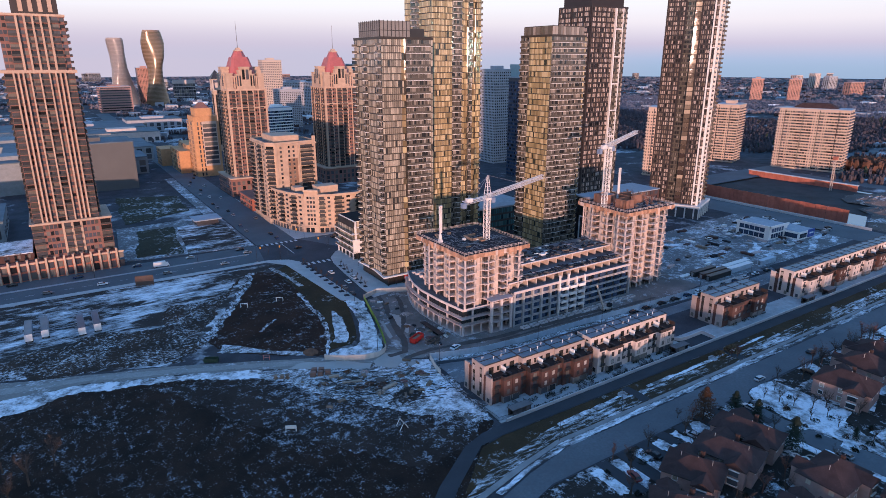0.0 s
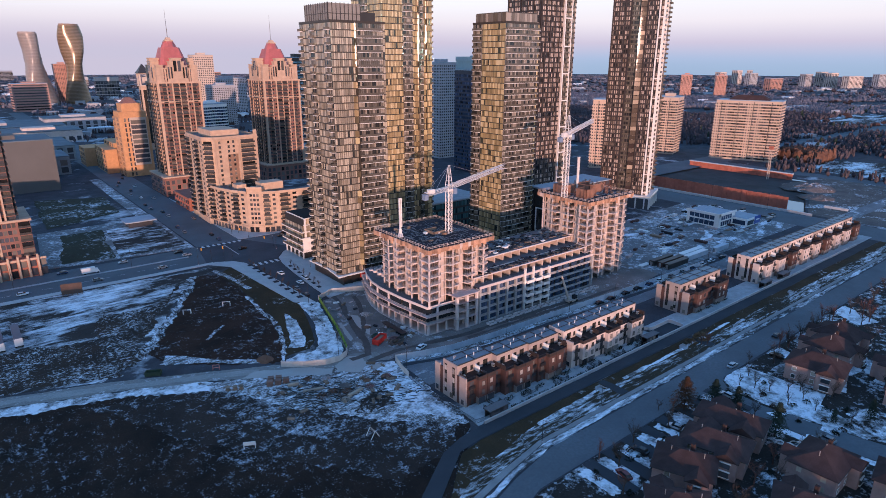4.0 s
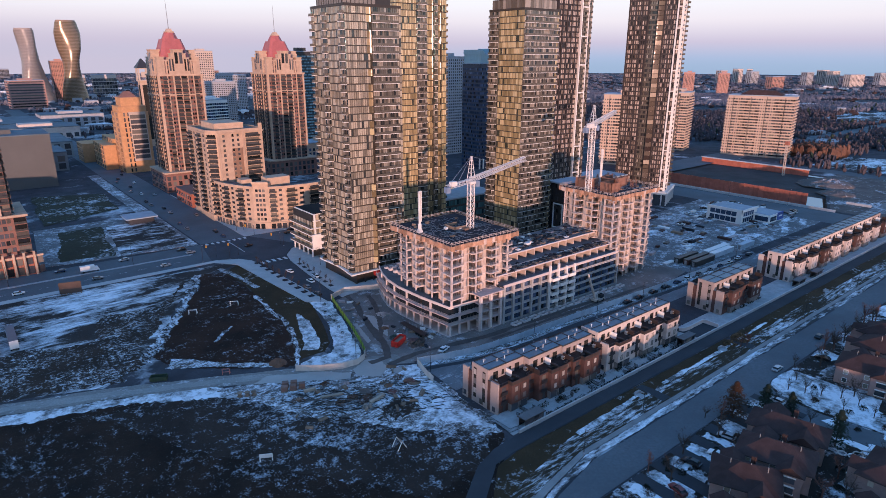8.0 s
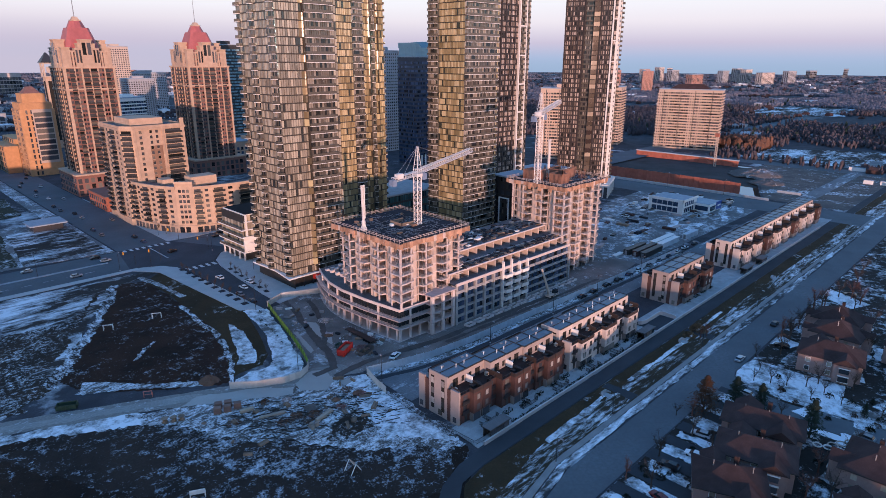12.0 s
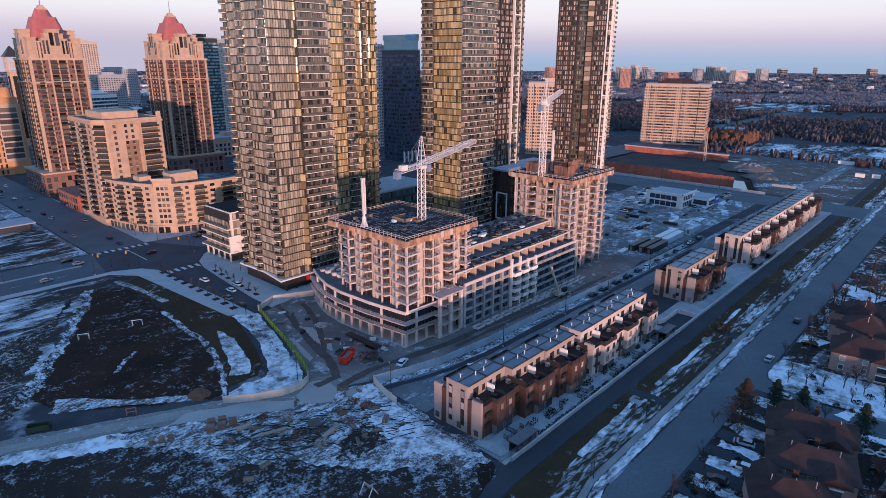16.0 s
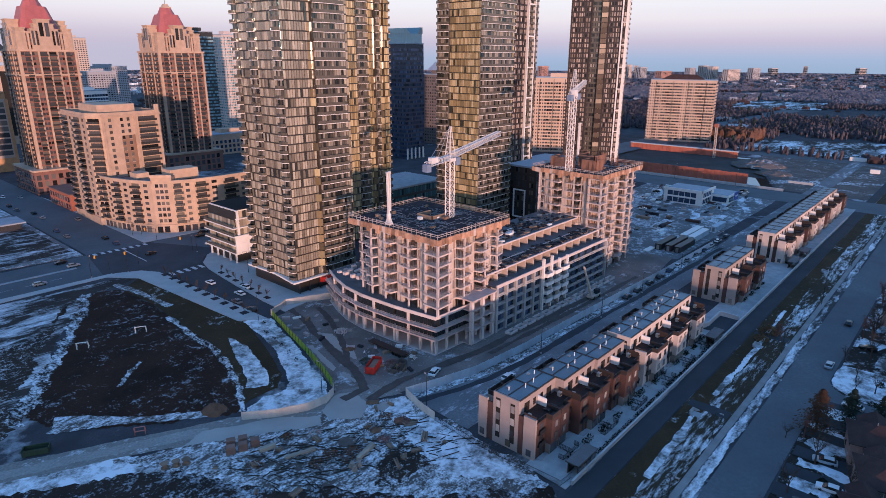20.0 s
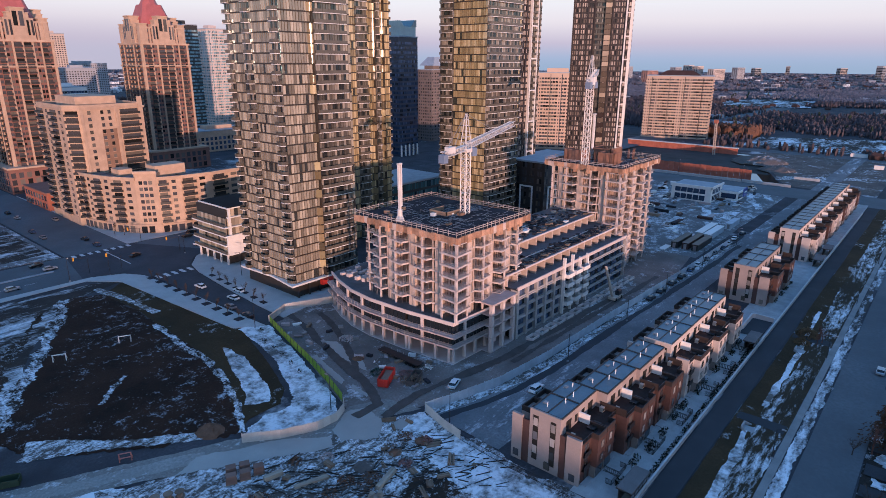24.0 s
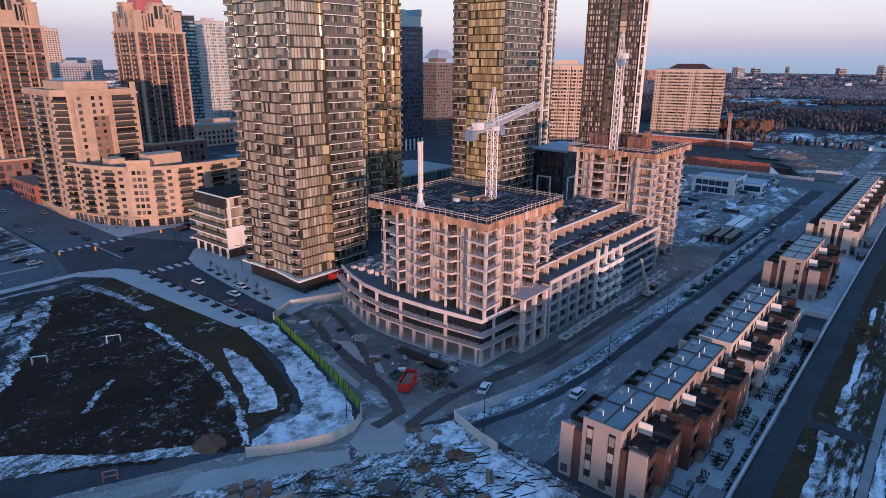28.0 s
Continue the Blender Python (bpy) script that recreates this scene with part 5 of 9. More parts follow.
def stepped_outline(x0, y0, x1, y1, depth):
    """A slab outline whose two street sides jut out in balconies with slanted flanks and wrap round the corner."""
    south = [(x0 - depth, y0 - depth), (x0 + 4.0, y0 - depth * 0.8), (x0 + 5.2, y0)]
    west = [(x0, y0 + 5.2), (x0 - depth * 0.8, y0 + 4.0)]
    for i, (a, b) in enumerate(BALCONIES[1:]):
        d = depth * (0.75, 1.0, 0.8)[i]
        if x0 + b < x1 + 0.2:
            south += [(x0 + a - 0.6, y0), (x0 + a, y0 - d), (x0 + b, y0 - d * 0.7), (x0 + b + 0.5, y0)]
        if y0 + b < y1 + 0.2:
            west = [(x0, y0 + b + 0.5), (x0 - d * 0.7, y0 + b), (x0 - d, y0 + a), (x0, y0 + a - 0.6)] + west
    return south + [(x1, y0), (x1, y1), (x0, y1)] + west


site = root("unfinished_building", (190, 200, 0), "unfinished concrete apartment building with bare slabs and columns", "building under construction")
so = (190, 200, 0)
rs = random.Random(5)


def bare_tower(x0, y0, x1, y1, z0, n, st, seed):
    rnd = random.Random(seed)
    for i in range(n + 1):
        z = z0 + i * st
        if i:
            pts = stepped_outline(x0, y0, x1, y1, 2.3)
            part("slab", Mesh(so).prism(pts, z - 0.26, z), CONC_LIGHT, site)
            m = Mesh(so)
            for a, b in sides(pts):
                if length((a, b)) > 0.8 and (a[0] <= x0 + 0.1 or a[1] <= y0 + 0.1):
                    m.on((a, b), 0.05, length((a, b)) - 0.05, -0.12, -0.09, z + 1.02, z + 1.08)
                    m.on((a, b), 0.05, length((a, b)) - 0.05, -0.12, -0.08, z, z + 0.2)
                    m.on((a, b), 0.05, length((a, b)) - 0.05, -0.12, -0.09, z + 0.55, z + 0.6)
                    for q in range(int(length((a, b)) / 1.4) + 1):
                        m.on((a, b), 0.05 + q * 1.4, 0.09 + q * 1.4, -0.12, -0.08, z, z + 1.1)
            if i < n:
                part("guard_rail", m, RAILING, site)
        if i == n:
            break
        # columns at the balcony fronts, and between the balconies facade walls with their returns
        zt = z + st - 0.22
        column = lambda x, y, w=0.45: part("column", Mesh(so).box(x, y, z, x + w, y + w, zt), CONC_LIGHT, site)
        column(x0 - 1.7, y0 - 1.7, 0.6)
        column(x0 + 3.3, y0 - 1.4)
        column(x0 - 1.4, y0 + 3.3)
        for q, (a, b) in enumerate(BALCONIES[1:]):
            e = BALCONIES[q][1]
            if x0 + a < x1:
                part("facade_wall", Mesh(so).box(x0 + e + 0.4, y0 + 0.1, z, x0 + min(a - 0.8, e + 2.4), y0 + 0.35, zt).box(x0 + e + 0.4, y0 + 0.35, z, x0 + e + 0.65, y0 + 6.5, zt).box(x0 + a - 0.7, y0 + 0.2, z, x0 + a - 0.35, y0 + 6.5, zt), CONC_SUNLIT, site)
                column(x0 + (a + b) / 2 + (0.8 if q % 2 else -0.9), y0 - 1.3)
            if y0 + a < y1:
                part("facade_wall", Mesh(so).box(x0 + 0.1, y0 + e + 0.4, z, x0 + 0.35, y0 + min(a - 0.8, e + 2.4), zt).box(x0 + 0.35, y0 + e + 0.4, z, x0 + 6.5, y0 + e + 0.65, zt).box(x0 + 0.2, y0 + a - 0.7, z, x0 + 6.5, y0 + a - 0.35, zt), CONC_SUNLIT, site)
                column(x0 - 1.3, y0 + (a + b) / 2 + (0.8 if q % 2 else -0.9))
        for q in range(3):
            column(x1 - 0.7, y0 + 0.4 + q * 8.0)
            column(x0 + 0.5 + q * 8.0, y1 - 0.7)
        m = Mesh(so)
        for a, b in BALCONIES:      # window frames standing in the openings behind the balconies
            for u in range(5):
                v = max(a, 0.4) + 0.3 + u * (b - max(a, 0.4) - 0.6) / 4
                if x0 + v < x1:
                    m.box(x0 + v - 0.05, y0 + 1.0, z, x0 + v + 0.05, y0 + 1.1, zt)
                if y0 + v < y1:
                    m.box(x0 + 1.0, y0 + v - 0.05, z, x0 + 1.1, y0 + v + 0.05, zt)
        tagged(part("window_frames", m, FRAME_DARK, site, "dark frames standing in bare openings"), kind="stuff")
        part("inner_wall", Mesh(so).box(x0 + 6.6, y0 + 6.6, z, x1 - 3, y1 - 3, zt), WING_CONC, site)
        m = Mesh(so)
        for q in range(30):
            if q % 2:
                px, py = x0 + rnd.uniform(0, x1 - x0), y0 - rnd.uniform(-0.8, 0.9)
            else:
                px, py = x0 - rnd.uniform(-0.8, 0.9), y0 + rnd.uniform(0, y1 - y0)
            m.box(px, py, z, px + 0.09, py + 0.09, z + st - 0.22)
        tagged(part("shoring", m, STEEL, site, "thin steel shoring props"), kind="stuff")


# podium
pod_line = [(129.3, 185.2), (152, 184.2), (152, 239.5), (134.8, 239.5), (131.0, 231), (128.4, 223), (127.2, 214), (127.6, 200)]
for i, (z, g) in enumerate(((5.0, 0.0), (8.0, 0.15), (11.0, 0.0))):
    part("podium_slab", Mesh(so).prism(grown(pod_line, 1.2 + g) if i < 2 else pod_line, z - 0.35, z + (0.0 if i < 2 else 0.1)), CONCRETE, site)
    m = Mesh(so)
    for k in (0, 3, 4, 5, 6, 7):
        f = sides(grown(pod_line, 1.2))[k]
        if i < 2:
            for zz in (0.5, 1.05):
                m.on(f, 0, length(f), -0.1, -0.05, z + zz, z + zz + 0.05)
            for q in range(int(length(f) / 1.6)):
                m.on(f, q * 1.6, q * 1.6 + 0.06, -0.1, -0.04, z, z + 1.1)
    if m.v:
        part("guard_rail", m, RAILING, site)
for k in (0, 3, 4, 5, 6, 7):
    f = sides(pod_line)[k]
    l = length(f)
    part("parapet", Mesh(so).on(f, 0, l, -0.25, 0.05, 10.6, 11.6), CONC_LIGHT, site)
    for q in range(int(l / 4.4) + 1):
        part("column", Mesh(so).on(f, 0.2 + q * 4.3, 0.9 + q * 4.3, -0.7, -0.05, 0, 10.65 if q % 3 == 1 else 4.7), CONC_LIGHT, site)
    for z in (5.0, 8.0):
        for q in range(int(l / 1.45)):
            part("window", Mesh(so).on(f, q * 1.45 + 0.08, q * 1.45 + 1.37, -0.62, -0.52, z + 0.1, z + 2.6), CAR_GLASS, site)
part("inner_wall", Mesh(so).prism(grown(pod_line, -6.0), 0, 10.6), CONCRETE, site)
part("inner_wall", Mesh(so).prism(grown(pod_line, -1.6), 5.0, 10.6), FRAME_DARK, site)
part("roof_deck", Mesh(so).prism(grown(pod_line, -0.3), 11.1, 11.16), plain("dusty_deck", (0.15, 0.145, 0.15), 0.9, vary=0.3, scale=0.3), site)
for q in range(16):
    px, py = 136.2 + 2.0 * (q % 4) + rs.uniform(-0.3, 0.3), 225.5 + 3.2 * (q // 4) + rs.uniform(-0.5, 0.5)
    part("block_pallet", Mesh(so).prism(rect(px - 0.8, py - 0.6, px + 0.8, py + 0.6, rs.uniform(-12, 12)), 11.16, 11.16 + rs.uniform(0.5, 1.2)), CONC_LIGHT, site, "pale blocks stacked on the podium deck")
bare_tower(131.5, 186.5, 160, 219.5, 11.1, 7, 3.05, 1)
part("ground_slab", Mesh(so).prism(grown(pod_line, 0.4), 0.02, 0.22), CONC_LIGHT, site)
bare_tower(222.5, 186.0, 252.5, 213, 0.2, 12, 3.12, 2)


def formwork(x0, y0, x1, y1, z, seed):
    """The top deck: plywood skirts hanging round it, edge rails and a dark working deck."""
    rnd = random.Random(seed)
    pts = rect(x0, y0, x1, y1)
    part("working_deck", Mesh(so).prism(grown(pts, 1.2), z - 0.35, z), DECK, site, "dark wet working deck")
    for k, f in enumerate(sides(grown(pts, 1.6))):
        l = length(f)
        n = int(l / (1.35 if k in (0, 3) else 4.8))
        w = l / n
        for i in range(n):
            dz = rnd.uniform(-0.5, 0.1) - (1.0 if rnd.random() < 0.12 else 0)
            lean = rnd.uniform(0, 0.35)
            part("formwork_panel", Mesh(so).on(f, i * w + rnd.uniform(0.0, 0.06), (i + 1) * w - rnd.uniform(0.0, 0.08), -0.18, 0.02 + lean, z - 1.55 + dz, z + rnd.uniform(-0.15, 0.15)), CONC_WARM if rnd.random() < 0.93 else CONC_SUNLIT, site)
        m = Mesh(so)
        for q in range(int(l / 1.8)):
            m.on(f, q * 1.8, q * 1.8 + 0.08, -0.3, -0.22, z, z + 1.5)
        for zz in (0.6, 1.1):
            m.on(f, 0, l, -0.3, -0.24, z + zz, z + zz + 0.14)
        part("edge_rail", m, RAILING, site)
    m = Mesh(so)
    for q in range(240):
        px, py = rnd.uniform(x0 + 1, x1 - 3), rnd.uniform(y0 + 1, y1 - 3)
        a = rnd.choice((0, 1.57)) + rnd.uniform(-0.3, 0.3)
        l = rnd.uniform(0.8, 5.0)
        m.tube((px, py, z + 0.1), (px + l * math.cos(a), py + l * math.sin(a), z + 0.12), rnd.uniform(0.03, 0.08), sides=4)
    tagged(part("rebar_litter", m, STEEL, site, "scattered bars and timbers"), kind="stuff")
    for q in range(9):
        px, py = rnd.uniform(x0 + 1, x1 - 3), rnd.uniform(y0 + 1, y1 - 3)
        part("covered_pallet", Mesh(so).box(px, py, z, px + rnd.uniform(0.8, 2.2), py + rnd.uniform(0.6, 1.5), z + rnd.uniform(0.4, 1.0)), rnd.choice((WOOD, STUCCO_WHITE, CONC_WARM)), site)


formwork(131.0, 186.0, 160.5, 220.0, 34.2, 3)
formwork(222.0, 185.5, 253.0, 213.5, 39.4, 4)
for q in range(70):      # starter cages over the second tower
    px, py = 224 + rs.uniform(0, 26), 188 + rs.uniform(0, 22)
    m = Mesh(so)
    for a in range(4):
        m.box(px + 0.5 * (a % 2), py + 0.5 * (a // 2), 39.4, px + 0.5 * (a % 2) + 0.08, py + 0.5 * (a // 2) + 0.08, 43.4)
    part("rebar_cage", m, CAGE, site)
for x0, y0, x1, y1 in ((226, 190, 232, 196), (236, 196, 246, 204), (226, 203, 233, 210)):
    part("core_wall", Mesh(so).box(x0, y0, 39.4, x1, y0 + 0.3, 43.6).box(x0, y1, 39.4, x1, y1 + 0.3, 43.6).box(x0, y0, 39.4, x0 + 0.3, y1, 43.6), CAGE, site)
part("core_wall", Mesh(so).box(144, 200, 34.2, 150, 200.3, 35.4).box(144, 206, 34.2, 150, 206.3, 35.4).box(144, 200, 34.2, 144.3, 206, 35.4), WOOD, site)

# long wing, in three receding tiers
W0, W1 = 152.0, 222.0
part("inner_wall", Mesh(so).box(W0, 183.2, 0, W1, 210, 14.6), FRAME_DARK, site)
bayw = 5.0
for i in range(5):
    z = 0.0 + 3.0 * i
    part("slab", Mesh(so).box(W0, 181.0 if i < 5 else 182, z + (2.7 if i else 2.7), W1, 211, z + 3.0), WING_CONC, site)
for b in range(15):
    x = W0 + b * bayw
    if b < 9 or b == 14:
        part("wall_pier", Mesh(so).box(x, 180.85, 0, x + 0.9, 183.3, 14.7), WING_CONC, site)
    if b == 14:
        continue
    for i in range(5):
        z = 3.0 * i
        part("spandrel", Mesh(so).box(x + (0.9 if b < 9 else 0.0), 181.3, z, x + bayw, 181.6, z + 0.5), WING_CONC, site)
        m = Mesh(so)
        for q in range(3):
            m.box(x + 0.95 + 1.34 * q, 181.75, z + 0.5, x + 2.22 + 1.34 * q, 181.85, z + 2.68)
        part("window", m, GLASS_BLUE, site)
        if b in (5, 6, 7) and i > 0:
            bq = part("balcony", Mesh(so).box(x + 0.4, 179.0, z - 0.25, x + bayw - 0.6, 181.1, z), CONC_WHITE, site)
            part("balcony_front", Mesh(so).box(x + 0.4, 179.0, z, x + bayw - 0.6, 179.2, z + 1.0).box(x + 0.4, 179.2, z, x + 0.6, 181, z + 1.0).box(x + bayw - 0.8, 179.2, z, x + bayw - 0.6, 181, z + 1.0), CONC_WHITE, bq)
    if b in (5, 6, 7, 8):
        part("tall_pier", Mesh(so).box(x - 0.1, 180.2, 0, x + 0.5, 181.05, 18.2 if b in (5, 6) else 16.2), CONC_WHITE, site)
# receding upper storeys: open rooms between party walls under each deck
for tier, (y0, y1, z0, top) in enumerate(((182.3, 184.8, 15.0, 18.3), (190.8, 194.2, 18.3, 21.5))):
    part("room_floor", Mesh(so).box(W0, 181.0 if tier == 0 else 185.2, z0 - 0.28, W1, 211, z0 + 0.02), plain("dusty_deck", (0.15, 0.145, 0.15)), site)
    part("tier_edge", Mesh(so).box(W0, y1 - 0.3, top - 0.35, W1, y1 + 0.1, top + 0.12), CONC_LIGHT, site)
    part("tier_deck", Mesh(so).box(W0, y1 + 0.1, top - 0.3, W1, 211, top), plain("dusty_deck", (0.15, 0.145, 0.15)), site)
    part("back_wall", Mesh(so).box(W0, y1 + 4.6, z0, W1, y1 + 4.9, top - 0.3), CONCRETE, site)
    part("terrace_edge", Mesh(so).box(W0, y0 - 1.3, z0 - 0.3, W1, y0 - 0.9, z0 + 0.25), CONC_LIGHT, site)
    for b in range(15):
        x = W0 + b * bayw
        part("party_wall", Mesh(so).box(x, y1 - 0.25, z0, x + 0.35, y1 + 4.6, top - 0.35), CONC_SUNLIT, site)
    for b in range(14):
        if b % 3 == 1:
            part("covered_pallet", Mesh(so).box(W0 + b * bayw + 1.5, y1 + 1.2, top, W0 + b * bayw + 3.4, y1 + 2.4, top + 0.5), rs.choice((WOOD, STUCCO_WHITE, DECK)), site)
part("tier_edge", Mesh(so).box(W0, 180.8, 14.7, W1, 181.15, 15.75), CONC_LIGHT, site)
m = Mesh(so)
for q in range(420):
    tier = q % 2
    px, py = rs.uniform(W0 + 1, W1 - 3), rs.uniform(196, 209) if tier else rs.uniform(185.5, 190.5)
    a, l = rs.uniform(-0.5, 0.5), rs.uniform(0.6, 3.2)
    z = 21.5 if tier else 18.3
    m.tube((px, py, z + 0.1), (px + l * math.cos(a), py + l * math.sin(a), z + 0.14), rs.uniform(0.06, 0.16), sides=4)
tagged(part("deck_litter", m, WOOD, site, "timbers and bars lying on the decks"), kind="stuff")
m = Mesh(so)
for q in range(330):
    tier = q % 2
    px, py = rs.uniform(W0 + 2, W1 - 4), rs.uniform(196, 209) if tier else rs.uniform(185.3, 190.6)
    a, l, w, z = rs.uniform(0, 3.14), rs.uniform(0.5, 2.6), rs.uniform(0.3, 1.0), 21.5 if tier else 18.3
    m.prism(rect(px - l / 2, py - w / 2, px + l / 2, py + w / 2, math.degrees(a)), z, z + rs.uniform(0.1, 0.55))
tagged(part("deck_clutter", m, DECK, site, "dark sheets and offcuts heaped on the decks"), kind="stuff")
for q in range(60):
    px, py = rs.uniform(W0 + 8, W1 - 4), rs.uniform(197, 209)
    part("covered_pallet", Mesh(so).box(px, py, 21.5, px + rs.uniform(0.8, 3.0), py + rs.uniform(0.6, 1.6), 21.5 + rs.uniform(0.2, 0.9)), rs.choice((WOOD, STUCCO_WHITE, DECK, DECK, CONCRETE, ROOF_BLUE)), site)
for q in range(14):
    x = W0 + 2 + 5 * q
    part("light_well", Mesh(so).box(x, 176.6, 0, x + 3.8, 176.9, 0.8).box(x, 178.6, 0, x + 3.8, 178.9, 0.8).box(x, 176.9, 0, x + 0.3, 178.6, 0.8).box(x + 3.5, 176.9, 0, x + 3.8, 178.6, 0.8), CONC_LIGHT, site)
# the step between corner tower and wing
for z in (0.0, 4.2, 7.4, 10.6):
    part("slab", Mesh(so).box(140.5, 181.2, z + 0.0, 151.8, 186, z + 0.3), CONCRETE, site)
for x in (140.6, 145.6, 150.6):
    part("column", Mesh(so).box(x, 181.2, 0, x + 1.0, 182.2, 13.8), CONC_LIGHT, site)
part("slab", Mesh(so).box(140.2, 180.8, 13.8, 152, 188, 14.2), CONCRETE, site)


# ---- cranes ----
def lattice(m, a, b, w, bays, chord=0.11, brace=0.07):
    a, b = Vector(a), Vector(b)
    q = (b - a).to_track_quat("Z", "Y")
    c = [q @ Vector((sx * w / 2, sy * w / 2, 0)) for sx, sy in ((1, 1), (-1, 1), (-1, -1), (1, -1))]
    for v in c:
        m.tube(a + v, b + v, chord, sides=4)
    for i in range(bays):
        p, n = a.lerp(b, i / bays), a.lerp(b, (i + 1) / bays)
        for k in range(4):
            m.tube(p + c[k], n + c[(k + 1) % 4], brace, sides=3)
            m.tube(p + c[k], p + c[(k + 1) % 4], brace, sides=3)
    return m


def tower_crane(x, y, z0, zp, apex, tip, rear, label):
    r = root("tower_crane", (x, y, z0), label, "tower crane", "tower cranes")
    o = (x, y, z0)
    part("mast", lattice(Mesh(o), (x, y, z0), (x, y, zp), 1.9, int((zp - z0) / 1.9), 0.16, 0.09), CRANE_WHITE, r)
    part("slewing_ring", Mesh(o).prism(rect(x - 1.3, y - 1.3, x + 1.3, y + 1.3), zp, zp + 1.0), CRANE_WHITE, r)
    m = Mesh(o)
    for sx, sy in ((-1, -1), (1, -1), (1, 1), (-1, 1)):
        m.tube((x + 1.1 * sx, y + 1.1 * sy, zp + 1), (x + 0.2 * sx, y + 0.2 * sy, apex), 0.13, 0.1, 4)
    for q in range(1, 6):
        w, z = 1.1 - 0.15 * q, zp + 1 + (apex - zp - 1) * q / 6
        for a, b in sides(rect(x - w, y - w, x + w, y + w)):
            m.tube((*a, z), (*b, z), 0.06, sides=3)
    part("apex_frame", m, CRANE_WHITE, r)
    d = (Vector(tip) - Vector((x, y, zp + 1.5)))
    part("jib", lattice(Mesh(o), (x, y, zp + 1.5), tip, 1.5, int(d.length / 1.5), 0.14, 0.09), CRANE_WHITE, r)
    part("counter_jib", lattice(Mesh(o), (x, y, zp + 1.2), rear, 1.3, 7, 0.14), CRANE_WHITE, r)
    rx, ry, rz = rear
    part("counterweight", Mesh(o).prism(rect(rx - 0.7, ry - 0.9, rx + 1.0, ry + 0.9), rz - 2.0, rz + 0.1), CRANE_BLUE, r, "blue-grey counterweight blocks")
    part("winch", Mesh(o).prism(rect(rx + 1.5, ry - 0.8, rx + 4, ry + 0.8), rz + 0.2, rz + 1.8), CRANE_WHITE, r)
    cabp = Vector((x, y, zp)) + d.normalized() * 2.2 + Vector((0, -1.5, 0))
    part("cab", Mesh(o).prism(rect(cabp.x - 0.9, cabp.y - 0.8, cabp.x + 0.9, cabp.y + 0.8), zp - 1.2, zp + 1.0), CRANE_BLUE, r, "small blue cab")
    m = Mesh(o)
    m.tube((x, y, apex), Vector((x, y, zp + 1.5)) + d * 0.6, 0.06, sides=3).tube((x, y, apex), rear, 0.06, sides=3).tube((x, y, apex), Vector((x, y, zp + 1.5)).lerp(Vector(rear), 0.6), 0.06, sides=3)
    part("tie", m, STEEL, r)
    return r


tower_crane(150.6, 198.8, 34.2, 51.5, 61.8, (194.0, 213.0, 55.0), (135.0, 193.8, 52.8), "white lattice tower crane standing on the corner tower")
tower_crane(221.2, 199.0, 39.4, 67.5, 77.3, (261.6, 217.0, 71.3), (209.4, 193.6, 68.6), "white lattice tower crane beside the second tower")
for x, y, z, h in ((132.2, 206.4, 34.2, 15.6), (235.9, 203.8, 39.4, 17.0)):
    bo = (x, y, z)
    r = root("placing_boom", bo, "folded white concrete placing boom on its pedestal", "concrete pump boom", "placing booms")
    part("pedestal", Mesh(bo).prism(rect(x - 0.9, y - 0.9, x + 0.9, y + 0.9), z, z + 1.6, rect(x - 0.5, y - 0.5, x + 0.5, y + 0.5)), CRANE_WHITE, r)
    part("turret", Mesh(bo).tube((x, y, z + 1.6), (x, y, z + 3.2), 0.7, sides=10), CRANE_WHITE, r)
    part("arm", Mesh(bo).hexa([(x - 0.3, y - 0.3, z + 2.6), (x + 0.3, y - 0.3, z + 2.6), (x + 0.3, y + 0.3, z + 2.6), (x - 0.3, y + 0.3, z + 2.6), (x - 0.6, y - 0.25, z + h), (x - 0.1, y - 0.25, z + h), (x - 0.1, y + 0.25, z + h), (x - 0.6, y + 0.25, z + h)]), CRANE_WHITE, r)
    part("arm", Mesh(bo).box(x + 0.35, y - 0.25, z + 4.0, x + 0.8, y + 0.25, z + h - 0.4), CRANE_WHITE, r)
    part("hinge", Mesh(bo).box(x - 0.6, y - 0.35, z + h - 0.5, x + 0.8, y + 0.35, z + h), CRANE_WHITE, r)
r = root("drill_mast", (570, 257, -1), "tall slender piling rig mast in the excavation", "piling rig")
part("mast", lattice(Mesh((570, 257, -1)), (568, 256, -1), (572, 258.5, 26), 1.6, 14, 0.2, 0.1), STUCCO, r)
part("head", Mesh((570, 257, -1)).box(570.5, 257, 25, 574, 260, 28), BRICK_RED, r)


# ---- terraces of townhouses ----
def window_at(r, x0, x1, y, z, h, near, pane=GLASS_TH):
    """A window in a front wall, with its pale frame standing proud."""
    q = part("window", Mesh().box(x0, y - 0.04, z, x1, y + 0.06, z + h), pane, r)
    if near:
        f = 0.09
        part("frame", Mesh().box(x0 - f, y - 0.08, z - f, x1 + f, y - 0.03, z).box(x0 - f, y - 0.08, z + h, x1 + f, y - 0.03, z + h + f).box(x0 - f, y - 0.08, z, x0, y - 0.03, z + h).box(x1, y - 0.08, z, x1 + f, y - 0.03, z + h), FRAME_DARK, q)


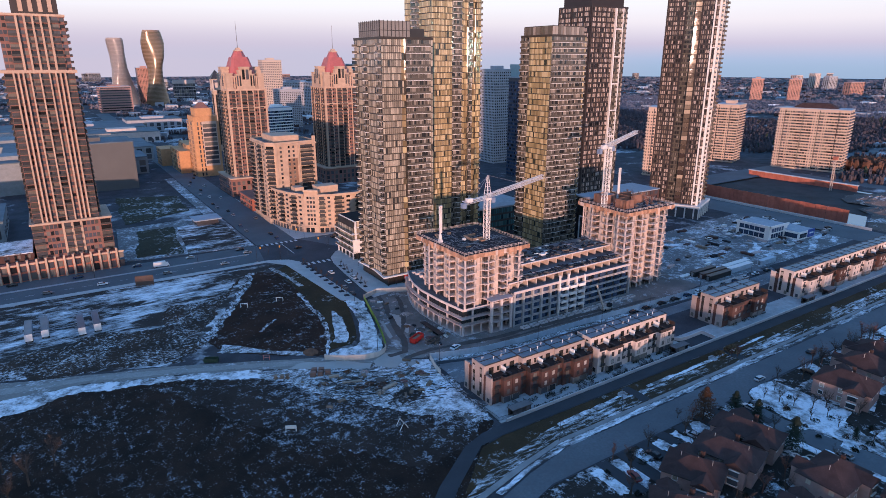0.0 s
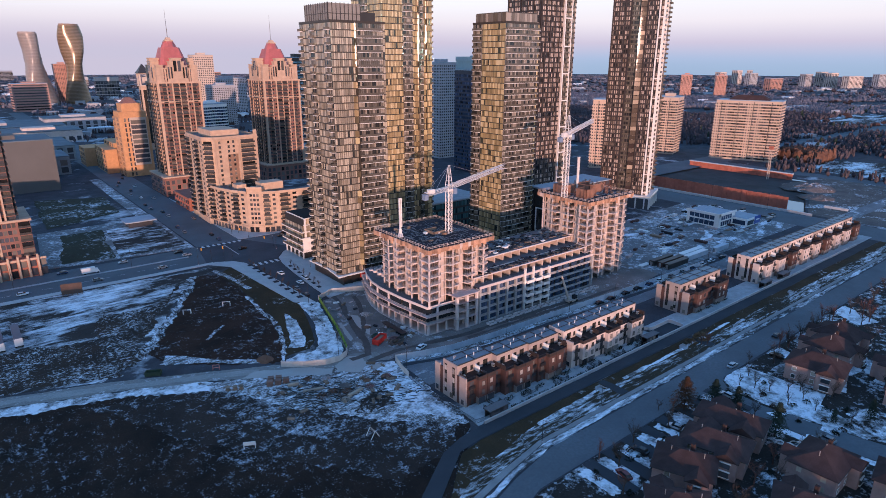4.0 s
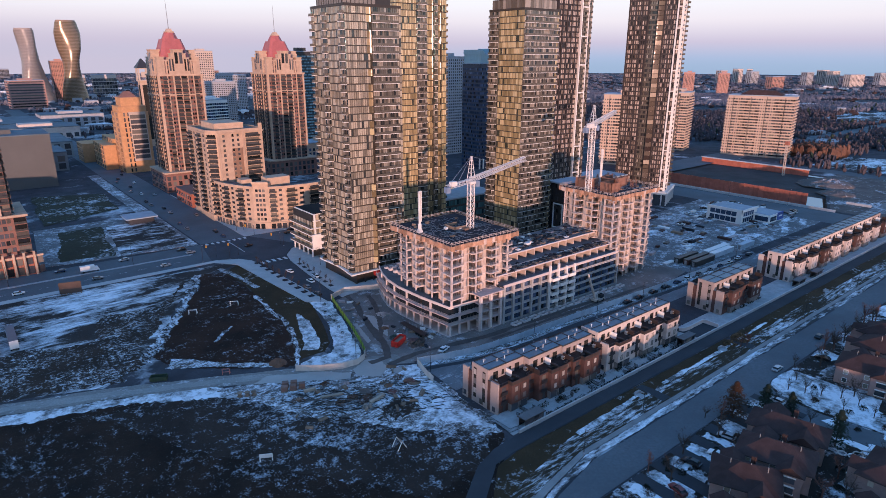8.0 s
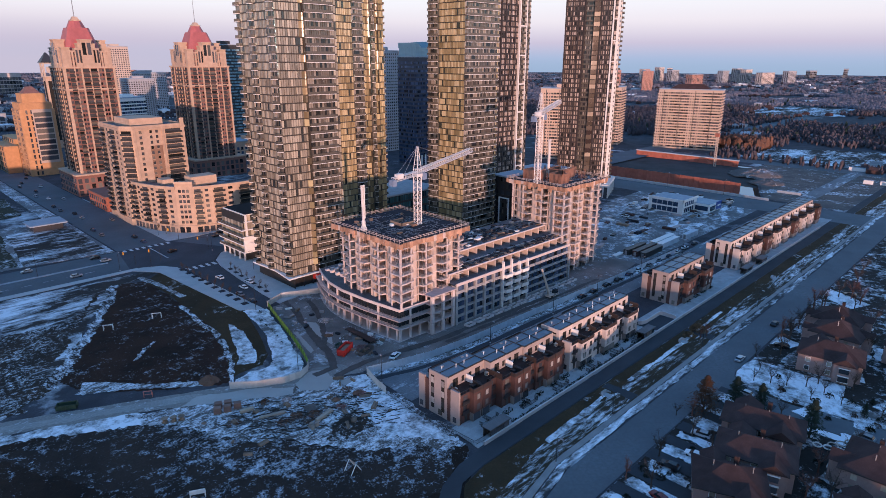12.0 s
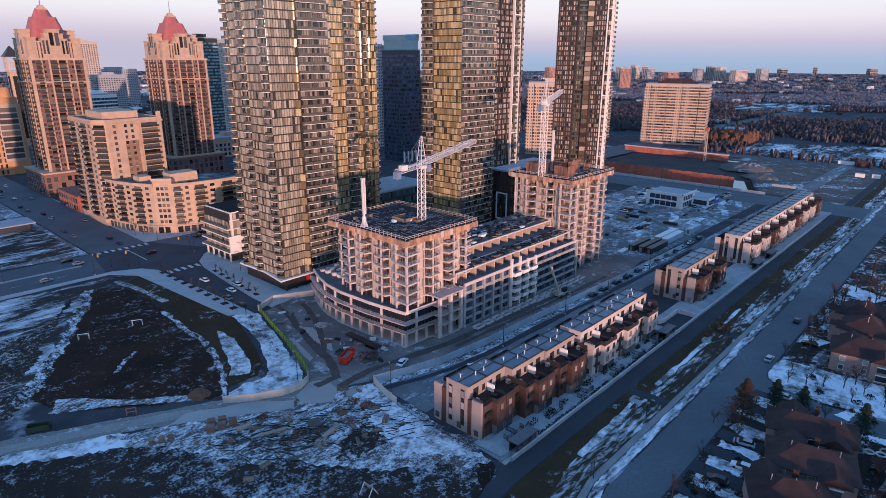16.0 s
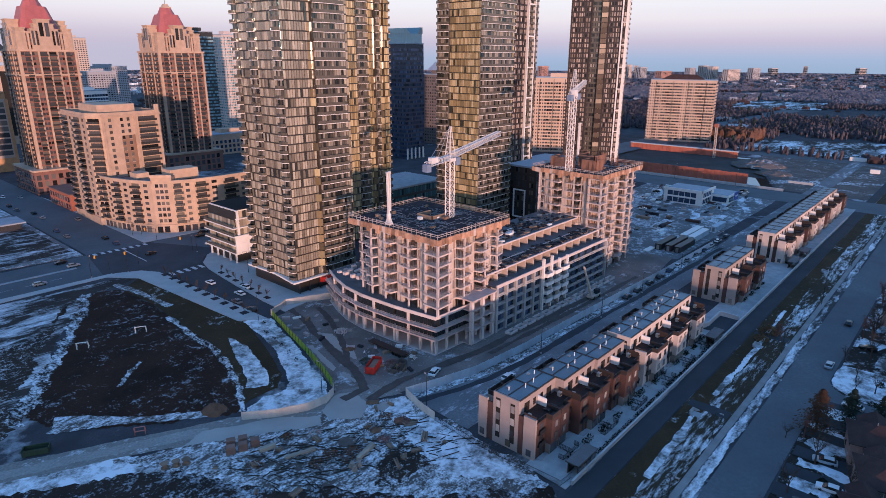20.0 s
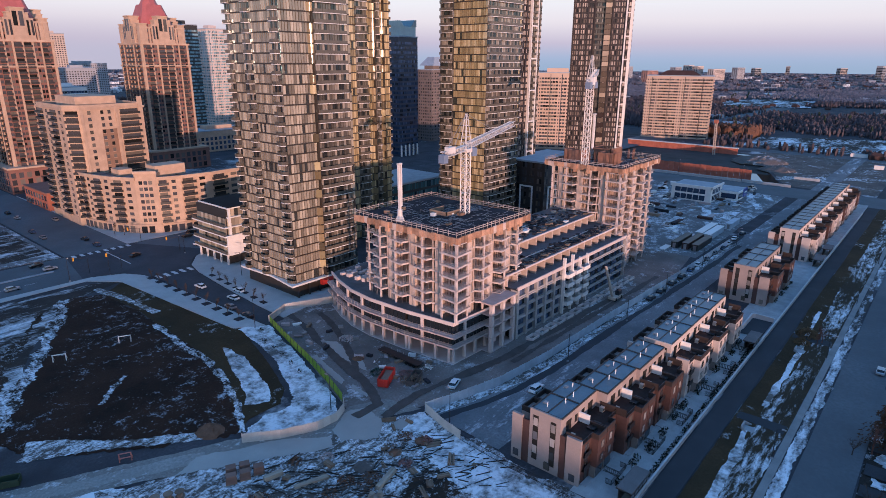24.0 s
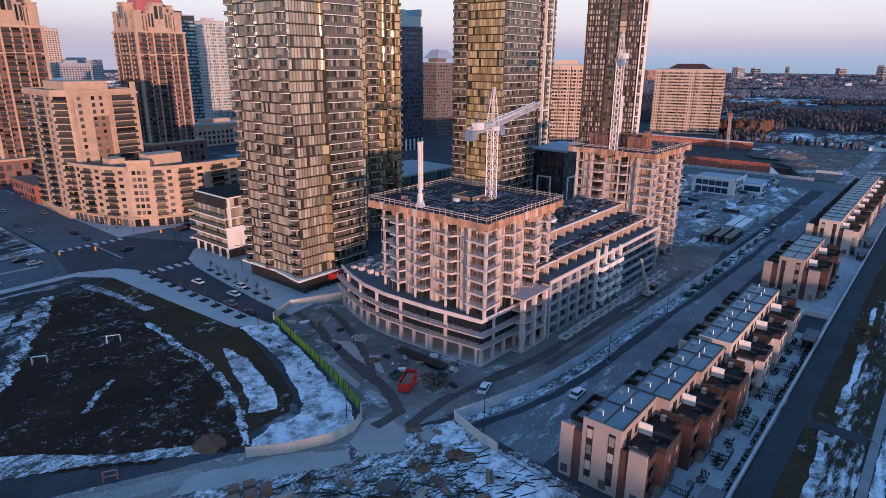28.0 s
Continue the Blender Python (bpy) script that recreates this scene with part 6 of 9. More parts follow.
def townhouse(w, style, flip, near=True):
    """One dwelling: the tall part spans y 0 to 6.6; lower wings before and behind it carry terraces."""
    bay_wall = (BRICK_BROWN, TH_PALE)[style]
    lab = ("brown brick", "beige panelled")[style] + " terraced house with a dark-railed roof terrace"
    r = root("townhouse", (0, 0, 0), lab, "terraced house", "terraced houses")
    X = (lambda a: w - a) if flip else (lambda a: a)

    def bx(m, a, y0, z0, b, y1, z1):
        return m.box(min(X(a), X(b)), y0, z0, max(X(a), X(b)), y1, z1)
    H = 12.1
    part("upper_wall", Mesh().box(0, 0, 0, w, 6.6, H), (TH_PANEL, TH_PALE)[style], r)
    part("parapet", Mesh().box(0, 0, H, w, 0.22, H + 0.3).box(0, 6.38, H, w, 6.6, H + 0.3).box(0, 0.22, H, 0.16, 6.38, H + 0.3).box(w - 0.16, 0.22, H, w, 6.38, H + 0.3).box(0.16, 3.2, H, w - 0.16, 3.4, H + 0.28), FRAME_DARK, r)
    for y0 in (0.22, 3.4):
        part("roof_panel", Mesh().box(0.16, y0, H, w - 0.16, y0 + 2.98, H + 0.12), ROOF_BLUE, r)
    # front wing: a projecting bay and a recessed entrance side
    part("front_wing", Mesh().box(0, -4.4, 0, w, 0, 8.6), bay_wall, r)
    part("bay", bx(Mesh(), 0.1, -5.9, 2.7, w * 0.5, -4.4, 8.6), bay_wall, r)
    part("bay_base", bx(Mesh(), 0.25, -5.6, 0, w * 0.5 - 0.15, -4.4, 2.7), plain("grey_base", (0.2, 0.18, 0.17)), r)
    m = bx(Mesh(), 0.1, -5.9, 8.6, w * 0.5, -5.72, 9.75)
    bx(m, 0.1, -5.72, 8.6, 0.28, -2.4, 9.75)
    bx(m, w * 0.5 - 0.18, -5.72, 8.6, w * 0.5, -4.4, 9.75)
    part("terrace_parapet", m, DARK_PARAPET, r, "dark brown terrace parapet")
    m = bx(Mesh(), w * 0.5, -4.4, 9.55, w, -4.32, 9.63)
    bx(m, w * 0.5, -4.4, 8.6, w, -4.32, 8.75)
    for k in range(7):
        a = w * 0.5 + 0.1 + k * (w * 0.5 - 0.2) / 6
        bx(m, a - 0.03, -4.4, 8.75, a + 0.03, -4.32, 9.55)
    part("terrace_rail", m, BLACK, r)
    part("party_screen", bx(Mesh(), w - 0.12, -4.2, 8.66, w - 0.02, -1.0, 10.2), DARK_PARAPET, r, "dark terrace privacy screen")
    part("terrace_deck", Mesh().box(0.05, -4.3, 8.6, w - 0.05, 0, 8.66), DECK_BROWN, r)
    if not flip:
        part("terrace_divider", Mesh().box(-0.13, -2.2, 8.6, 0.13, 0, 10.7).box(-0.13, -4.3, 8.6, 0.13, -2.2, 9.6), STUCCO_WHITE, r, "white stucco terrace divider")
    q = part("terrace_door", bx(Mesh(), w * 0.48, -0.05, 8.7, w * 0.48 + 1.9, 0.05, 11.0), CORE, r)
    part("frame", bx(Mesh(), w * 0.48 + 0.9, -0.09, 8.7, w * 0.48 + 1.0, -0.05, 11.0), FRAME_DARK, q)
    window_at(r, min(X(0.9), X(1.9)), max(X(0.9), X(1.9)), 0, 9.2, 1.6, False, CORE)
    for z in (3.5, 6.4):
        window_at(r, min(X(1.1), X(2.2)), max(X(1.1), X(2.2)), -5.9, z, 1.5, near)
        window_at(r, min(X(w * 0.62), X(w * 0.62 + 1.5)), max(X(w * 0.62), X(w * 0.62 + 1.5)), -4.4, z - 0.4, 2.2, False, GLASS_DARK)
        part("balcony_rail", bx(Mesh(), w * 0.58, -4.95, z - 0.5, w - 0.5, -4.88, z + 0.45), BLACK, r)
        near and part("balcony_slab", bx(Mesh(), w * 0.58, -4.95, z - 0.65, w - 0.5, -4.4, z - 0.5), FRAME_DARK, r)
    near and part("front_door", bx(Mesh(), w * 0.62, -4.48, 0.3, w * 0.62 + 1.0, -4.4, 2.4), FRAME_DARK, r)
    near and part("patio_glazing", bx(Mesh(), 0.6, -5.66, 0.3, w * 0.44, -5.58, 2.4), GLASS_DARK, r)
    # rear wing over the garages
    part("rear_wing", bx(Mesh(), 0.1, 6.6, 0, w * 0.62, 10.4, 8.9), TH_PANEL, r)
    part("rear_parapet", bx(bx(bx(Mesh(), 0.1, 10.2, 8.9, w * 0.62, 10.4, 10.0), 0.1, 6.6, 8.9, 0.3, 10.2, 10.0), w * 0.62 - 0.2, 6.6, 8.9, w * 0.62, 10.2, 10.0), DARK_PARAPET, r)
    near and part("rear_balcony", bx(Mesh(), w * 0.62, 6.6, 3.0, w - 0.1, 8.8, 4.2), FRAME_DARK, r)
    if not near:
        return r
    for a, y, h in ((w * 0.22, 2.4, 1.3), (w * 0.70, 4.4, 1.1)):
        part("vent_pipe", Mesh().tube((X(a), y, H), (X(a), y, H + h), 0.11, sides=6), STUCCO_WHITE, r)
    part("roof_hatch", bx(Mesh(), w * 0.5, 5.0, H + 0.1, w * 0.5 + 0.8, 5.7, H + 0.45), STEEL, r)
    q = part("condenser", bx(Mesh(), w * 0.80, -2.2, 8.66, w * 0.80 + 0.9, -1.4, 9.6), STUCCO, r)
    part("grille", bx(Mesh(), w * 0.80 + 0.1, -2.23, 8.85, w * 0.80 + 0.8, -2.2, 9.4), BLACK, q)
    for y0, y1 in ((-3.9, -3.2), (-3.1, -2.4)):
        part("planter", bx(Mesh(), 0.4, y0, 8.66, 1.6, y1, 9.1), BROWN_BLACK, r)
    part("porch_step", bx(Mesh(), w * 0.58, -5.6, 0, w - 0.4, -4.4, 0.32), KERB, r)
    m = Mesh()
    for a, y0, b, y1 in ((0.1, -9.0, 0.16, -6.0), (0.1, -9.0, w * 0.45, -8.94), (w * 0.45, -9.0, w * 0.45 + 0.06, -7.8)):
        for z in (0.25, 1.25):
            bx(m, a, y0, z, b, y1, z + 0.06)
        n = 8
        for k in range(n + 1):
            u = k / n
            bx(m, a + (b - a) * u - 0.02, y0 + (y1 - y0) * u - 0.02, 0.16, a + (b - a) * u + 0.03, y0 + (y1 - y0) * u + 0.03, 1.3)
    tagged(part("patio_rail", m, BLACK, r), kind="stuff")
    for k in range(2):
        part("garage_door", bx(Mesh(), 0.4 + 3.3 * k, 10.38 if k == 0 else 6.58, 0.1, 3.1 + 3.3 * k, 10.46 if k == 0 else 6.66, 2.5), BROWN_BLACK, r)
    for z in (4.0, 6.6):
        part("rear_window", bx(Mesh(), 1.0, 10.38, z, 3.2, 10.45, z + 1.5), GLASS_DARK, r)
    return r


def end_wall(x, yu, label, wall=TH_PANEL):
    """The gable of a terrace: tall dark windows in a panelled wall, brick recesses beside it."""
    o = (x, yu, 0)
    r = root("gable_wall", o, label, "end wall", "gable walls")
    part("tall_panel", Mesh(o).box(x - 0.35, yu - 0.02, 0, x, yu + 6.62, 12.42), wall, r)
    part("front_panel", Mesh(o).box(x - 0.55, yu - 4.45, 0, x, yu - 1.5, 9.8), wall, r)
    part("brick_recess", Mesh(o).box(x - 0.28, yu - 1.5, 0, x, yu - 0.02, 9.2), BRICK_BROWN, r)
    part("rear_panel", Mesh(o).box(x - 0.5, yu + 8.2, 0, x + 0.1, yu + 10.5, 10.05), wall, r)
    part("brick_recess", Mesh(o).box(x - 0.28, yu + 6.62, 0, x + 0.1, yu + 8.2, 9.4), BRICK_BROWN, r)
    for y in (yu + 0.9, yu + 4.7):
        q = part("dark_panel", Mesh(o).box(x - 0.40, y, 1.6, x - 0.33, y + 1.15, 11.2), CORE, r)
        for z in (3.0, 6.0, 9.0):
            part("pane", Mesh(o).box(x - 0.44, y + 0.1, z, x - 0.40, y + 1.05, z + 1.7), GLASS_TH, q)
    for y, z in ((yu + 1.8, 0.6), (yu + 8.8, 0.7), (yu - 3.6, 0.7)):
        part("window", Mesh(o).box(x - 0.62, y, z, x - 0.3, y + 1.2, z + 1.5), GLASS_DARK, r)
    return r


houses = {}


def terrace(x0, count, w, yu, styles, near):
    """Pairs of mirrored dwellings; each pair's front may step."""
    for i in range(count):
        key = (w, styles[(i // 2) % len(styles)], i % 2 == 0, near)
        m = Matrix.Translation((x0 + i * w, yu[min(i // 2, len(yu) - 1)], 0))
        if key not in houses:
            houses[key] = townhouse(*key)
            houses[key].matrix_basis = m
        else:
            copy_thing(houses[key], m)


terrace(107.8, 6, 7.0, (141.7, 139.4, 138.6), (0,), True)
terrace(152.2, 6, 6.9, (137.9,), (1,), True)
terrace(225.2, 4, 8.1, (137.9,), (0,), False)
terrace(285.5, 18, 7.0, (137.4,), (1, 1, 0), False)
end_wall(107.75, 141.7, "beige gable wall with tall dark windows")
end_wall(152.15, 137.9, "beige gable wall rising over the lower terrace", TH_PALE)
end_wall(225.15, 137.9, "beige and brick gable wall with tall windows")
end_wall(285.45, 137.4, "pale gable wall with tall dark windows", TH_PALE)

# ---- walls and fences of the terraces ----
rw = root("retaining_wall", (200, 127.4, 0), "long low concrete retaining wall with a pale coping", "retaining wall")
for i in range(36):
    x = 106 + 8 * i
    part("wall_segment", Mesh((200, 127.4, 0)).box(x, 127.3, 0, x + 7.96, 127.65, 1.0), KERB, rw)
    part("coping", Mesh((200, 127.4, 0)).box(x, 127.28, 1.0, x + 7.98, 127.67, 1.1), COPING, rw)
ramp = [(196.4, 140.5), (197.6, 136.6), (199.4, 134.6), (202.0, 134.0), (212.4, 134.2), (213.0, 133.4), (212.6, 128.2)]
o = (204, 134, 0)
rwall = root("ramp_wall", o, "curved pale concrete wall round the garage ramp", "retaining wall")
for a, b in zip(ramp[:-1], ramp[1:]):
    part("wall_segment", Mesh(o).on((a, b), 0, length((a, b)), -0.3, 0, 0, 1.5), CONC_LIGHT, rwall)
    part("coping", Mesh(o).on((a, b), -0.05, length((a, b)) + 0.05, -0.36, 0.06, 1.5, 1.62), COPING, rwall)
sheet("ramp_floor", [(198.5, 128.3), (212.4, 128.3), (212.2, 133.9), (202, 133.8), (199.4, 134.3), (197.8, 136.4)], 0.30, ASPHALT_NEW, "dark garage ramp between the terraces", "pavement")


def fence_line(name, line, h, w, mat, label, thick=0.08, cap=None):
    o = (line[0][0], line[0][1], 0)
    r = root(name, o, label, "fence")
    for a, b in zip(line[:-1], line[1:]):
        l = length((a, b))
        n = max(1, int(round(l / w)))
        for i in range(n):
            part("panel", Mesh(o).on((a, b), i * l / n + 0.02, (i + 1) * l / n - 0.02, -thick, 0, 0.05, h + 0.05 * (i % 2)), mat, r)
            part("post", Mesh(o).on((a, b), i * l / n - 0.05, i * l / n + 0.07, -thick - 0.1, -thick, 0, h + 0.15), cap or mat, r)
    return r


hoard_line = [(108.2, 174.0), (116.6, 171.2), (128.6, 168.0), (147.6, 166.3), (183, 165.4), (235, 163.2), (292, 162.0)]
sheet("snow_bank", strip([(x, y + 0.3) for x, y in hoard_line], 2.2), 0.16, SNOWY_BITS, "line of dirty snow along the hoarding's foot", amp=0.5, pitch=1.6, seed=61)
sheet("wet_asphalt", strip([(x, y - 2.6) for x, y in hoard_line], 2.0), 0.14, ASPHALT_NEW, "dark wet strip of asphalt beside the hoarding", "road", amp=0.5, pitch=3.0, seed=62)
fence_line("site_hoarding", [(107.8, 175.6), (116.4, 172.8), (128.6, 169.6), (147.6, 167.9), (183, 167.0), (235, 164.8), (292, 163.6)], 2.4, 2.44, HOARD, "long grey plywood site hoarding")
fence_line("site_hoarding", [(107.8, 175.6), (105.6, 168.5), (104.6, 163.0)], 2.2, 2.44, FENCE_PALE, "pale board hoarding beside the terraces")
fence_line("board_fence", [(74.5, 196.4), (80.5, 191.6), (87.4, 188.2), (92.5, 187.8), (96.2, 189.6), (98.4, 192.6)], 2.2, 1.8, FENCE_PALE, "curved fence of pale boards by the track", cap=CONC_LIGHT)
fence_line("green_fence", [(98.4, 192.6), (101.5, 201), (105.5, 214), (109.5, 229), (113.5, 243)], 2.2, 2.6, FENCE_GREEN, "curved site fence covered in green mesh", cap=BLACK)
fence_line("site_hoarding", [(113.5, 243.5), (122, 247.5), (137.5, 240.5)], 2.3, 2.44, FENCE_PALE, "pale hoarding across the end of the street")
rr = root("metal_fence", (104, 150, 0), "black metal picket fence round the terrace end", "fence")
for (a, b) in (((104.6, 163.0), (103.6, 150)), ((103.6, 150), (104.2, 129)), ((104.2, 129), (108, 128.7))):
    n = int(length((a, b)) / 2.5)
    for i in range(n):
        l = length((a, b)) / n
        m = Mesh((104, 150, 0)).on((a, b), i * l, (i + 1) * l, 0, 0.05, 1.35, 1.42).on((a, b), i * l, (i + 1) * l, 0, 0.05, 0.15, 0.22)
        part("panel", m, BLACK, rr)
        m = Mesh((104, 150, 0))
        for q in range(12):
            m.on((a, b), i * l + q * l / 12, i * l + q * l / 12 + 0.035, 0, 0.035, 0.05, 1.45)
        tagged(part("pickets", m, BLACK, rr), kind="stuff")

# ---- vehicles ----
def car(paint, label, name="parked_car", tall=1.45, l=4.6, w=1.8):
    r = root(name, (0, 0, 0), label, "car", "cars")
    prof = [(-l / 2, 0.35), (l / 2, 0.35), (l / 2, 0.75), (l * 0.28, 0.92), (-l * 0.42, 0.98), (-l / 2, 0.85)]
    m = Mesh()
    n = len(m.v)
    m.v += [(x, -w / 2, z) for x, z in prof] + [(x, w / 2, z) for x, z in prof]
    k = len(prof)
    m.f += [tuple(range(k)), tuple(reversed(range(k, 2 * k)))] + [(i, k + i, k + (i + 1) % k, (i + 1) % k) for i in range(k)]
    part("body", m, paint, r)
    m = Mesh().hexa([(-l * 0.44, -w * 0.46, 0.93), (l * 0.26, -w * 0.46, 0.90), (l * 0.26, w * 0.46, 0.90), (-l * 0.44, w * 0.46, 0.93), (-l * 0.34, -w * 0.38, tall), (l * 0.06, -w * 0.38, tall), (l * 0.06, w * 0.38, tall), (-l * 0.34, w * 0.38, tall)])
    part("cabin_glass", m, CAR_GLASS, r)
    part("roof", Mesh().box(-l * 0.34, -w * 0.39, tall, l * 0.06, w * 0.39, tall + 0.05), paint, r)
    for sx in (-0.31, 0.31):
        for sy in (-1, 1):
            part("wheel", Mesh().tube((sx * l, sy * w * 0.5, 0.32), (sx * l, sy * w * 0.40, 0.32), 0.32, sides=10), TYRE, r)
    return r


PAINTS = [plain("white_car_paint", (0.75, 0.75, 0.75), 0.3, vary=0.04), plain("black_car_paint", (0.02, 0.02, 0.022), 0.25, vary=0.1), plain("grey_car_paint", (0.18, 0.19, 0.20), 0.3, 0.3, vary=0.05), plain("silver_car_paint", (0.42, 0.43, 0.45), 0.3, 0.4, vary=0.05), plain("dark_blue_car_paint", (0.03, 0.05, 0.10), 0.25, vary=0.1), plain("dark_red_car_paint", (0.16, 0.02, 0.02), 0.3, vary=0.1)]
TONES = ["white", "black", "grey", "silver", "dark blue", "dark red"]
proto = [None] * 6


def park(k, x, y, heading, z=0.15, note="parked on the asphalt"):
    m = pose(x, y, z, 0, 0, heading)
    if proto[k] is None:
        proto[k] = car(PAINTS[k], TONES[k] + " saloon car " + note)
        proto[k].matrix_basis = m
        return proto[k]
    c = copy_thing(proto[k], m)
    return tagged(c, TONES[k] + " saloon car " + note)


for k, x, y, h in ((0, 132.0, 161.6, 2), (0, 115.0, 286, 92), (0, 121.5, 272.5, 92), (0, 116.5, 268, 92), (1, 111.6, 252, 90), (2, 111.8, 262, 90), (1, 148, 353.5, 4), (0, 141, 334, 0), (1, 116, 338, 20), (3, 88, 345, 0)):
    park(k, x, y, h)
rc = random.Random(11)
for i in range(26):
    east = i % 2
    x = -110 + 14.0 * i + rc.uniform(-4, 4)
    if 90 < x < 132:
        continue
    park(rc.choice((0, 0, 1, 1, 2, 3, 4)), x, (331 if east else 349) - 0.02 * min(0, x) * 0 + rc.choice((0, 3.6)), 0 if east else 180, note="driving along the avenue")
for i in range(18):
    park(rc.choice((0, 1, 1, 2, 3, 4)), rc.choice((101, 105, 112, 116)), 366 + 15 * i + rc.uniform(-4, 4), 90, 0.16, "on the north street")
for i in range(12):
    park(rc.choice((0, 1, 2, 4)), 206 + 9.5 * i + rc.uniform(-1, 1), 164.0 + rc.uniform(-0.2, 0.2) - 0.02 * i, 0, note="parked beside the hoarding")
for x, y, h, k in ((216, 93.5, 90, 1), (196.5, 99.7, 0, 3), (233, 101, 0, 1), (147.5, 91.5, 100, 3), (138, 89, 95, 0), (175, 62, 85, 2), (130, 91.4, 95, 1), (118, 88, 75, 5), (176, 91, 85, 3), (240, 88, 90, 2), (262, 90, 90, 0), (285, 89, 90, 1)):
    park(k, x, y, h, note="by the houses")
for i in range(14):
    park(rc.choice((0, 1, 2, 3)), 330 + rc.uniform(0, 100), 205 + rc.uniform(-18, 30), rc.choice((0, 90)), 0.06, "in the storage yard")
park(0, 121.0, 178.0, 20, 0.07, "pickup in the yard")

for x, y in ((-18.0, 272), (-12.4, 273.5), (0.2, 268), (5.8, 269)):
    o = (x, y, 0)
    r = root("semi_trailer", o, "parked box trailer with a white rear and dark roof", "trailer", "parked trailers")
    part("box", Mesh(o).box(x - 1.3, y, 1.15, x + 1.3, y + 16, 3.95), plain("trailer_side", (0.30, 0.32, 0.35), 0.5), r)
    part("rear_panel", Mesh(o).box(x - 1.32, y - 0.06, 1.1, x + 1.32, y, 4.0), STUCCO_WHITE, r)
    part("roof", Mesh(o).box(x - 1.3, y, 3.95, x + 1.3, y + 16, 4.02), plain("trailer_roof", (0.12, 0.13, 0.15), 0.4), r)
    part("chassis", Mesh(o).box(x - 0.6, y + 0.5, 0.8, x + 0.6, y + 15.6, 1.15), BLACK, r)
    for dy in (1.4, 2.7):
        for sx in (-1.05, 1.05):
            part("wheel", Mesh(o).tube((x + sx - 0.25, y + dy, 0.5), (x + sx + 0.25, y + dy, 0.5), 0.5, sides=12), TYRE, r)
    part("landing_leg", Mesh(o).box(x - 0.7, y + 12, 0, x - 0.5, y + 12.2, 1.1).box(x + 0.5, y + 12, 0, x + 0.7, y + 12.2, 1.1), STEEL, r)
r = root("box_truck", (41.5, 344.5, 0.14), "white box van driving along the avenue", "truck")
o = (41.5, 344.5, 0.14)
part("box", Mesh(o).box(38, 343.4, 1.0, 44, 345.6, 3.4), STUCCO_WHITE, r)
part("cab", Mesh(o).hexa([(44, 343.5, 0.7), (46, 343.5, 0.7), (46, 345.5, 0.7), (44, 345.5, 0.7), (44, 343.6, 2.5), (45.2, 343.6, 2.5), (45.2, 345.4, 2.5), (44, 345.4, 2.5)]), STUCCO_WHITE, r)
for x in (39.2, 45):
    for y in (343.5, 345.3):
        part("wheel", Mesh(o).tube((x, y, 0.6), (x, y + 0.25, 0.6), 0.45, sides=10), TYRE, r)

# red skip and mobile crane in the yard
o = (112, 192, 0)
r = root("waste_skip", o, "red steel roll-off skip with open top", "skip")
m = Mesh(o)
sk = rect(109.4, 189.2, 116.0, 191.8, 28, (109.4, 189.2))
for f in sides(sk):
    m.on(f, 0, length(f), -0.1, 0, 0.3, 2.3)
part("tub", m, RED_PAINT, r)
part("floor", Mesh(o).prism(grown(sk, -0.1), 0.2, 0.4), RED_PAINT, r)
for f in sides(sk):
    for q in range(int(length(f) / 1.2)):
        part("rib", Mesh(o).on(f, q * 1.2 + 0.3, q * 1.2 + 0.45, 0, 0.12, 0.3, 2.3), RED_PAINT, r)
part("load", Mesh(o).prism(ragged(grown(sk, -0.25), 0.1, 1), 0.4, 1.5), WOOD, r, "broken timber load")
o = (200, 173, 0)
r = root("telehandler", o, "pale mobile boom lift working beside the wing", "mobile crane")
part("chassis", Mesh(o).box(196.5, 171.8, 0.6, 202, 174.4, 1.5), STUCCO, r)
part("cab", Mesh(o).box(199.6, 172.0, 1.5, 201.6, 173.4, 3.0), CAR_GLASS, r)
part("boom", Mesh(o).hexa([(197, 172.8, 1.6), (197.9, 172.8, 1.6), (197.9, 173.6, 1.6), (197, 173.6, 1.6), (193.6, 174.6, 12.6), (194.2, 174.6, 12.6), (194.2, 175.1, 12.6), (193.6, 175.1, 12.6)]), STUCCO, r)
for x in (197.3, 201.2):
    for y in (171.8, 174.1):
        part("wheel", Mesh(o).tube((x, y, 0.65), (x, y + 0.45, 0.65), 0.65, sides=12), TYRE, r)

# ---- piles, pallets and scrap on the ground ----
rp = random.Random(21)
for i in range(34):
    x, y = rp.uniform(60, 104), rp.uniform(150, 193)
    if y > 190 - (x - 60) * 0.2 or y < 205 - 0.62 * x - 8 or (y < 178 and x < 84 and rp.random() < 0.6):
        continue
    kind = rp.random()
    a = rp.uniform(0, 180)
    l, w, h = rp.uniform(1.0, 3.4), rp.uniform(0.5, 1.4), rp.uniform(0.2, 0.8)
    o = (x, y, 0.1)
    r = root("timber_stack", o, "stack of weathered boards lying in the snow", "timber stack", "timber stacks")
    for q in range(4):
        b = rect(x - l / 2, y - w / 2 + q * w / 4, x + l / 2, y - w / 2 + (q + 0.9) * w / 4, a + rp.uniform(-4, 4), (x, y))
        part("board", Mesh(o).prism(b, 0.08, 0.1 + h * rp.uniform(0.5, 1)), WOOD, r)
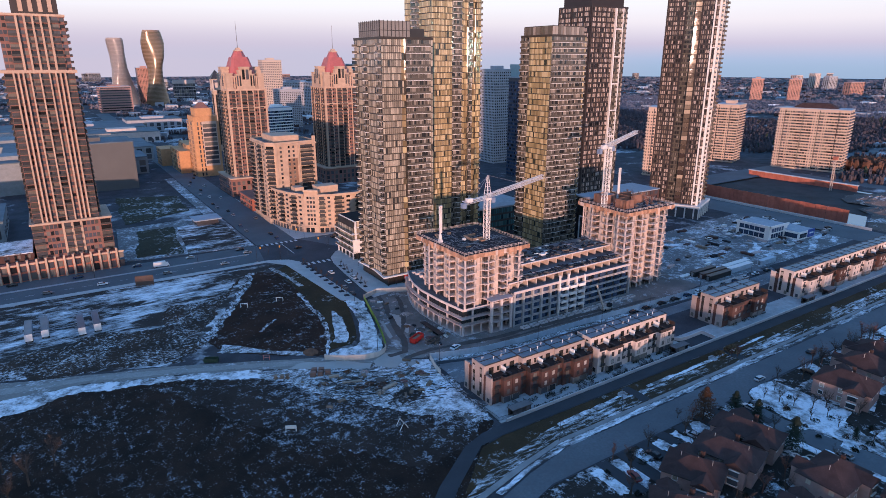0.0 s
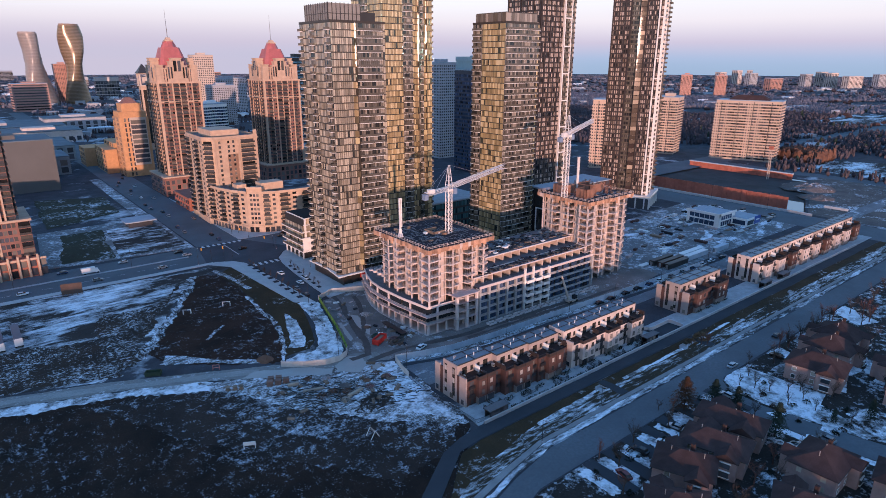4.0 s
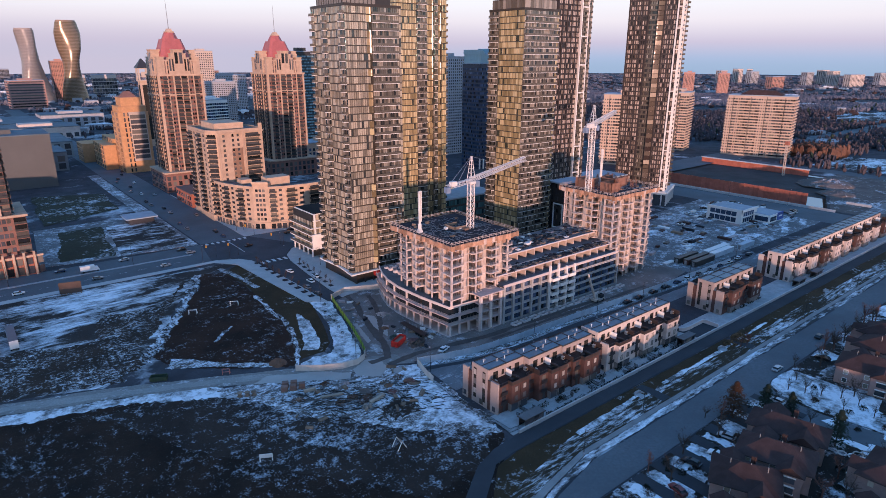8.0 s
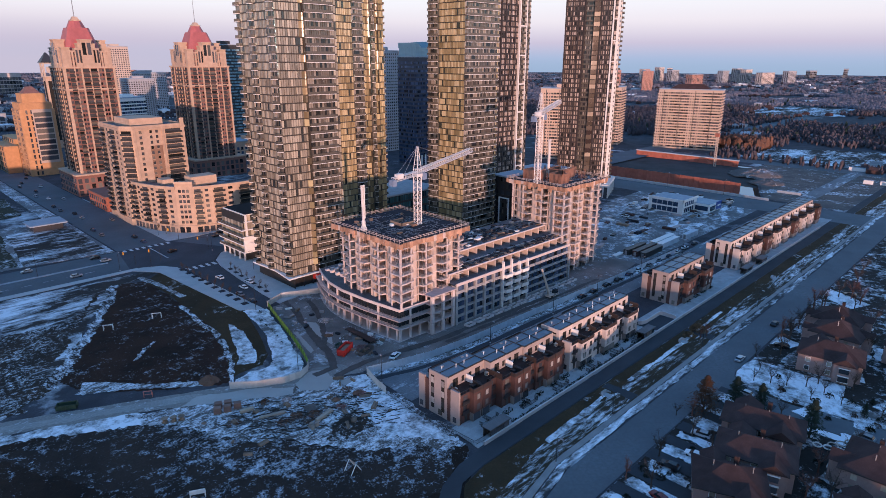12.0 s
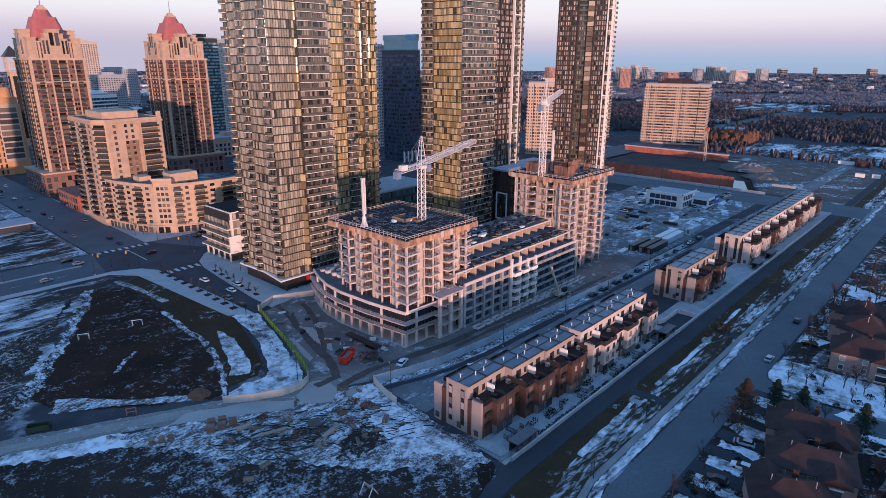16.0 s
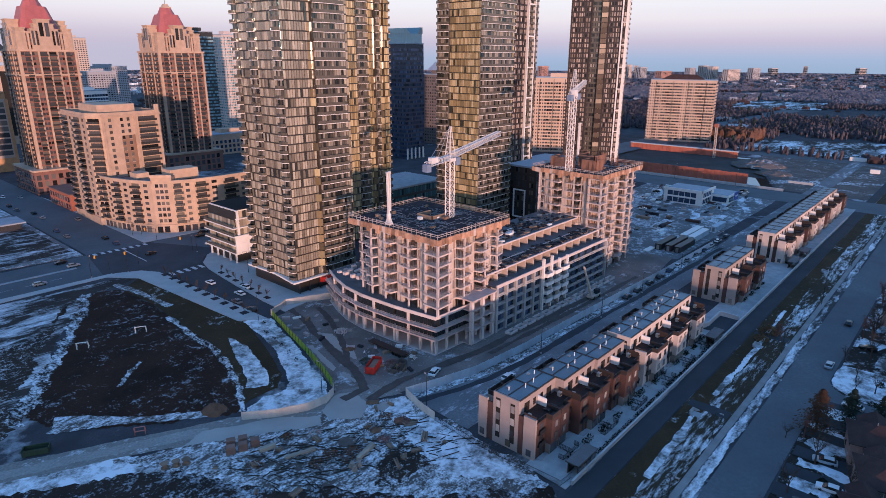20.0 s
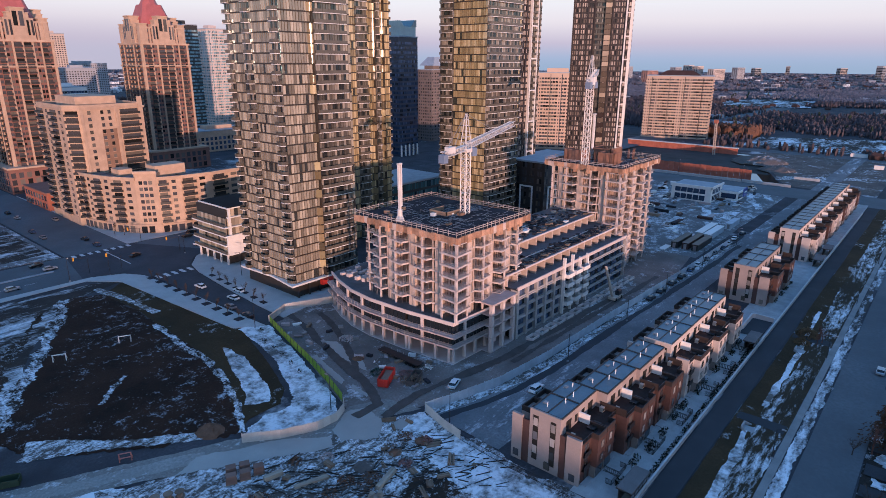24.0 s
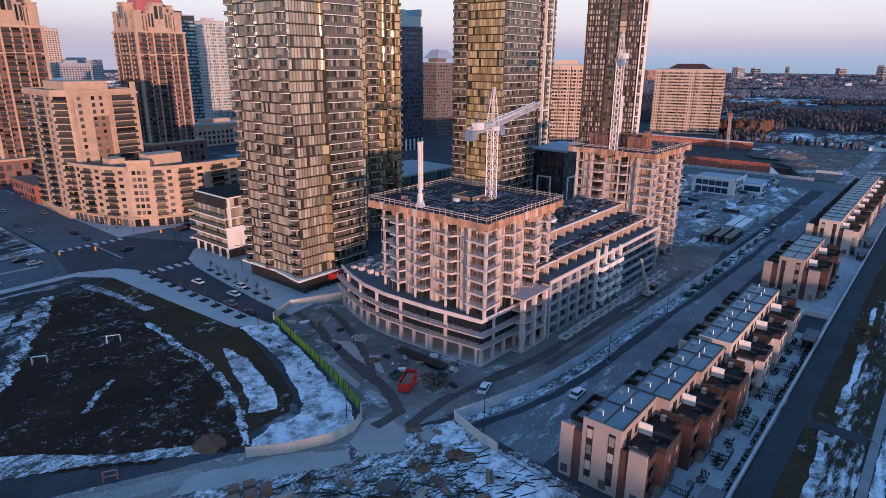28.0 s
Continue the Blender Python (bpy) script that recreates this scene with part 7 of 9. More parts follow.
for x, y in ((66.3, 187.0), (68.7, 186.1), (71.3, 185.6), (67.6, 189.2), (69.9, 188.2)):
    o = (x, y, 0.1)
    r = root("brick_pallet", o, "pallet stacked with reddish bricks", "brick pallet", "brick pallets")
    part("pallet", Mesh(o).prism(rect(x - 1, y - 0.8, x + 1, y + 0.8, -28), 0.1, 0.3), WOOD, r)
    for q in range(3):
        part("brick_layer", Mesh(o).prism(rect(x - 0.95 + 0.02 * q, y - 0.75, x + 0.95, y + 0.75, -28 + q), 0.3 + 0.5 * q, 0.78 + 0.5 * q), plain("pallet_brick", (0.25, 0.15, 0.12), 0.9, rand=0.15), r)


def mound(x, y, rad, h, mat, label, seed):
    rnd = random.Random(seed)
    m = Mesh((x, y, 0))
    rings, seg = 5, 18
    grid = []
    for i in range(rings):
        rr_ = rad * (1 - i / rings)
        grid.append([(x + rr_ * math.cos(2 * math.pi * j / seg) * rnd.uniform(0.85, 1.12), y + rr_ * math.sin(2 * math.pi * j / seg) * rnd.uniform(0.85, 1.12), h * (i / rings) ** 0.7 * rnd.uniform(0.8, 1.1) + (0.02 if i else -0.1)) for j in range(seg)])
    for i in range(rings - 1):
        for j in range(seg):
            m.quad(grid[i][j], grid[i][(j + 1) % seg], grid[i + 1][(j + 1) % seg], grid[i + 1][j])
    m.quad(*grid[-1])
    return solo("earth_mound", m, mat, label, "earth mound", "earth mounds", at=(x, y, 0))


mound(548, 214, 22, 5.5, MUD, "broad spoil heap at the end of the excavation", 71)
mound(512, 194, 13, 3.2, MUD, "broad spoil heap at the end of the excavation", 72)
RUST_EARTH = plain("rusty_earth", (0.19, 0.10, 0.065), 0.95, vary=0.35, scale=0.5, bump=0.8)
mound(72.3, 205.2, 3.2, 1.7, RUST_EARTH, "low mound of rusty earth", 1)
for k, (x, y, q, h) in enumerate(((99.1, 168.7, 1.8, 0.9), (85.4, 171.7, 2.4, 0.7), (92.6, 170.2, 1.5, 0.7), (118, 200, 2.4, 1.2), (115, 206, 1.8, 0.9), (122, 189, 1.6, 0.7))):
    mound(x, y, q, h, MUD if k % 2 else RUST_EARTH, "heap of frozen spoil with snow", 30 + k)
for k in range(26):
    x, y = rp.uniform(112, 127), rp.uniform(183, 238)
    o = (x, y, 0.06)
    q = solo("site_debris", Mesh(o).prism(rect(x - rp.uniform(0.4, 1.6), y - 0.4, x + rp.uniform(0.4, 1.6), y + 0.5, rp.uniform(0, 180)), 0.06, 0.06 + rp.uniform(0.2, 0.9)), rp.choice((WOOD, STEEL, CONCRETE, DECK, STUCCO_WHITE)), "loose building material lying in the yard", "building material", "site debris", at=o)
for x, y, l, w, mat, lab in ((301, 173.2, 20, 3.0, STUCCO_WHITE, "white-roofed site container"), (303, 177.0, 22, 3.0, STUCCO_WHITE, "white-roofed site container"), (280, 171.6, 18, 2.6, FRAME_DARK, "dark steel site container"), (281, 175.6, 20, 2.6, BRICK_BROWN, "rust-brown site container"), (279, 179.8, 18, 2.6, FRAME_DARK, "dark steel site container"), (324, 171.6, 14, 2.5, HOARD, "grey steel site container")):
    o = (x, y, 0.06)
    r = root("site_container", o, lab + " standing in the storage yard", "container", "site containers")
    part("body", Mesh(o).box(x - l / 2, y - w / 2, 0.1, x + l / 2, y + w / 2, 2.7), HOARD if mat is STUCCO_WHITE else mat, r)
    part("roof", Mesh(o).box(x - l / 2 - 0.1, y - w / 2 - 0.1, 2.7, x + l / 2 + 0.1, y + w / 2 + 0.1, 2.82), mat if mat is not BRICK_BROWN else FRAME_DARK, r)
    part("door", Mesh(o).box(x - l / 2 - 0.06, y - 0.6, 0.2, x - l / 2, y + 0.6, 2.3), STEEL, r)
for k in range(22):
    x, y, q = rp.uniform(268, 420), rp.uniform(172, 238), rp.uniform(1.5, 4)
    sheet("snow_patch", rect(x - q * 2.4, y - q * 0.6, x + q * 2.4, y + q * 0.6, rp.choice((0, 20, -30))), 0.075 + 0.002 * k, SNOW, "strip of old snow in the storage yard", amp=0.7, pitch=1.2, seed=300 + k)
for k in range(90):
    x, y = rp.uniform(268, 432), rp.uniform(182, 238)
    l, w, h = rp.uniform(2, 8), rp.uniform(1, 2.6), rp.uniform(0.3, 1.5)
    o = (x, y, 0.06)
    solo("stored_material", Mesh(o).prism(rect(x - l / 2, y - w / 2, x + l / 2, y + w / 2, rp.choice((0, 0, 90, 12))), 0.06, h), rp.choice((WOOD, STEEL, CONCRETE, DECK, STUCCO_WHITE, ROOF_BLUE, FRAME_DARK, BRICK_BROWN)), "stored building material in the yard", "building material", "stored materials", at=o)

for x, y in ((54.6, 192.5), (56.5, 191.5), (58.2, 190.6)):
    o = (x, y, 0.1)
    r = root("cable_drum", o, "wooden cable drum lying on its side in the snow", "cable drum", "cable drums")
    part("barrel", Mesh(o).tube((x, y, 0.2), (x, y, 1.2), 0.5, sides=12), WOOD, r)
    for z in (0.1, 1.2):
        part("flange", Mesh(o).tube((x, y, z), (x, y, z + 0.12), 0.85, sides=16), WOOD, r)
gc = rect(36.2, 216.9, 41.2, 219.1, -28, (38.6, 218))
o = (38.6, 218, 0.1)
r = root("waste_container", o, "dark green steel waste container beside the track", "container")
for f in sides(gc):
    part("side", Mesh(o).on(f, 0, length(f), -0.08, 0, 0.1, 1.5), plain("dark_green_steel", (0.035, 0.06, 0.035), 0.6), r)
    for q in range(int(length(f))):
        part("rib", Mesh(o).on(f, q + 0.3, q + 0.42, 0, 0.07, 0.15, 1.45), plain("dark_green_steel", (0.035, 0.06, 0.035), 0.6), r)
part("floor", Mesh(o).prism(grown(gc, -0.1), 0.06, 0.2), BLACK, r)
o = (56.3, 208.2, 0.1)
r = root("steel_frame", o, "small rose-painted steel frame standing in the mud", "frame")
for a, b in (((55.3, 208.7, 0.1), (55.3, 208.7, 2.0)), ((57.2, 207.7, 0.1), (57.2, 207.7, 2.0)), ((55.3, 208.7, 2.0), (57.2, 207.7, 2.0)), ((55.3, 208.7, 1.0), (57.2, 207.7, 1.0)), ((55.8, 209.6, 0.1), (55.3, 208.7, 2.0)), ((57.7, 208.6, 0.1), (57.2, 207.7, 2.0))):
    part("bar", Mesh(o).tube(a, b, 0.11, sides=6), plain("rose_paint", (0.45, 0.16, 0.13), 0.6), r)
for x, y, l, a, n, lab in ((75.9, 175.5, 6.5, -20, 2, "long pale beam lying in the snow"), (85.5, 165.3, 6.0, 12, 4, "bundle of pale beams lying in the rubble"), (72.2, 182.1, 3.6, -15, 4, "low stack of boards by the pallets")):
    o = (x, y, 0.1)
    r = root("beam_bundle", o, lab, "timber", "beam bundles")
    for q in range(n):
        part("beam", Mesh(o).prism(rect(x - l / 2, y + 0.5 * (q % 2) - 0.25, x + l / 2, y + 0.5 * (q % 2) + 0.2, a + q, (x, y)), 0.1 + 0.45 * (q // 2), 0.52 + 0.45 * (q // 2)), plain("pale_beam", (0.36, 0.30, 0.24), 0.9, rand=0.2), r)
for x, y, q in ((80.6, 164.2, 0.8), (81.8, 163.4, 0.7), (80.2, 162.9, 0.6)):
    o = (x, y, 0.1)
    m = Mesh(o)
    for k in range(4):
        m.prism([(x + q * (1 - 0.12 * k) * math.cos(6.283 * j / 9) * (1 + 0.12 * math.sin(5 * j + k)), y + q * (1 - 0.12 * k) * math.sin(6.283 * j / 9)) for j in range(9)], 0.05 + 0.25 * k, 0.32 + 0.25 * k)
    solo("boulder", m, plain("pale_boulder", (0.34, 0.28, 0.23), 0.95, vary=0.25, bump=0.5), "pale rounded boulder in the rubble", "boulder", "boulders", at=o)
sheet("dark_grass_patch", [(80, 156), (84, 161), (91, 161), (95, 157), (92, 153), (85, 152)], 0.125, PATCH_MUD, "patch of dark dead grass in the snow", amp=1.4, pitch=1.2, seed=71)
sheet("frozen_puddle", [(99, 174.6), (102.5, 175.4), (102, 178), (98.8, 177.6)], 0.16, PUDDLE, "pale frozen puddle on the track", amp=0.4, pitch=1.2, seed=72)
o = (122.0, 197, 0)
r = root("flatbed_trailer", o, "black flatbed trailer parked along the podium", "trailer")
part("deck", Mesh(o).box(120.9, 190, 0.95, 123.3, 204.5, 1.2), BLACK, r)
part("chassis", Mesh(o).box(121.6, 191, 0.6, 122.6, 203.5, 0.95), BLACK, r)
for y in (191.6, 192.9, 194.2):
    for x in (120.95, 122.85):
        part("wheel", Mesh(o).tube((x, y, 0.48), (x + 0.35, y, 0.48), 0.48, sides=12), TYRE, r)
for q in range(7):
    part("stake", Mesh(o).box(123.2, 190.5 + 2.2 * q, 1.2, 123.3, 190.6 + 2.2 * q, 1.9), STEEL, r)
rb_ = random.Random(41)
m = Mesh()
for k in range(260):
    t = rb_.random()
    x, y = 66 + 36 * t + rb_.uniform(-4, 4), 184 - 22 * t + rb_.uniform(-14, 5)
    if not (48 < x < 103 and 138 < y < 188):
        continue
    a, l = rb_.gauss(-0.7, 0.4), rb_.uniform(0.8, 4.2)
    m.tube((x, y, 0.16), (x + l * math.cos(a), y + l * math.sin(a), 0.2), rb_.uniform(0.06, 0.16), sides=4)
solo("scattered_poles", m, plain("dark_wet_timber", (0.05, 0.042, 0.038), 0.9, vary=0.3), "dark poles and branches strewn over the snow", "timber", kind="stuff")


def clump(name, x, y, rad, h, count, size, mat, label, category, group):
    """A loose heap of small crumpled facets."""
    m = Mesh((x, y, 0))
    for q in range(count):
        a, t = rb_.uniform(0, 6.28), rb_.random() ** 0.5
        p = Vector((x + rad * t * math.cos(a), y + rad * t * math.sin(a), 0.06 + h * (1 - t * t) * rb_.uniform(0.3, 1)))
        d = [Vector((rb_.uniform(-1, 1), rb_.uniform(-1, 1), rb_.uniform(-1, 1))).normalized() * size * rb_.uniform(0.5, 1.2) for _ in range(3)]
        m.quad(p + d[0], p + d[1], p + d[2])
        m.quad(p - d[0], p + d[1], p - d[2])
    return solo(name, m, mat, label, category, group, "stuff" if name == "rubble_heap" else "", at=(x, y, 0))


clump("sack_heap", 123.4, 189.0, 1.3, 0.9, 60, 0.4, STUCCO_WHITE, "heap of white sacks beside the flatbed", "sacks", "sack heaps")
clump("rubble_heap", 116.0, 187.4, 3.0, 1.2, 260, 0.35, WOOD, "heap of broken timber and rubble by the skip", "rubble", "rubble heaps")
ROSE_SCRAP = plain("rose_scrap", (0.30, 0.165, 0.15), 0.9, vary=0.35)
clump("rubble_heap", 99.4, 168.0, 1.7, 1.0, 130, 0.4, ROSE_SCRAP, "heap of rose-coloured broken blocks in the snow", "rubble", "rubble heaps")
clump("rubble_heap", 91.3, 166.2, 1.5, 0.8, 110, 0.4, ROSE_SCRAP, "heap of rose-coloured broken blocks in the snow", "rubble", "rubble heaps")
clump("rubble_heap", 117.4, 190.0, 2.6, 0.9, 200, 0.45, ROSE_SCRAP, "heap of rose-coloured broken blocks beside the skip", "rubble", "rubble heaps")
clump("rubble_heap", 113.0, 196.4, 2.0, 1.4, 120, 0.45, plain("green_steel", (0.05, 0.09, 0.07), 0.6), "heap of dark green steel formwork", "rubble", "rubble heaps")
clump("rubble_heap", 121.0, 217.2, 2.2, 1.0, 140, 0.5, CONC_LIGHT, "heap of pale concrete scraps", "rubble", "rubble heaps")
for k in range(9):
    clump("rubble_heap", rb_.uniform(64, 101), rb_.uniform(166, 184), rb_.uniform(1.0, 2.2), rb_.uniform(0.4, 0.9), 110, 0.3, rb_.choice((WOOD, RUST_EARTH, RUST_EARTH, CONCRETE)), "heap of frozen rubble in the snow", "rubble", "rubble heaps")
clump("dry_bush", 209.5, 118.4, 3.2, 2.6, 900, 0.3, plain("dry_straw_bush", (0.20, 0.13, 0.075), 0.95, vary=0.4), "straw-coloured dry bush on the verge", "bush", "dry bushes")
clump("dry_bush", 203.0, 118.8, 2.2, 1.6, 420, 0.3, plain("dry_straw_bush", (0.20, 0.13, 0.075)), "straw-coloured dry bush on the verge", "bush", "dry bushes")
for x, y in ((148.2, 119.6), (196.8, 119.2), (286, 118.8)):
    o = (x, y, 0)
    r = root("culvert_headwall", o, "small pale concrete culvert headwall on the verge", "culvert", "culverts")
    part("headwall", Mesh(o).box(x - 1.2, y - 0.15, 0, x + 1.2, y + 0.15, 1.0), KERB, r)
    for q, sg in ((x - 1.2, -1), (x + 1.2, 1)):
        part("wing_wall", Mesh(o).hexa([(q, y - 0.15, 0), (q + 0.2 * sg, y - 0.15, 0), (q + 0.9 * sg, y - 1.3, 0), (q + 0.7 * sg, y - 1.3, 0), (q, y - 0.15, 0.9), (q + 0.2 * sg, y - 0.15, 0.9), (q + 0.9 * sg, y - 1.3, 0.3), (q + 0.7 * sg, y - 1.3, 0.3)]), KERB, r)
    part("apron", Mesh(o).box(x - 1.1, y - 2.4, 0, x + 1.1, y - 0.15, 0.16), KERB, r)
o = (115, 186, 0)
r = root("open_container", o, "dark open-topped steel container", "container")
ct = rect(114.0, 184.6, 120.2, 186.8, 24, (114.0, 184.6))
for f in sides(ct):
    part("side", Mesh(o).on(f, 0, length(f), -0.08, 0, 0.1, 1.5), plain("brown_steel", (0.09, 0.075, 0.07), 0.6), r)
part("floor", Mesh(o).prism(grown(ct, -0.08), 0.06, 0.2), BLACK, r)
for k, (x, y) in enumerate(((166.4, 66.8), (168.6, 65.4), (170.6, 64.0))):
    m = Mesh((x, y, 0.1))
    for q in range(20):
        for j in range(6):
            a, b = 6.2832 * q / 20, 6.2832 * j / 6
            w = 1.1 + 0.16 * math.cos(b)
            m.v.append((w * math.cos(a), w * math.sin(a), 0.2 + 0.16 * math.sin(b)))
            m.f.append((q * 6 + j, (q + 1) % 20 * 6 + j, (q + 1) % 20 * 6 + (j + 1) % 6, q * 6 + (j + 1) % 6))
    solo("pale_ring", m, STUCCO, "pale coiled ring lying in the garden", "ring", "pale rings", at=(x, y, 0.1))
for k in range(60):
    x, y = rb_.uniform(112, 196), rb_.uniform(58, 96)
    clump("garden_shrub", x, y, rb_.uniform(0.7, 1.6), rb_.uniform(0.8, 1.8), 90, 0.28, HEDGE if k % 3 else BARK, "dark bare shrub in a front garden", "shrub", "garden shrubs")

# goals, huts, lamps
for x, y in ((63.4, 263.5), (79.4, 262.2), (48.2, 158.6)):
    o = (x, y, 0.1)
    r = root("goal_frame", o, "small white goal frame on the grass", "goal", "goal frames")
    a = -28
    c, s = math.cos(radians(a)), math.sin(radians(a))
    P = lambda u, v, z: (x + u * c - v * s, y + u * s + v * c, z)
    for u in (-1.5, 1.5):
        part("post", Mesh(o).tube(P(u, 0, 0.05), P(u, 0, 2.0), 0.13), STUCCO_WHITE, r)
        part("stay", Mesh(o).tube(P(u, 0, 2.0), P(u, 1.4, 0.1), 0.07), STUCCO_WHITE, r)
    part("crossbar", Mesh(o).tube(P(-1.6, 0, 2.0), P(1.6, 0, 2.0), 0.13), STUCCO_WHITE, r)
    if y < 200:
        part("panel", Mesh(o).quad(P(-1.5, 0, 1.95), P(1.5, 0, 1.95), P(1.5, 0.1, 0.9), P(-1.5, 0.1, 0.9)), STUCCO_WHITE, r)
o = (77.4, 142.5, 0)
r = root("shelter_frame", o, "small white A-frame shelter on the field", "shelter")
for dy in (-1.3, 1.3):
    part("rafter", Mesh(o).tube((76, 142.5 + dy, 0.05), (77.4, 142.5 + dy, 2.4), 0.11).tube((78.8, 142.5 + dy, 0.05), (77.4, 142.5 + dy, 2.4), 0.11), STUCCO_WHITE, r)
part("roof_board", Mesh(o).hexa([(77.4, 141.1, 2.42), (78.6, 141.1, 0.6), (78.6, 143.9, 0.6), (77.4, 143.9, 2.42), (77.45, 141.1, 2.5), (78.66, 141.1, 0.65), (78.66, 143.9, 0.65), (77.45, 143.9, 2.5)]), STUCCO, r)


def street_lamp(x, y, h, reach, heading):
    o = (x, y, 0)
    r = root("street_lamp", o, "dark street lamp post with a short arm", "street lamp", "street lamps")
    part("base", Mesh(o).tube((x, y, 0), (x, y, 0.5), 0.3, 0.25, 8), KERB, r)
    part("pole", Mesh(o).tube((x, y, 0.4), (x, y, h), 0.12, 0.07, 6), BLACK, r)
    c, s = math.cos(radians(heading)), math.sin(radians(heading))
    part("arm", Mesh(o).tube((x, y, h), (x + reach * c, y + reach * s, h + 0.2), 0.06, 0.05, 5), BLACK, r)
    part("head", Mesh(o).prism(rect(x + reach * c - 0.4, y + reach * s - 0.15, x + reach * c + 0.4, y + reach * s + 0.15, heading), h + 0.1, h + 0.3), STEEL, r)
    return r


for x, y, h, a, hd in ((107.4, 168.2, 8.5, 1.2, 60), (150, 163.2, 8, 1.2, 270), (185, 162.6, 8, 1.2, 270), (215, 162.2, 8, 1.2, 270), (250, 161.6, 8, 1.2, 270), (290, 160.5, 8, 1.2, 270), (94.5, 192.3, 8.5, 1.0, 90), (108.6, 243.5, 9.5, 1.6, 20), (131.5, 260, 9, 1.5, 180), (131, 286, 9, 1.5, 180), (100, 322, 8, 2, 60), (88, 326, 8, 2, 60), (131, 327, 8, 2, 200), (112.5, 110.9, 7, 1.2, 270), (140, 112, 7, 1.2, 270), (196, 111.6, 7, 1.2, 270), (246, 111.2, 7, 1.2, 270), (300, 111, 7, 1.2, 270), (60, 342, 10, 2.5, 90), (10, 343, 10, 2.5, 90), (-40, 344, 10, 2.5, 90), (122.5, 372, 8, 1.5, 180), (122, 410, 8, 1.5, 180), (121.5, 450, 8, 1.5, 180), (440, 240, 11, 2, 0), (443, 200, 11, 2, 0)):
    street_lamp(x, y, h, a, hd)
SIGNAL = plain("signal_yellow", (0.7, 0.32, 0.03), 0.5)
for x, y in ((96, 330), (106, 326.5), (131, 331), (127, 357)):
    o = (x, y, 0)
    r = root("traffic_light", o, "yellow traffic light on a dark mast", "traffic light", "traffic lights")
    part("mast", Mesh(o).tube((x, y, 0), (x, y, 6.2), 0.1, sides=6), BLACK, r)
    part("arm", Mesh(o).tube((x, y, 6), (x - 4, y + 2, 6.3), 0.07, sides=5), BLACK, r)
    part("signal_head", Mesh(o).box(x - 4.3, y + 1.8, 5.4, x - 3.8, y + 2.2, 6.7), SIGNAL, r)
r = root("notice_board", (46, 320, 0), "large brown timber site board seen from behind", "sign board")
o = (46, 320, 0)
part("board", Mesh(o).hexa([(26, 318.6, 0.8), (34, 316.5, 0.8), (34, 316.8, 0.8), (26, 318.9, 0.8), (26, 318.6, 5.6), (34, 316.5, 5.6), (34, 316.8, 5.6), (26, 318.9, 5.6)]), plain("dark_board", (0.11, 0.075, 0.06), 0.9), r)
for i in range(5):
    part("post", Mesh(o).box(26.3 + 1.8 * i, 318.8 - 0.47 * i, 0, 26.6 + 1.8 * i, 319.1 - 0.47 * i, 5.4), WOOD, r)
for x0, y0 in ((108.6, 127.7), (187.6, 127.7), (281, 127.7), (300, 127.7)):
    o = (x0, y0, 0)
    r = root("garden_kiosk", o, "small flat-roofed dark kiosk with glazed front at the terrace wall", "kiosk", "kiosks")
    for k in range(5):
        part("post", Mesh(o).box(x0 + 1.8 * k, y0, 0, x0 + 1.8 * k + 0.16, y0 + 0.16, 2.8), BLACK, r)
    part("back_wall", Mesh(o).box(x0, y0 + 2.2, 0, x0 + 7.4, y0 + 2.4, 2.8), FRAME_DARK, r)
    for k in range(4):
        part("pane", Mesh(o).box(x0 + 1.8 * k + 0.2, y0 + 0.05, 0.6, x0 + 1.8 * k + 1.75, y0 + 0.1, 2.5), GLASS_DARK, r)
    part("fascia", Mesh(o).box(x0 - 0.4, y0 - 0.3, 2.8, x0 + 7.9, y0 + 2.8, 3.0), FRAME_DARK, r)
    part("roof", Mesh(o).box(x0 - 0.3, y0 - 0.2, 3.0, x0 + 7.8, y0 + 2.7, 3.08), ROOF_GRAVEL, r)
rh = random.Random(9)


def hedge(x, y, l, w, h, mat=HEDGE, label="dark clipped hedge in a terrace bed"):
    m = Mesh((x, y, 0))
    for q in range(int(l * w * 22)):
        px, py, pz = x + rh.uniform(-l / 2, l / 2), y + rh.uniform(-w / 2, w / 2), rh.uniform(0.1, h)
        s = rh.uniform(0.12, 0.26)
        d = Vector((rh.uniform(-1, 1), rh.uniform(-1, 1), rh.uniform(-0.6, 1))).normalized() * s
        e = Vector((rh.uniform(-1, 1), rh.uniform(-1, 1), rh.uniform(-1, 1))).normalized() * s
        p = Vector((px, py, pz))
        m.quad(p - d, p + e, p + d, p - e)
    return solo("hedge", m, mat, label, "hedge", "hedges", at=(x, y, 0))


for i in range(26):
    x = 113.5 + 7.0 * i + rh.uniform(-0.8, 0.8)
    if 194 < x < 226 or 255 < x < 287:
        continue
    hedge(x, 132.0 + rh.uniform(-0.3, 0.3), rh.uniform(2.6, 4.2), 1.3, 1.15)
for i in range(13):
    x = 121 + 6.0 * i
    hedge(x, 128.5, 5.4, 0.8, 0.9, label="long dark hedge behind the retaining wall")

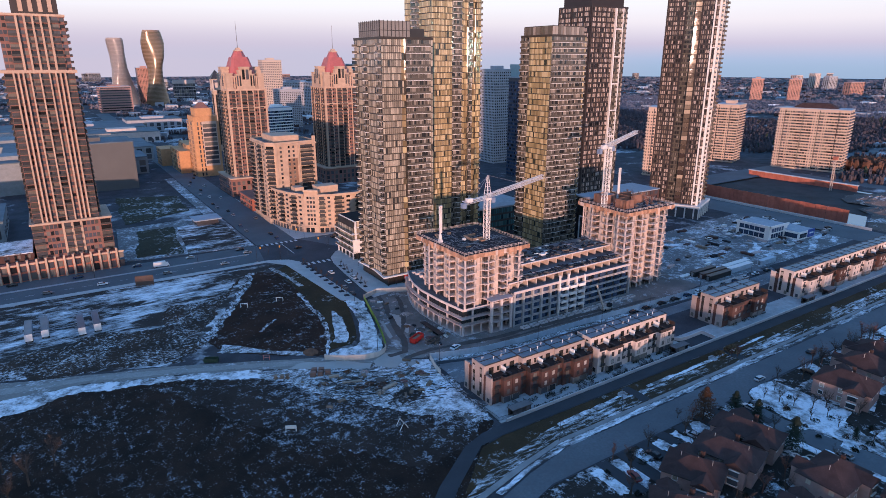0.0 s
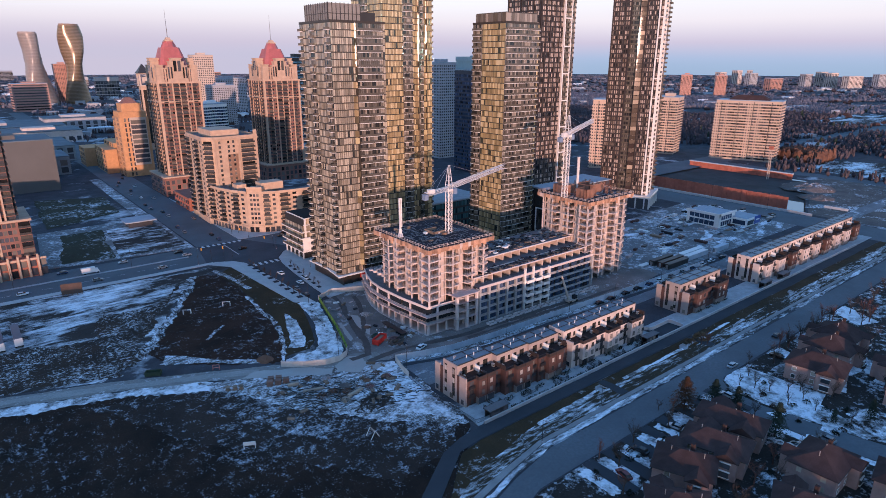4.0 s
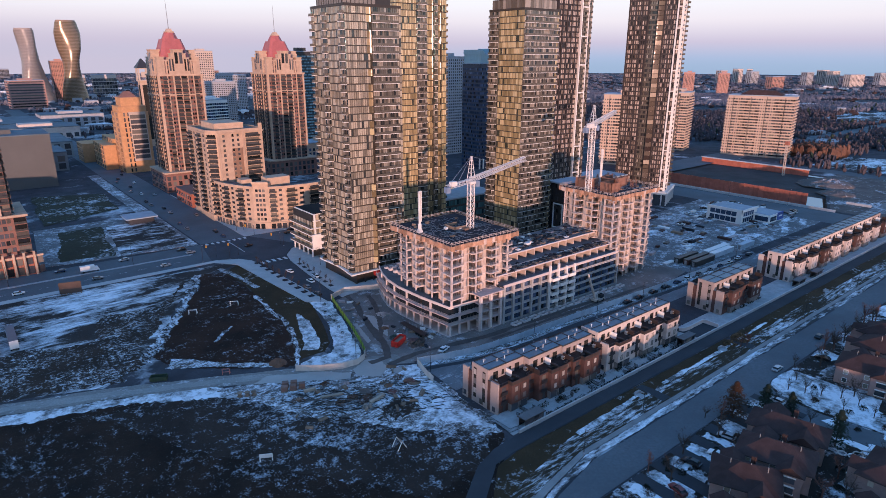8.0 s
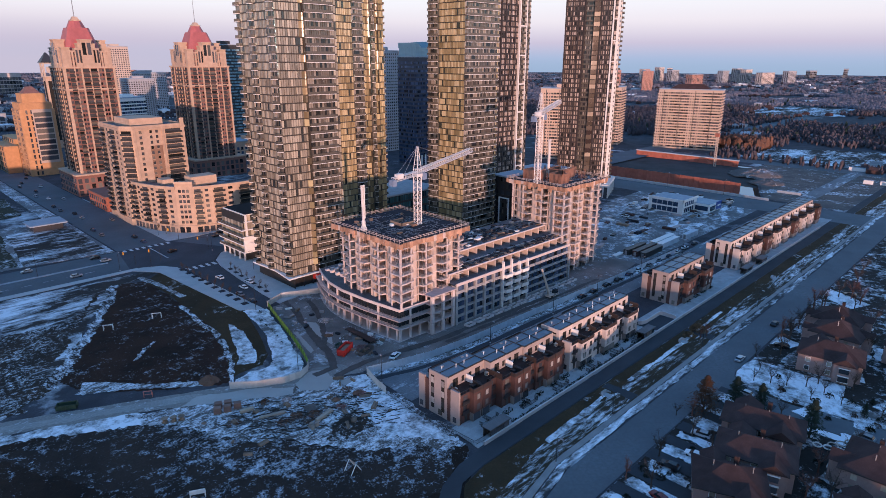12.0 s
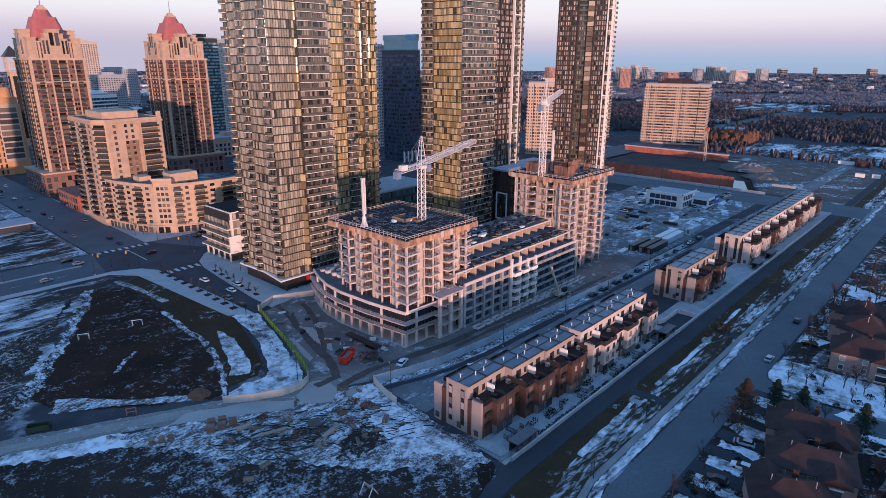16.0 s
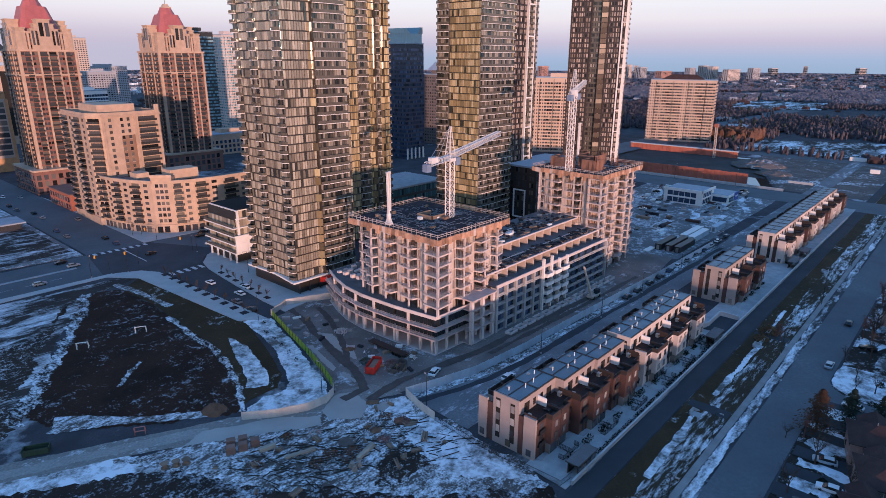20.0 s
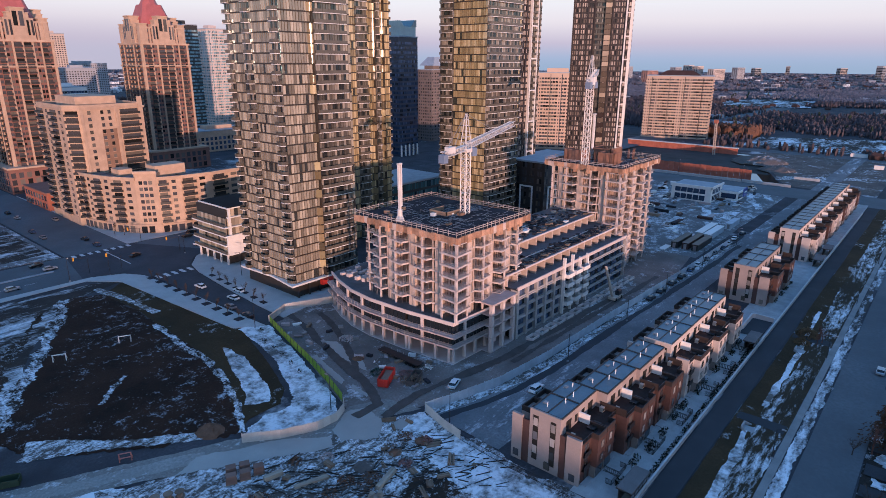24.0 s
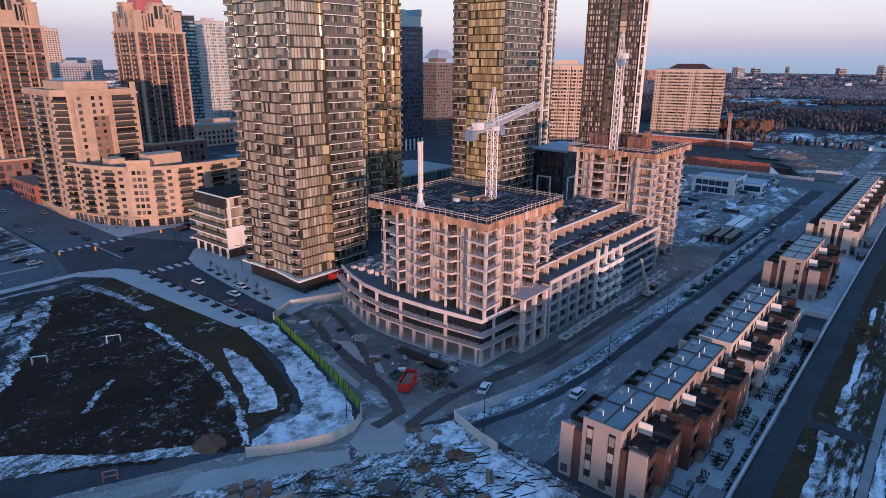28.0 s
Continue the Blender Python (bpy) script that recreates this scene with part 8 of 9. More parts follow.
# ---- trees ----
def bare_tree(h, seed, label="leafless street tree with fine twigs", mat=BARK):
    rnd = random.Random(seed)
    r = root("bare_tree", (0, 0, 0), label, "tree", "rust-twigged trees" if "rust" in label else "bare trees")
    part("trunk", Mesh().tube((0, 0, -0.1), (0.1, 0, h * 0.42), 0.028 * h, 0.018 * h, 7), mat, r)
    m = Mesh()
    for i in range(9):
        z = h * rnd.uniform(0.28, 0.5)
        a = rnd.uniform(0, 6.28)
        e = Vector((math.cos(a) * h * rnd.uniform(0.14, 0.3), math.sin(a) * h * rnd.uniform(0.14, 0.3), h * rnd.uniform(0.6, 0.92)))
        b = Vector((0.05, 0, z))
        m.tube(b, e, 0.010 * h, 0.004 * h, 4)
        for q in range(9):
            p = b.lerp(e, rnd.uniform(0.3, 1))
            t = p + Vector((rnd.uniform(-1, 1), rnd.uniform(-1, 1), rnd.uniform(0.1, 1.1))).normalized() * h * rnd.uniform(0.08, 0.2)
            m.tube(p, t, 0.0035 * h, 0.0016 * h, 3)
            for w in range(3):
                pp = p.lerp(t, rnd.uniform(0.3, 1))
                m.tube(pp, pp + Vector((rnd.uniform(-1, 1), rnd.uniform(-1, 1), rnd.uniform(0, 1))).normalized() * h * 0.07, 0.002 * h, 0.001 * h, 3)
    part("crown", m, mat, r)
    return r


def conifer(h, seed, mat, label, wide=0.32):
    rnd = random.Random(seed)
    r = root("conifer", (0, 0, 0), label, "tree", "conifers")
    part("trunk", Mesh().tube((0, 0, -0.1), (0, 0, h), 0.022 * h, 0.01, 6), BARK, r)
    m = Mesh()
    for q in range(1800):
        t = rnd.random() ** 0.8
        z = h * (0.08 + 0.9 * t)
        rad = h * wide * (1 - t) ** 0.75 * (0.75 + 0.35 * math.sin(t * 40)) + 0.1
        a = rnd.uniform(0, 6.28)
        rr_ = rad * rnd.uniform(0.35, 1.05)
        p = Vector((rr_ * math.cos(a), rr_ * math.sin(a), z))
        out = Vector((math.cos(a), math.sin(a), -0.35)) * h * 0.045
        sd = Vector((-math.sin(a), math.cos(a), rnd.uniform(-0.4, 0.4))) * h * 0.02
        m.quad(p - sd, p + out * 0.5 - sd * 0.3, p + out, p + sd)
    part("crown", m, mat, r)
    return r


def plant(kind, spots):
    for i, (x, y, s, a) in enumerate(spots):
        m = pose(x, y, 0, 0, 0, a)
        ob = kind if i == 0 else copy_thing(kind, m)
        ob.matrix_basis = m @ Matrix.Scale(s, 4)


plant(conifer(11.5, 1, RUST_LEAF, "rust-brown conifer with dry foliage beside the road", 0.42), [(158.5, 95.5, 1.0, 0)])
plant(conifer(10.5, 2, NEEDLE, "dark green spruce beside the houses"), [(166.5, 90.5, 0.95, 0), (169.5, 85, 0.85, 80), (166, 72, 1.05, 200), (186, 64.3, 0.45, 30), (196, 58, 0.7, 90)])
rt = random.Random(4)
spots = [(197.4, 78, 0.8), (210, 92, 1), (224, 93.5, 1.1), (236, 94, 1), (247, 93, 1.1), (262, 93.5, 1), (188, 88, 0.7), (193, 80, 0.7), (146, 93, 0.9), (132, 95, 0.8), (120, 91, 0.9), (112, 84, 0.8), (201, 70, 0.8), (216, 60, 0.9), (152, 100, 0.5), (140, 86, 0.9), (128, 64, 1.0), (144, 62, 0.9), (160, 62, 0.9), (118, 78, 0.8), (186, 77, 0.6), (203, 97.2, 0.6), (183.9, 84.2, 0.55), (189.7, 84.2, 0.6), (192.8, 75.3, 0.6), (188.8, 70.2, 0.55), (186, 92, 0.55), (194, 93, 0.6), (170.8, 80, 0.7), (171.2, 62.6, 0.6), (190, 61, 0.6), (230, 72, 1.0), (252, 76, 1.1), (268, 84, 1.0), (280, 92, 1.0), (300, 90, 1.1), (320, 92, 1.0), (189, 50, 0.9)]
plant(bare_tree(8.5, 1), [(x, y, s, rt.uniform(0, 360)) for x, y, s in spots[::2]])
plant(bare_tree(8.5, 2), [(x, y, s, rt.uniform(0, 360)) for x, y, s in spots[1::2]])
rust = plain("rust_red_twigs", (0.17, 0.08, 0.062), 0.95, vary=0.3, rand=0.2)
plant(bare_tree(7.5, 8, "small bare tree with rust-red twigs", rust), [(203.5, 115.2, 0.62, 0), (206.5, 114.4, 0.7, 70), (209.4, 115.4, 0.6, 150), (223.7, 96, 1.1, 20), (227, 94, 1.0, 110), (260, 95.5, 1.2, 60), (264, 93, 1.1, 200), (277, 84, 1.2, 240), (282, 88, 1.2, 300), (155, 97, 0.9, 10), (152.4, 66.5, 1.0, 130), (119, 96.5, 0.8, 40), (141, 66, 1.0, 280)])
sap = bare_tree(5.5, 3, "young leafless sapling in a planter")
plant(sap, [(108.6 - 0.04 * i, 252 + 6.2 * i, 0.8, 40 * i) for i in range(10)] + [(121.2 + 0.45 * i, 258 + 6 * i, 0.75, 70 * i) for i in range(7)] + [(126.5 - 0.2 * i, 372 + 9 * i, 0.9, 33 * i) for i in range(12)])
for i in range(10):
    x, y = 108.6 - 0.04 * i, 252 + 6.2 * i
    solo("tree_pit", Mesh((x, y, 0.27)).box(x - 1.2, y - 1.2, 0.27, x + 1.2, y + 1.2, 0.42), DECK, "dark soil planter square in the pavement", "planter", "planters", at=(x, y, 0.27))
for i in range(7):
    x, y = 121.2 + 0.45 * i, 258 + 6 * i
    solo("tree_pit", Mesh((x, y, 0.27)).box(x - 0.8, y - 1.2, 0.27, x + 0.8, y + 1.2, 0.42), DECK, "dark soil planter square in the pavement", "planter", "planters", at=(x, y, 0.27))
for x, y in ((104.8, 233), (104.2, 228), (103, 222.5), (101.7, 217), (100.4, 211.5), (108.6, 240)):
    hedge(x, y, 1.0, 1.0, 1.1, label="small dark shrub in the snow")
plant(bare_tree(8, 7, "tall bare tree at the field's corner"), [(-12, 178, 1.2, 0), (-18, 172, 1.3, 80), (-24, 182, 1.2, 160), (-30, 170, 1.4, 220), (-22, 165, 1.2, 300), (-36, 180, 1.3, 20)])


for x, y in ((163.8, 69.6), (164.4, 67.4), (164.9, 65.0)):
    m = Mesh((x, y, 0.1))
    for k in range(16):
        a, b = k * math.pi / 8, (k + 1) * math.pi / 8
        m.tube((x + 0.95 * math.cos(a), y + 0.95 * math.sin(a), 0.35), (x + 0.95 * math.cos(b), y + 0.95 * math.sin(b), 0.35), 0.2, sides=6)
    solo("garden_ring", m, STUCCO_WHITE, "pale ring lying in a back garden", "garden ring", "garden rings", at=(x, y, 0.1))

# ---- detached houses ----
def house(x, y, w, d, h, rot, wall, label):
    o = (x, y, 0)
    r = root("detached_house", o, label, "house", "detached houses")
    p = rect(x - w / 2, y - d / 2, x + w / 2, y + d / 2, rot)
    part("wall", Mesh(o).prism(p, 0, h), wall, r)
    c, s = math.cos(radians(rot)), math.sin(radians(rot))
    ridge = max(0.5, (w - d) / 2)
    q = grown(p, 0.6)
    a = (x - ridge * c, y - ridge * s, h + d * 0.30)
    b = (x + ridge * c, y + ridge * s, h + d * 0.30)
    q3 = [(*v, h) for v in q]
    m = Mesh(o).quad(q3[0], q3[1], b, a).quad(q3[1], q3[2], b).quad(q3[2], q3[3], a, b).quad(q3[3], q3[0], a).quad(*reversed(q3))
    part("roof", m, ROOF_BROWN, r, "brown shingled hip roof")
    part("fascia", Mesh(o).prism(grown(p, 0.62), h - 0.18, h + 0.02), BROWN_BLACK, r)
    for k, f in enumerate(sides(p)):
        n = max(2, int(length(f) / 4.8))
        for i in range(n):
            for z in ((0.9, 3.6) if k != 1 else (3.6,)):
                u = (i + 0.5) * length(f) / n
                wn_ = part("window", Mesh(o).on(f, u - 0.6, u + 0.6, -0.1, 0.05, z, z + 1.3), GLASS_T1, r)
                if k < 2:
                    part("frame", Mesh(o).on(f, u - 0.7, u + 0.7, 0, 0.09, z - 0.12, z).on(f, u - 0.7, u + 0.7, 0, 0.09, z + 1.3, z + 1.42).on(f, u - 0.7, u - 0.6, 0, 0.09, z, z + 1.3).on(f, u + 0.6, u + 0.7, 0, 0.09, z, z + 1.3), STUCCO_WHITE, wn_)
    for sg, off in ((1, -0.22), (-1, 0.24)):      # cross wings with their own ridges
        wx, wd = w * 0.34, 2.4
        bx0, by0 = x + off * w, y + sg * d / 2
        wp = rect(bx0 - wx / 2, min(by0, by0 + sg * wd), bx0 + wx / 2, max(by0, by0 + sg * wd), rot, (x, y))
        part("cross_wing", Mesh(o).prism(wp, 0, h - 0.02), wall, r)
        tip = rect(bx0 - 0.06, y + sg * (d / 2 + wd + 0.35) - 0.02, bx0 + 0.06, y + sg * (d / 2 + wd + 0.35) + 0.02, rot, (x, y))
        inn = rect(bx0 - 0.06, y + sg * d * 0.12 - 0.02, bx0 + 0.06, y + sg * d * 0.12 + 0.02, rot, (x, y))
        ev = rect(bx0 - wx / 2 - 0.4, y + sg * (d / 2 + wd + 0.35) - 0.02, bx0 + wx / 2 + 0.4, y + sg * (d / 2 + wd + 0.35) + 0.02, rot, (x, y))
        ei = rect(bx0 - wx / 2 - 0.4, y + sg * d * 0.34 - 0.02, bx0 + wx / 2 + 0.4, y + sg * d * 0.34 + 0.02, rot, (x, y))
        zr = h + wx * 0.36
        a0, a1, b0, b1, t0, t1_ = (*ev[0], h), (*ev[1], h), (*ei[0], h), (*ei[1], h), (*tip[0], zr), (*inn[0], zr)
        part("cross_roof", Mesh(o).quad(a0, t0, t1_, b0).quad(a1, b1, t1_, t0).quad(a0, a1, t0).quad(b0, b1, t1_).quad(a0, b0, b1, a1), ROOF_BROWN, r)
        f = (wp[0], wp[1]) if sg < 0 else (wp[2], wp[3])
        q = part("bay_window", Mesh(o).on(f, wx * 0.28, wx * 0.72, 0, 0.35, 0.8, 2.4).on(f, wx * 0.28, wx * 0.72, 0, 0.25, 3.4, 4.8), GLASS_DARK, r)
        part("frame", Mesh(o).on(f, wx * 0.24, wx * 0.76, 0, 0.4, 2.4, 2.62).on(f, wx * 0.24, wx * 0.76, 0, 0.4, 0.6, 0.8).on(f, wx * 0.24, wx * 0.76, 0, 0.3, 4.8, 5.0), STUCCO_WHITE, q)
    part("chimney", Mesh(o).prism(rect(x + w * 0.2, y - 0.4, x + w * 0.2 + 0.8, y + 0.5), h + 0.5, h + d * 0.30 + 0.4), ROOF_BROWN, r)
    for a in (-0.25, 0.05, 0.3):
        vx, vy = x + w * a * c, y + w * a * s
        part("vent_pipe", Mesh(o).tube((vx, vy, h + d * 0.2), (vx, vy, h + d * 0.30 + 0.3), 0.11, sides=6), STEEL, r)
    part("porch_roof", Mesh(o).prism(rect(x - w * 0.2, y + d / 2, x + w * 0.1, y + d / 2 + 2, rot, (x, y)), 2.7, 3.1), ROOF_BROWN, r)
    part("front_door", Mesh(o).prism(rect(x - w * 0.1, y + d / 2, x, y + d / 2 + 0.06, rot, (x, y)), 0.2, 2.3), FRAME_DARK, r)
    return r


HB = plain("buff_house_brick", (0.34, 0.225, 0.195), 0.9, vary=0.15, scale=0.6, rand=0.1)
rr2 = random.Random(6)
for x, y, w, d, rot in ((210, 78.4, 16.5, 12, -81), (229, 81, 11, 14, 0), (244, 84, 12, 14, 0),
                        (156.6, 80.4, 17.5, 9.5, -77), (143, 77.5, 16, 10.5, -75), (128.6, 78, 14, 11, -66), (113, 70, 14, 11, -50), (157, 57, 15, 11, 2), (136, 52, 14, 11, -70), (216, 52, 16, 11, -80), (164, 40, 14, 11, -80), (232, 60, 14, 11, 0)):
    house(x, y, w, d, rr2.uniform(5.2, 6.0), rot, HB if rr2.random() < 0.85 else BRICK_BROWN, "detached two-storey brick house with a brown roof")
for k in range(46):
    x, y = rr2.uniform(112, 235), rr2.uniform(60, 95)
    s = rr2.uniform(1.4, 3.4)
    sheet("snow_patch", rect(x - s * 1.6, y - s * 0.7, x + s * 1.6, y + s * 0.7, rr2.uniform(-20, 20)), 0.115 + 0.002 * k, SNOW, "leftover patch of garden snow", amp=0.5, pitch=1.0, seed=100 + k)

for i in range(8):
    x, q = 110 + 8.3 * i + rr2.uniform(-0.8, 0.8), rr2.uniform(2.6, 4.4)
    if i not in (2, 6):
        sheet("snow_lawn", rect(x, rr2.uniform(85, 89), x + q, rr2.uniform(95, 96.8)), 0.205 + 0.002 * i, SNOW, "snow left on a small front lawn", amp=0.9, pitch=1.1, seed=200 + i)
    sheet("driveway", rect(x + q + 0.4, 82.5, x + 7.9, 97.4), 0.225 + 0.002 * i, ASPHALT_NEW, "dark asphalt driveway of a house", "road")

# ---- farther buildings ----
def block(name, label, x, y, w, d, h, rot, wall, storey=3.0, pitch=3.2, pane=GLASS_DARK, bands=False, group="far buildings", category="apartment block", balc=False):
    """A plain block with storey rows of windows on all four sides."""
    o = (x, y, 0)
    r = root(name, o, label, category, group)
    p = rect(x - w / 2, y - d / 2, x + w / 2, y + d / 2, rot)
    part("wall", Mesh(o).prism(p, 0, h), wall, r)
    n = int((h - 1.5) / storey)
    m = Mesh(o)
    e = Mesh(o)
    for f in sides(p):
        l = length(f)
        c = max(1, int(l / pitch))
        for i in range(c):
            u = i * l / c
            for j in range(n):
                z = 0.8 + j * storey
                g = 0.03 if bands else 0.22
                if balc:
                    zone = i * 26 // c % 13
                    if zone in (0, 1, 4) or (i * 7 + j * 5 + i * j * 3) % 17 == 0:      # plain bays with small windows
                        m.on(f, u + 0.3 * l / c, u + 0.7 * l / c, -0.1, 0.05, z + 1.0, z + storey - 0.5)
                        continue
                    if zone in (2, 9) and j == 0:
                        m.on(f, u + 0.2, u + 0.8, -0.1, 0.06, 1, h - 1)
                    m.on(f, u + 0.02, u + (1 - (0.0, 0.15, 0.3)[(i * 3 + j * j) % 3]) * l / c, -0.1, 0.05, z + 1.0, z + storey - 0.35)
                    if zone in (5, 6, 7, 8, 10, 11):
                        e.on(f, u, u + l / c, 0, 1.1, z - 0.2, z + 1.0)
                    continue
                m.on(f, u + g * l / c, u + (1 - g) * l / c, -0.1, 0.05, z + 0.8, z + storey - 0.6)
    if m.v:
        tagged(part("glazing", m, pane, r), kind="stuff")
    if balc:
        tagged(part("balcony_work", e, wall, r), kind="stuff")
    part("roof", Mesh(o).prism(grown(p, 0.3), h, h + 0.8), plain("dark_flat_roof", (0.14, 0.17, 0.19), 0.8, vary=0.25, scale=0.08) if name == "mall_block" else ROOF_GREY, r)
    if name != "far_block":
        part("plant_room", Mesh(o).prism(rect(x - w * 0.2, y - d * 0.2, x + w * 0.2, y + d * 0.2, rot), h + 0.8, h + 4), wall, r)
    return r


SLAB_TAN = plain("tan_slab_concrete", (0.54, 0.40, 0.31), 0.85, vary=0.1, scale=0.06, rand=0.06)
PALE = plain("pale_block_concrete", (0.56, 0.47, 0.42), 0.85, rand=0.06)
ROSE = plain("rose_block_brick", (0.45, 0.24, 0.19), 0.85, rand=0.08)
MALL = plain("grey_mall_panel", (0.25, 0.27, 0.275), 0.8, rand=0.1)
GREYW = plain("grey_block_concrete", (0.38, 0.38, 0.40), 0.85, rand=0.1)
for heading, dist, w, h, wall in ((62.6, 2900, 50, 76, PALE), (63.8, 3050, 46, 84, PALE), (64.9, 2900, 62, 72, GREYW), (66.6, 2500, 84, 58, ROSE), (68.8, 2900, 56, 70, GREYW), (69.8, 2950, 50, 82, PALE),
                                (70.5, 2900, 54, 78, PALE), (71.9, 2800, 105, 64, PALE), (56.6, 2900, 60, 74, ROSE), (73.6, 3000, 70, 70, GREYW)):
    block("far_block", "pale apartment tower far off near the horizon", 1 + dist * math.sin(radians(heading)), 30 + dist * math.cos(radians(heading)), w * 0.75, 26, h * 0.7, 20 - heading / 2, wall, 4.2, 7.0)
sl = block("apartment_slab", "broad pale apartment slab beyond the excavation", 662, 325, 24, 62, 61, 16, SLAB_TAN, 2.9, 2.3, GLASS_DARK, balc=True)
part("penthouse", Mesh((662, 325, 0)).prism(rect(654, 306, 670, 346, 16, (662, 325)), 61.8, 66.5, rect(658, 314, 666, 338, 16, (662, 325))), ROOF_BROWN, sl, "brown sloping penthouse roof")
block("apartment_slab", "pale pink apartment tower behind the dark tower", 640, 405, 30, 24, 62, 20, SLAB_TAN, 2.9, 2.4, balc=True)
block("apartment_slab", "pink apartment tower between the dark towers", 507, 377, 46, 22, 65, -61, SLAB_TAN, 2.9, 2.4, balc=True)
bt = block("office_tower", "blue-black office tower with a notched glass top", 385, 453, 21, 24, 92, 0, plain("blue_black_cladding", (0.022, 0.032, 0.055), 0.4), 3.4, 1.6, GLASS_BLUE, True, category="office tower")
part("crown", Mesh((385, 453, 0)).prism(rect(375.5, 442, 394.5, 464), 92.8, 100).prism(rect(375, 441.5, 381, 464.5), 100, 104, rect(375, 441.5, 377, 464.5)).prism(rect(389, 441.5, 395, 464.5), 100, 105, rect(393, 441.5, 395, 464.5)), GLASS_AQUA, bt, "blue glass crown with two raised corners")
for k in range(5):
    part("base_column", Mesh((385, 453, 0)).box(374.6 + 4.7 * k, 440.2, 0, 375.8 + 4.7 * k, 441, 9), STUCCO_WHITE, bt)
block("apartment_slab", "white-grey apartment tower behind the office tower", 418, 540, 24, 26, 98, 0, GREYW, 2.9, 2.6)
block("apartment_slab", "salmon-sided apartment tower", 440, 536, 14, 24, 94, 0, ROSE, 2.9, 2.6)
bt = block("apartment_slab", "grey-brown apartment tower with many windows and a hipped roof", 482, 500, 34, 26, 66, 0, plain("grey_brown_brick", (0.20, 0.165, 0.155), 0.85, rand=0.1), 2.9, 2.2)
part("hipped_roof", Mesh((482, 500, 0)).prism(rect(472, 491, 498, 509), 70, 78, rect(479, 496, 491, 504)), ROOF_GREY, bt, "pale grey hipped roof")
block("glass_apartment", "slender pale gold glass apartment tower", 376, 716, 22, 24, 104, 0, PALE, 2.9, 2.0, GLASS_AQUA, balc=True)
block("glass_apartment", "aqua glass apartment tower", 400, 712, 20, 24, 96, 0, GREYW, 2.9, 1.8, GLASS_AQUA, True)
block("glass_apartment", "teal glass tower behind the pyramid roof", 302, 640, 24, 22, 103, 0, FRAME_DARK, 3.0, 1.8, GLASS_AQUA, True)
block("office_block", "white office block with dark window bands", 282, 872, 34, 30, 44, 8, STUCCO_WHITE, 4.0, 3.0, GLASS_BLUE, True, category="office building")
bt = block("office_block", "rose office slab with pale floor bands", 142, 1530, 62, 30, 54, 5, plain("rose_grey_panel", (0.36, 0.22, 0.19), 0.85), 5.2, 31.0, GLASS_DARK, True, category="office building")
for j in range(10):
    part("floor_band", Mesh((142, 1530, 0)).prism(grown(rect(111, 1515, 173, 1545, 5), 0.5), 5.2 * j + 0.2, 5.2 * j + 3.1), plain("rose_grey_panel", (0.36, 0.22, 0.19), 0.85), bt)
block("office_block", "low pale office block with blue windows", 300, 590, 60, 24, 17, 0, STONE_CREAM, 4.0, 4.0, GLASS_BLUE, category="office building")
block("apartment_slab", "twin-topped stone apartment tower on the skyline", 360, 1130, 34, 26, 108, 0, STUCCO, 2.9, 3.2)
block("apartment_slab", "grey apartment slab on the skyline", 440, 1240, 70, 24, 66, 0, GREYW, 2.9, 3.2)
block("apartment_slab", "grey apartment slab on the skyline", 350, 1020, 40, 24, 62, 0, GREYW, 2.9, 3.2)
block("apartment_slab", "rose apartment tower on the skyline", 236, 1760, 34, 26, 90, 0, ROSE, 2.9, 3.2)
block("apartment_slab", "rose apartment block behind the dark towers", 1690, 1000, 60, 30, 62, 30, ROSE, 2.9, 3.4)
block("apartment_slab", "rose apartment block behind the dark towers", 1770, 940, 60, 30, 60, 30, ROSE, 2.9, 3.4)
# the tall store box lies in shade; its panel colour is darkened for that
TAUPE_SHADED = plain("shaded_taupe_panel", (0.125, 0.125, 0.122), 0.85, vary=0.1, scale=0.05)
for x, y, w, d, h, m in ((24, 612, 78, 46, 40, TAUPE_SHADED), (-20, 640, 90, 60, 26, MALL), (52, 690, 60, 50, 16, MALL), (-90, 480, 120, 60, 12, MALL), (30, 800, 140, 90, 15, MALL), (-60, 900, 200, 120, 14, MALL), (90, 960, 90, 60, 14, PALE), (20, 1080, 220, 120, 13, GREYW), (150, 1100, 80, 60, 18, GREYW)):
    block("mall_block", "low flat-roofed shopping block", x, y, w, d, h, 0, m, 90.0 if h > 20 else 6.5, 9.0, GLASS_DARK, category="shopping centre", group="mall blocks")
pv = root("plaza_pavilion", (84, 430, 0), "small flat-roofed glass pavilion on the plaza", "pavilion")
part("wall", Mesh((84, 430, 0)).box(77, 424, 0, 91, 436, 3.6), GLASS_DARK, pv)
part("roof", Mesh((84, 430, 0)).box(75, 422, 3.6, 93, 438, 4.2), ROOF_GREY, pv)
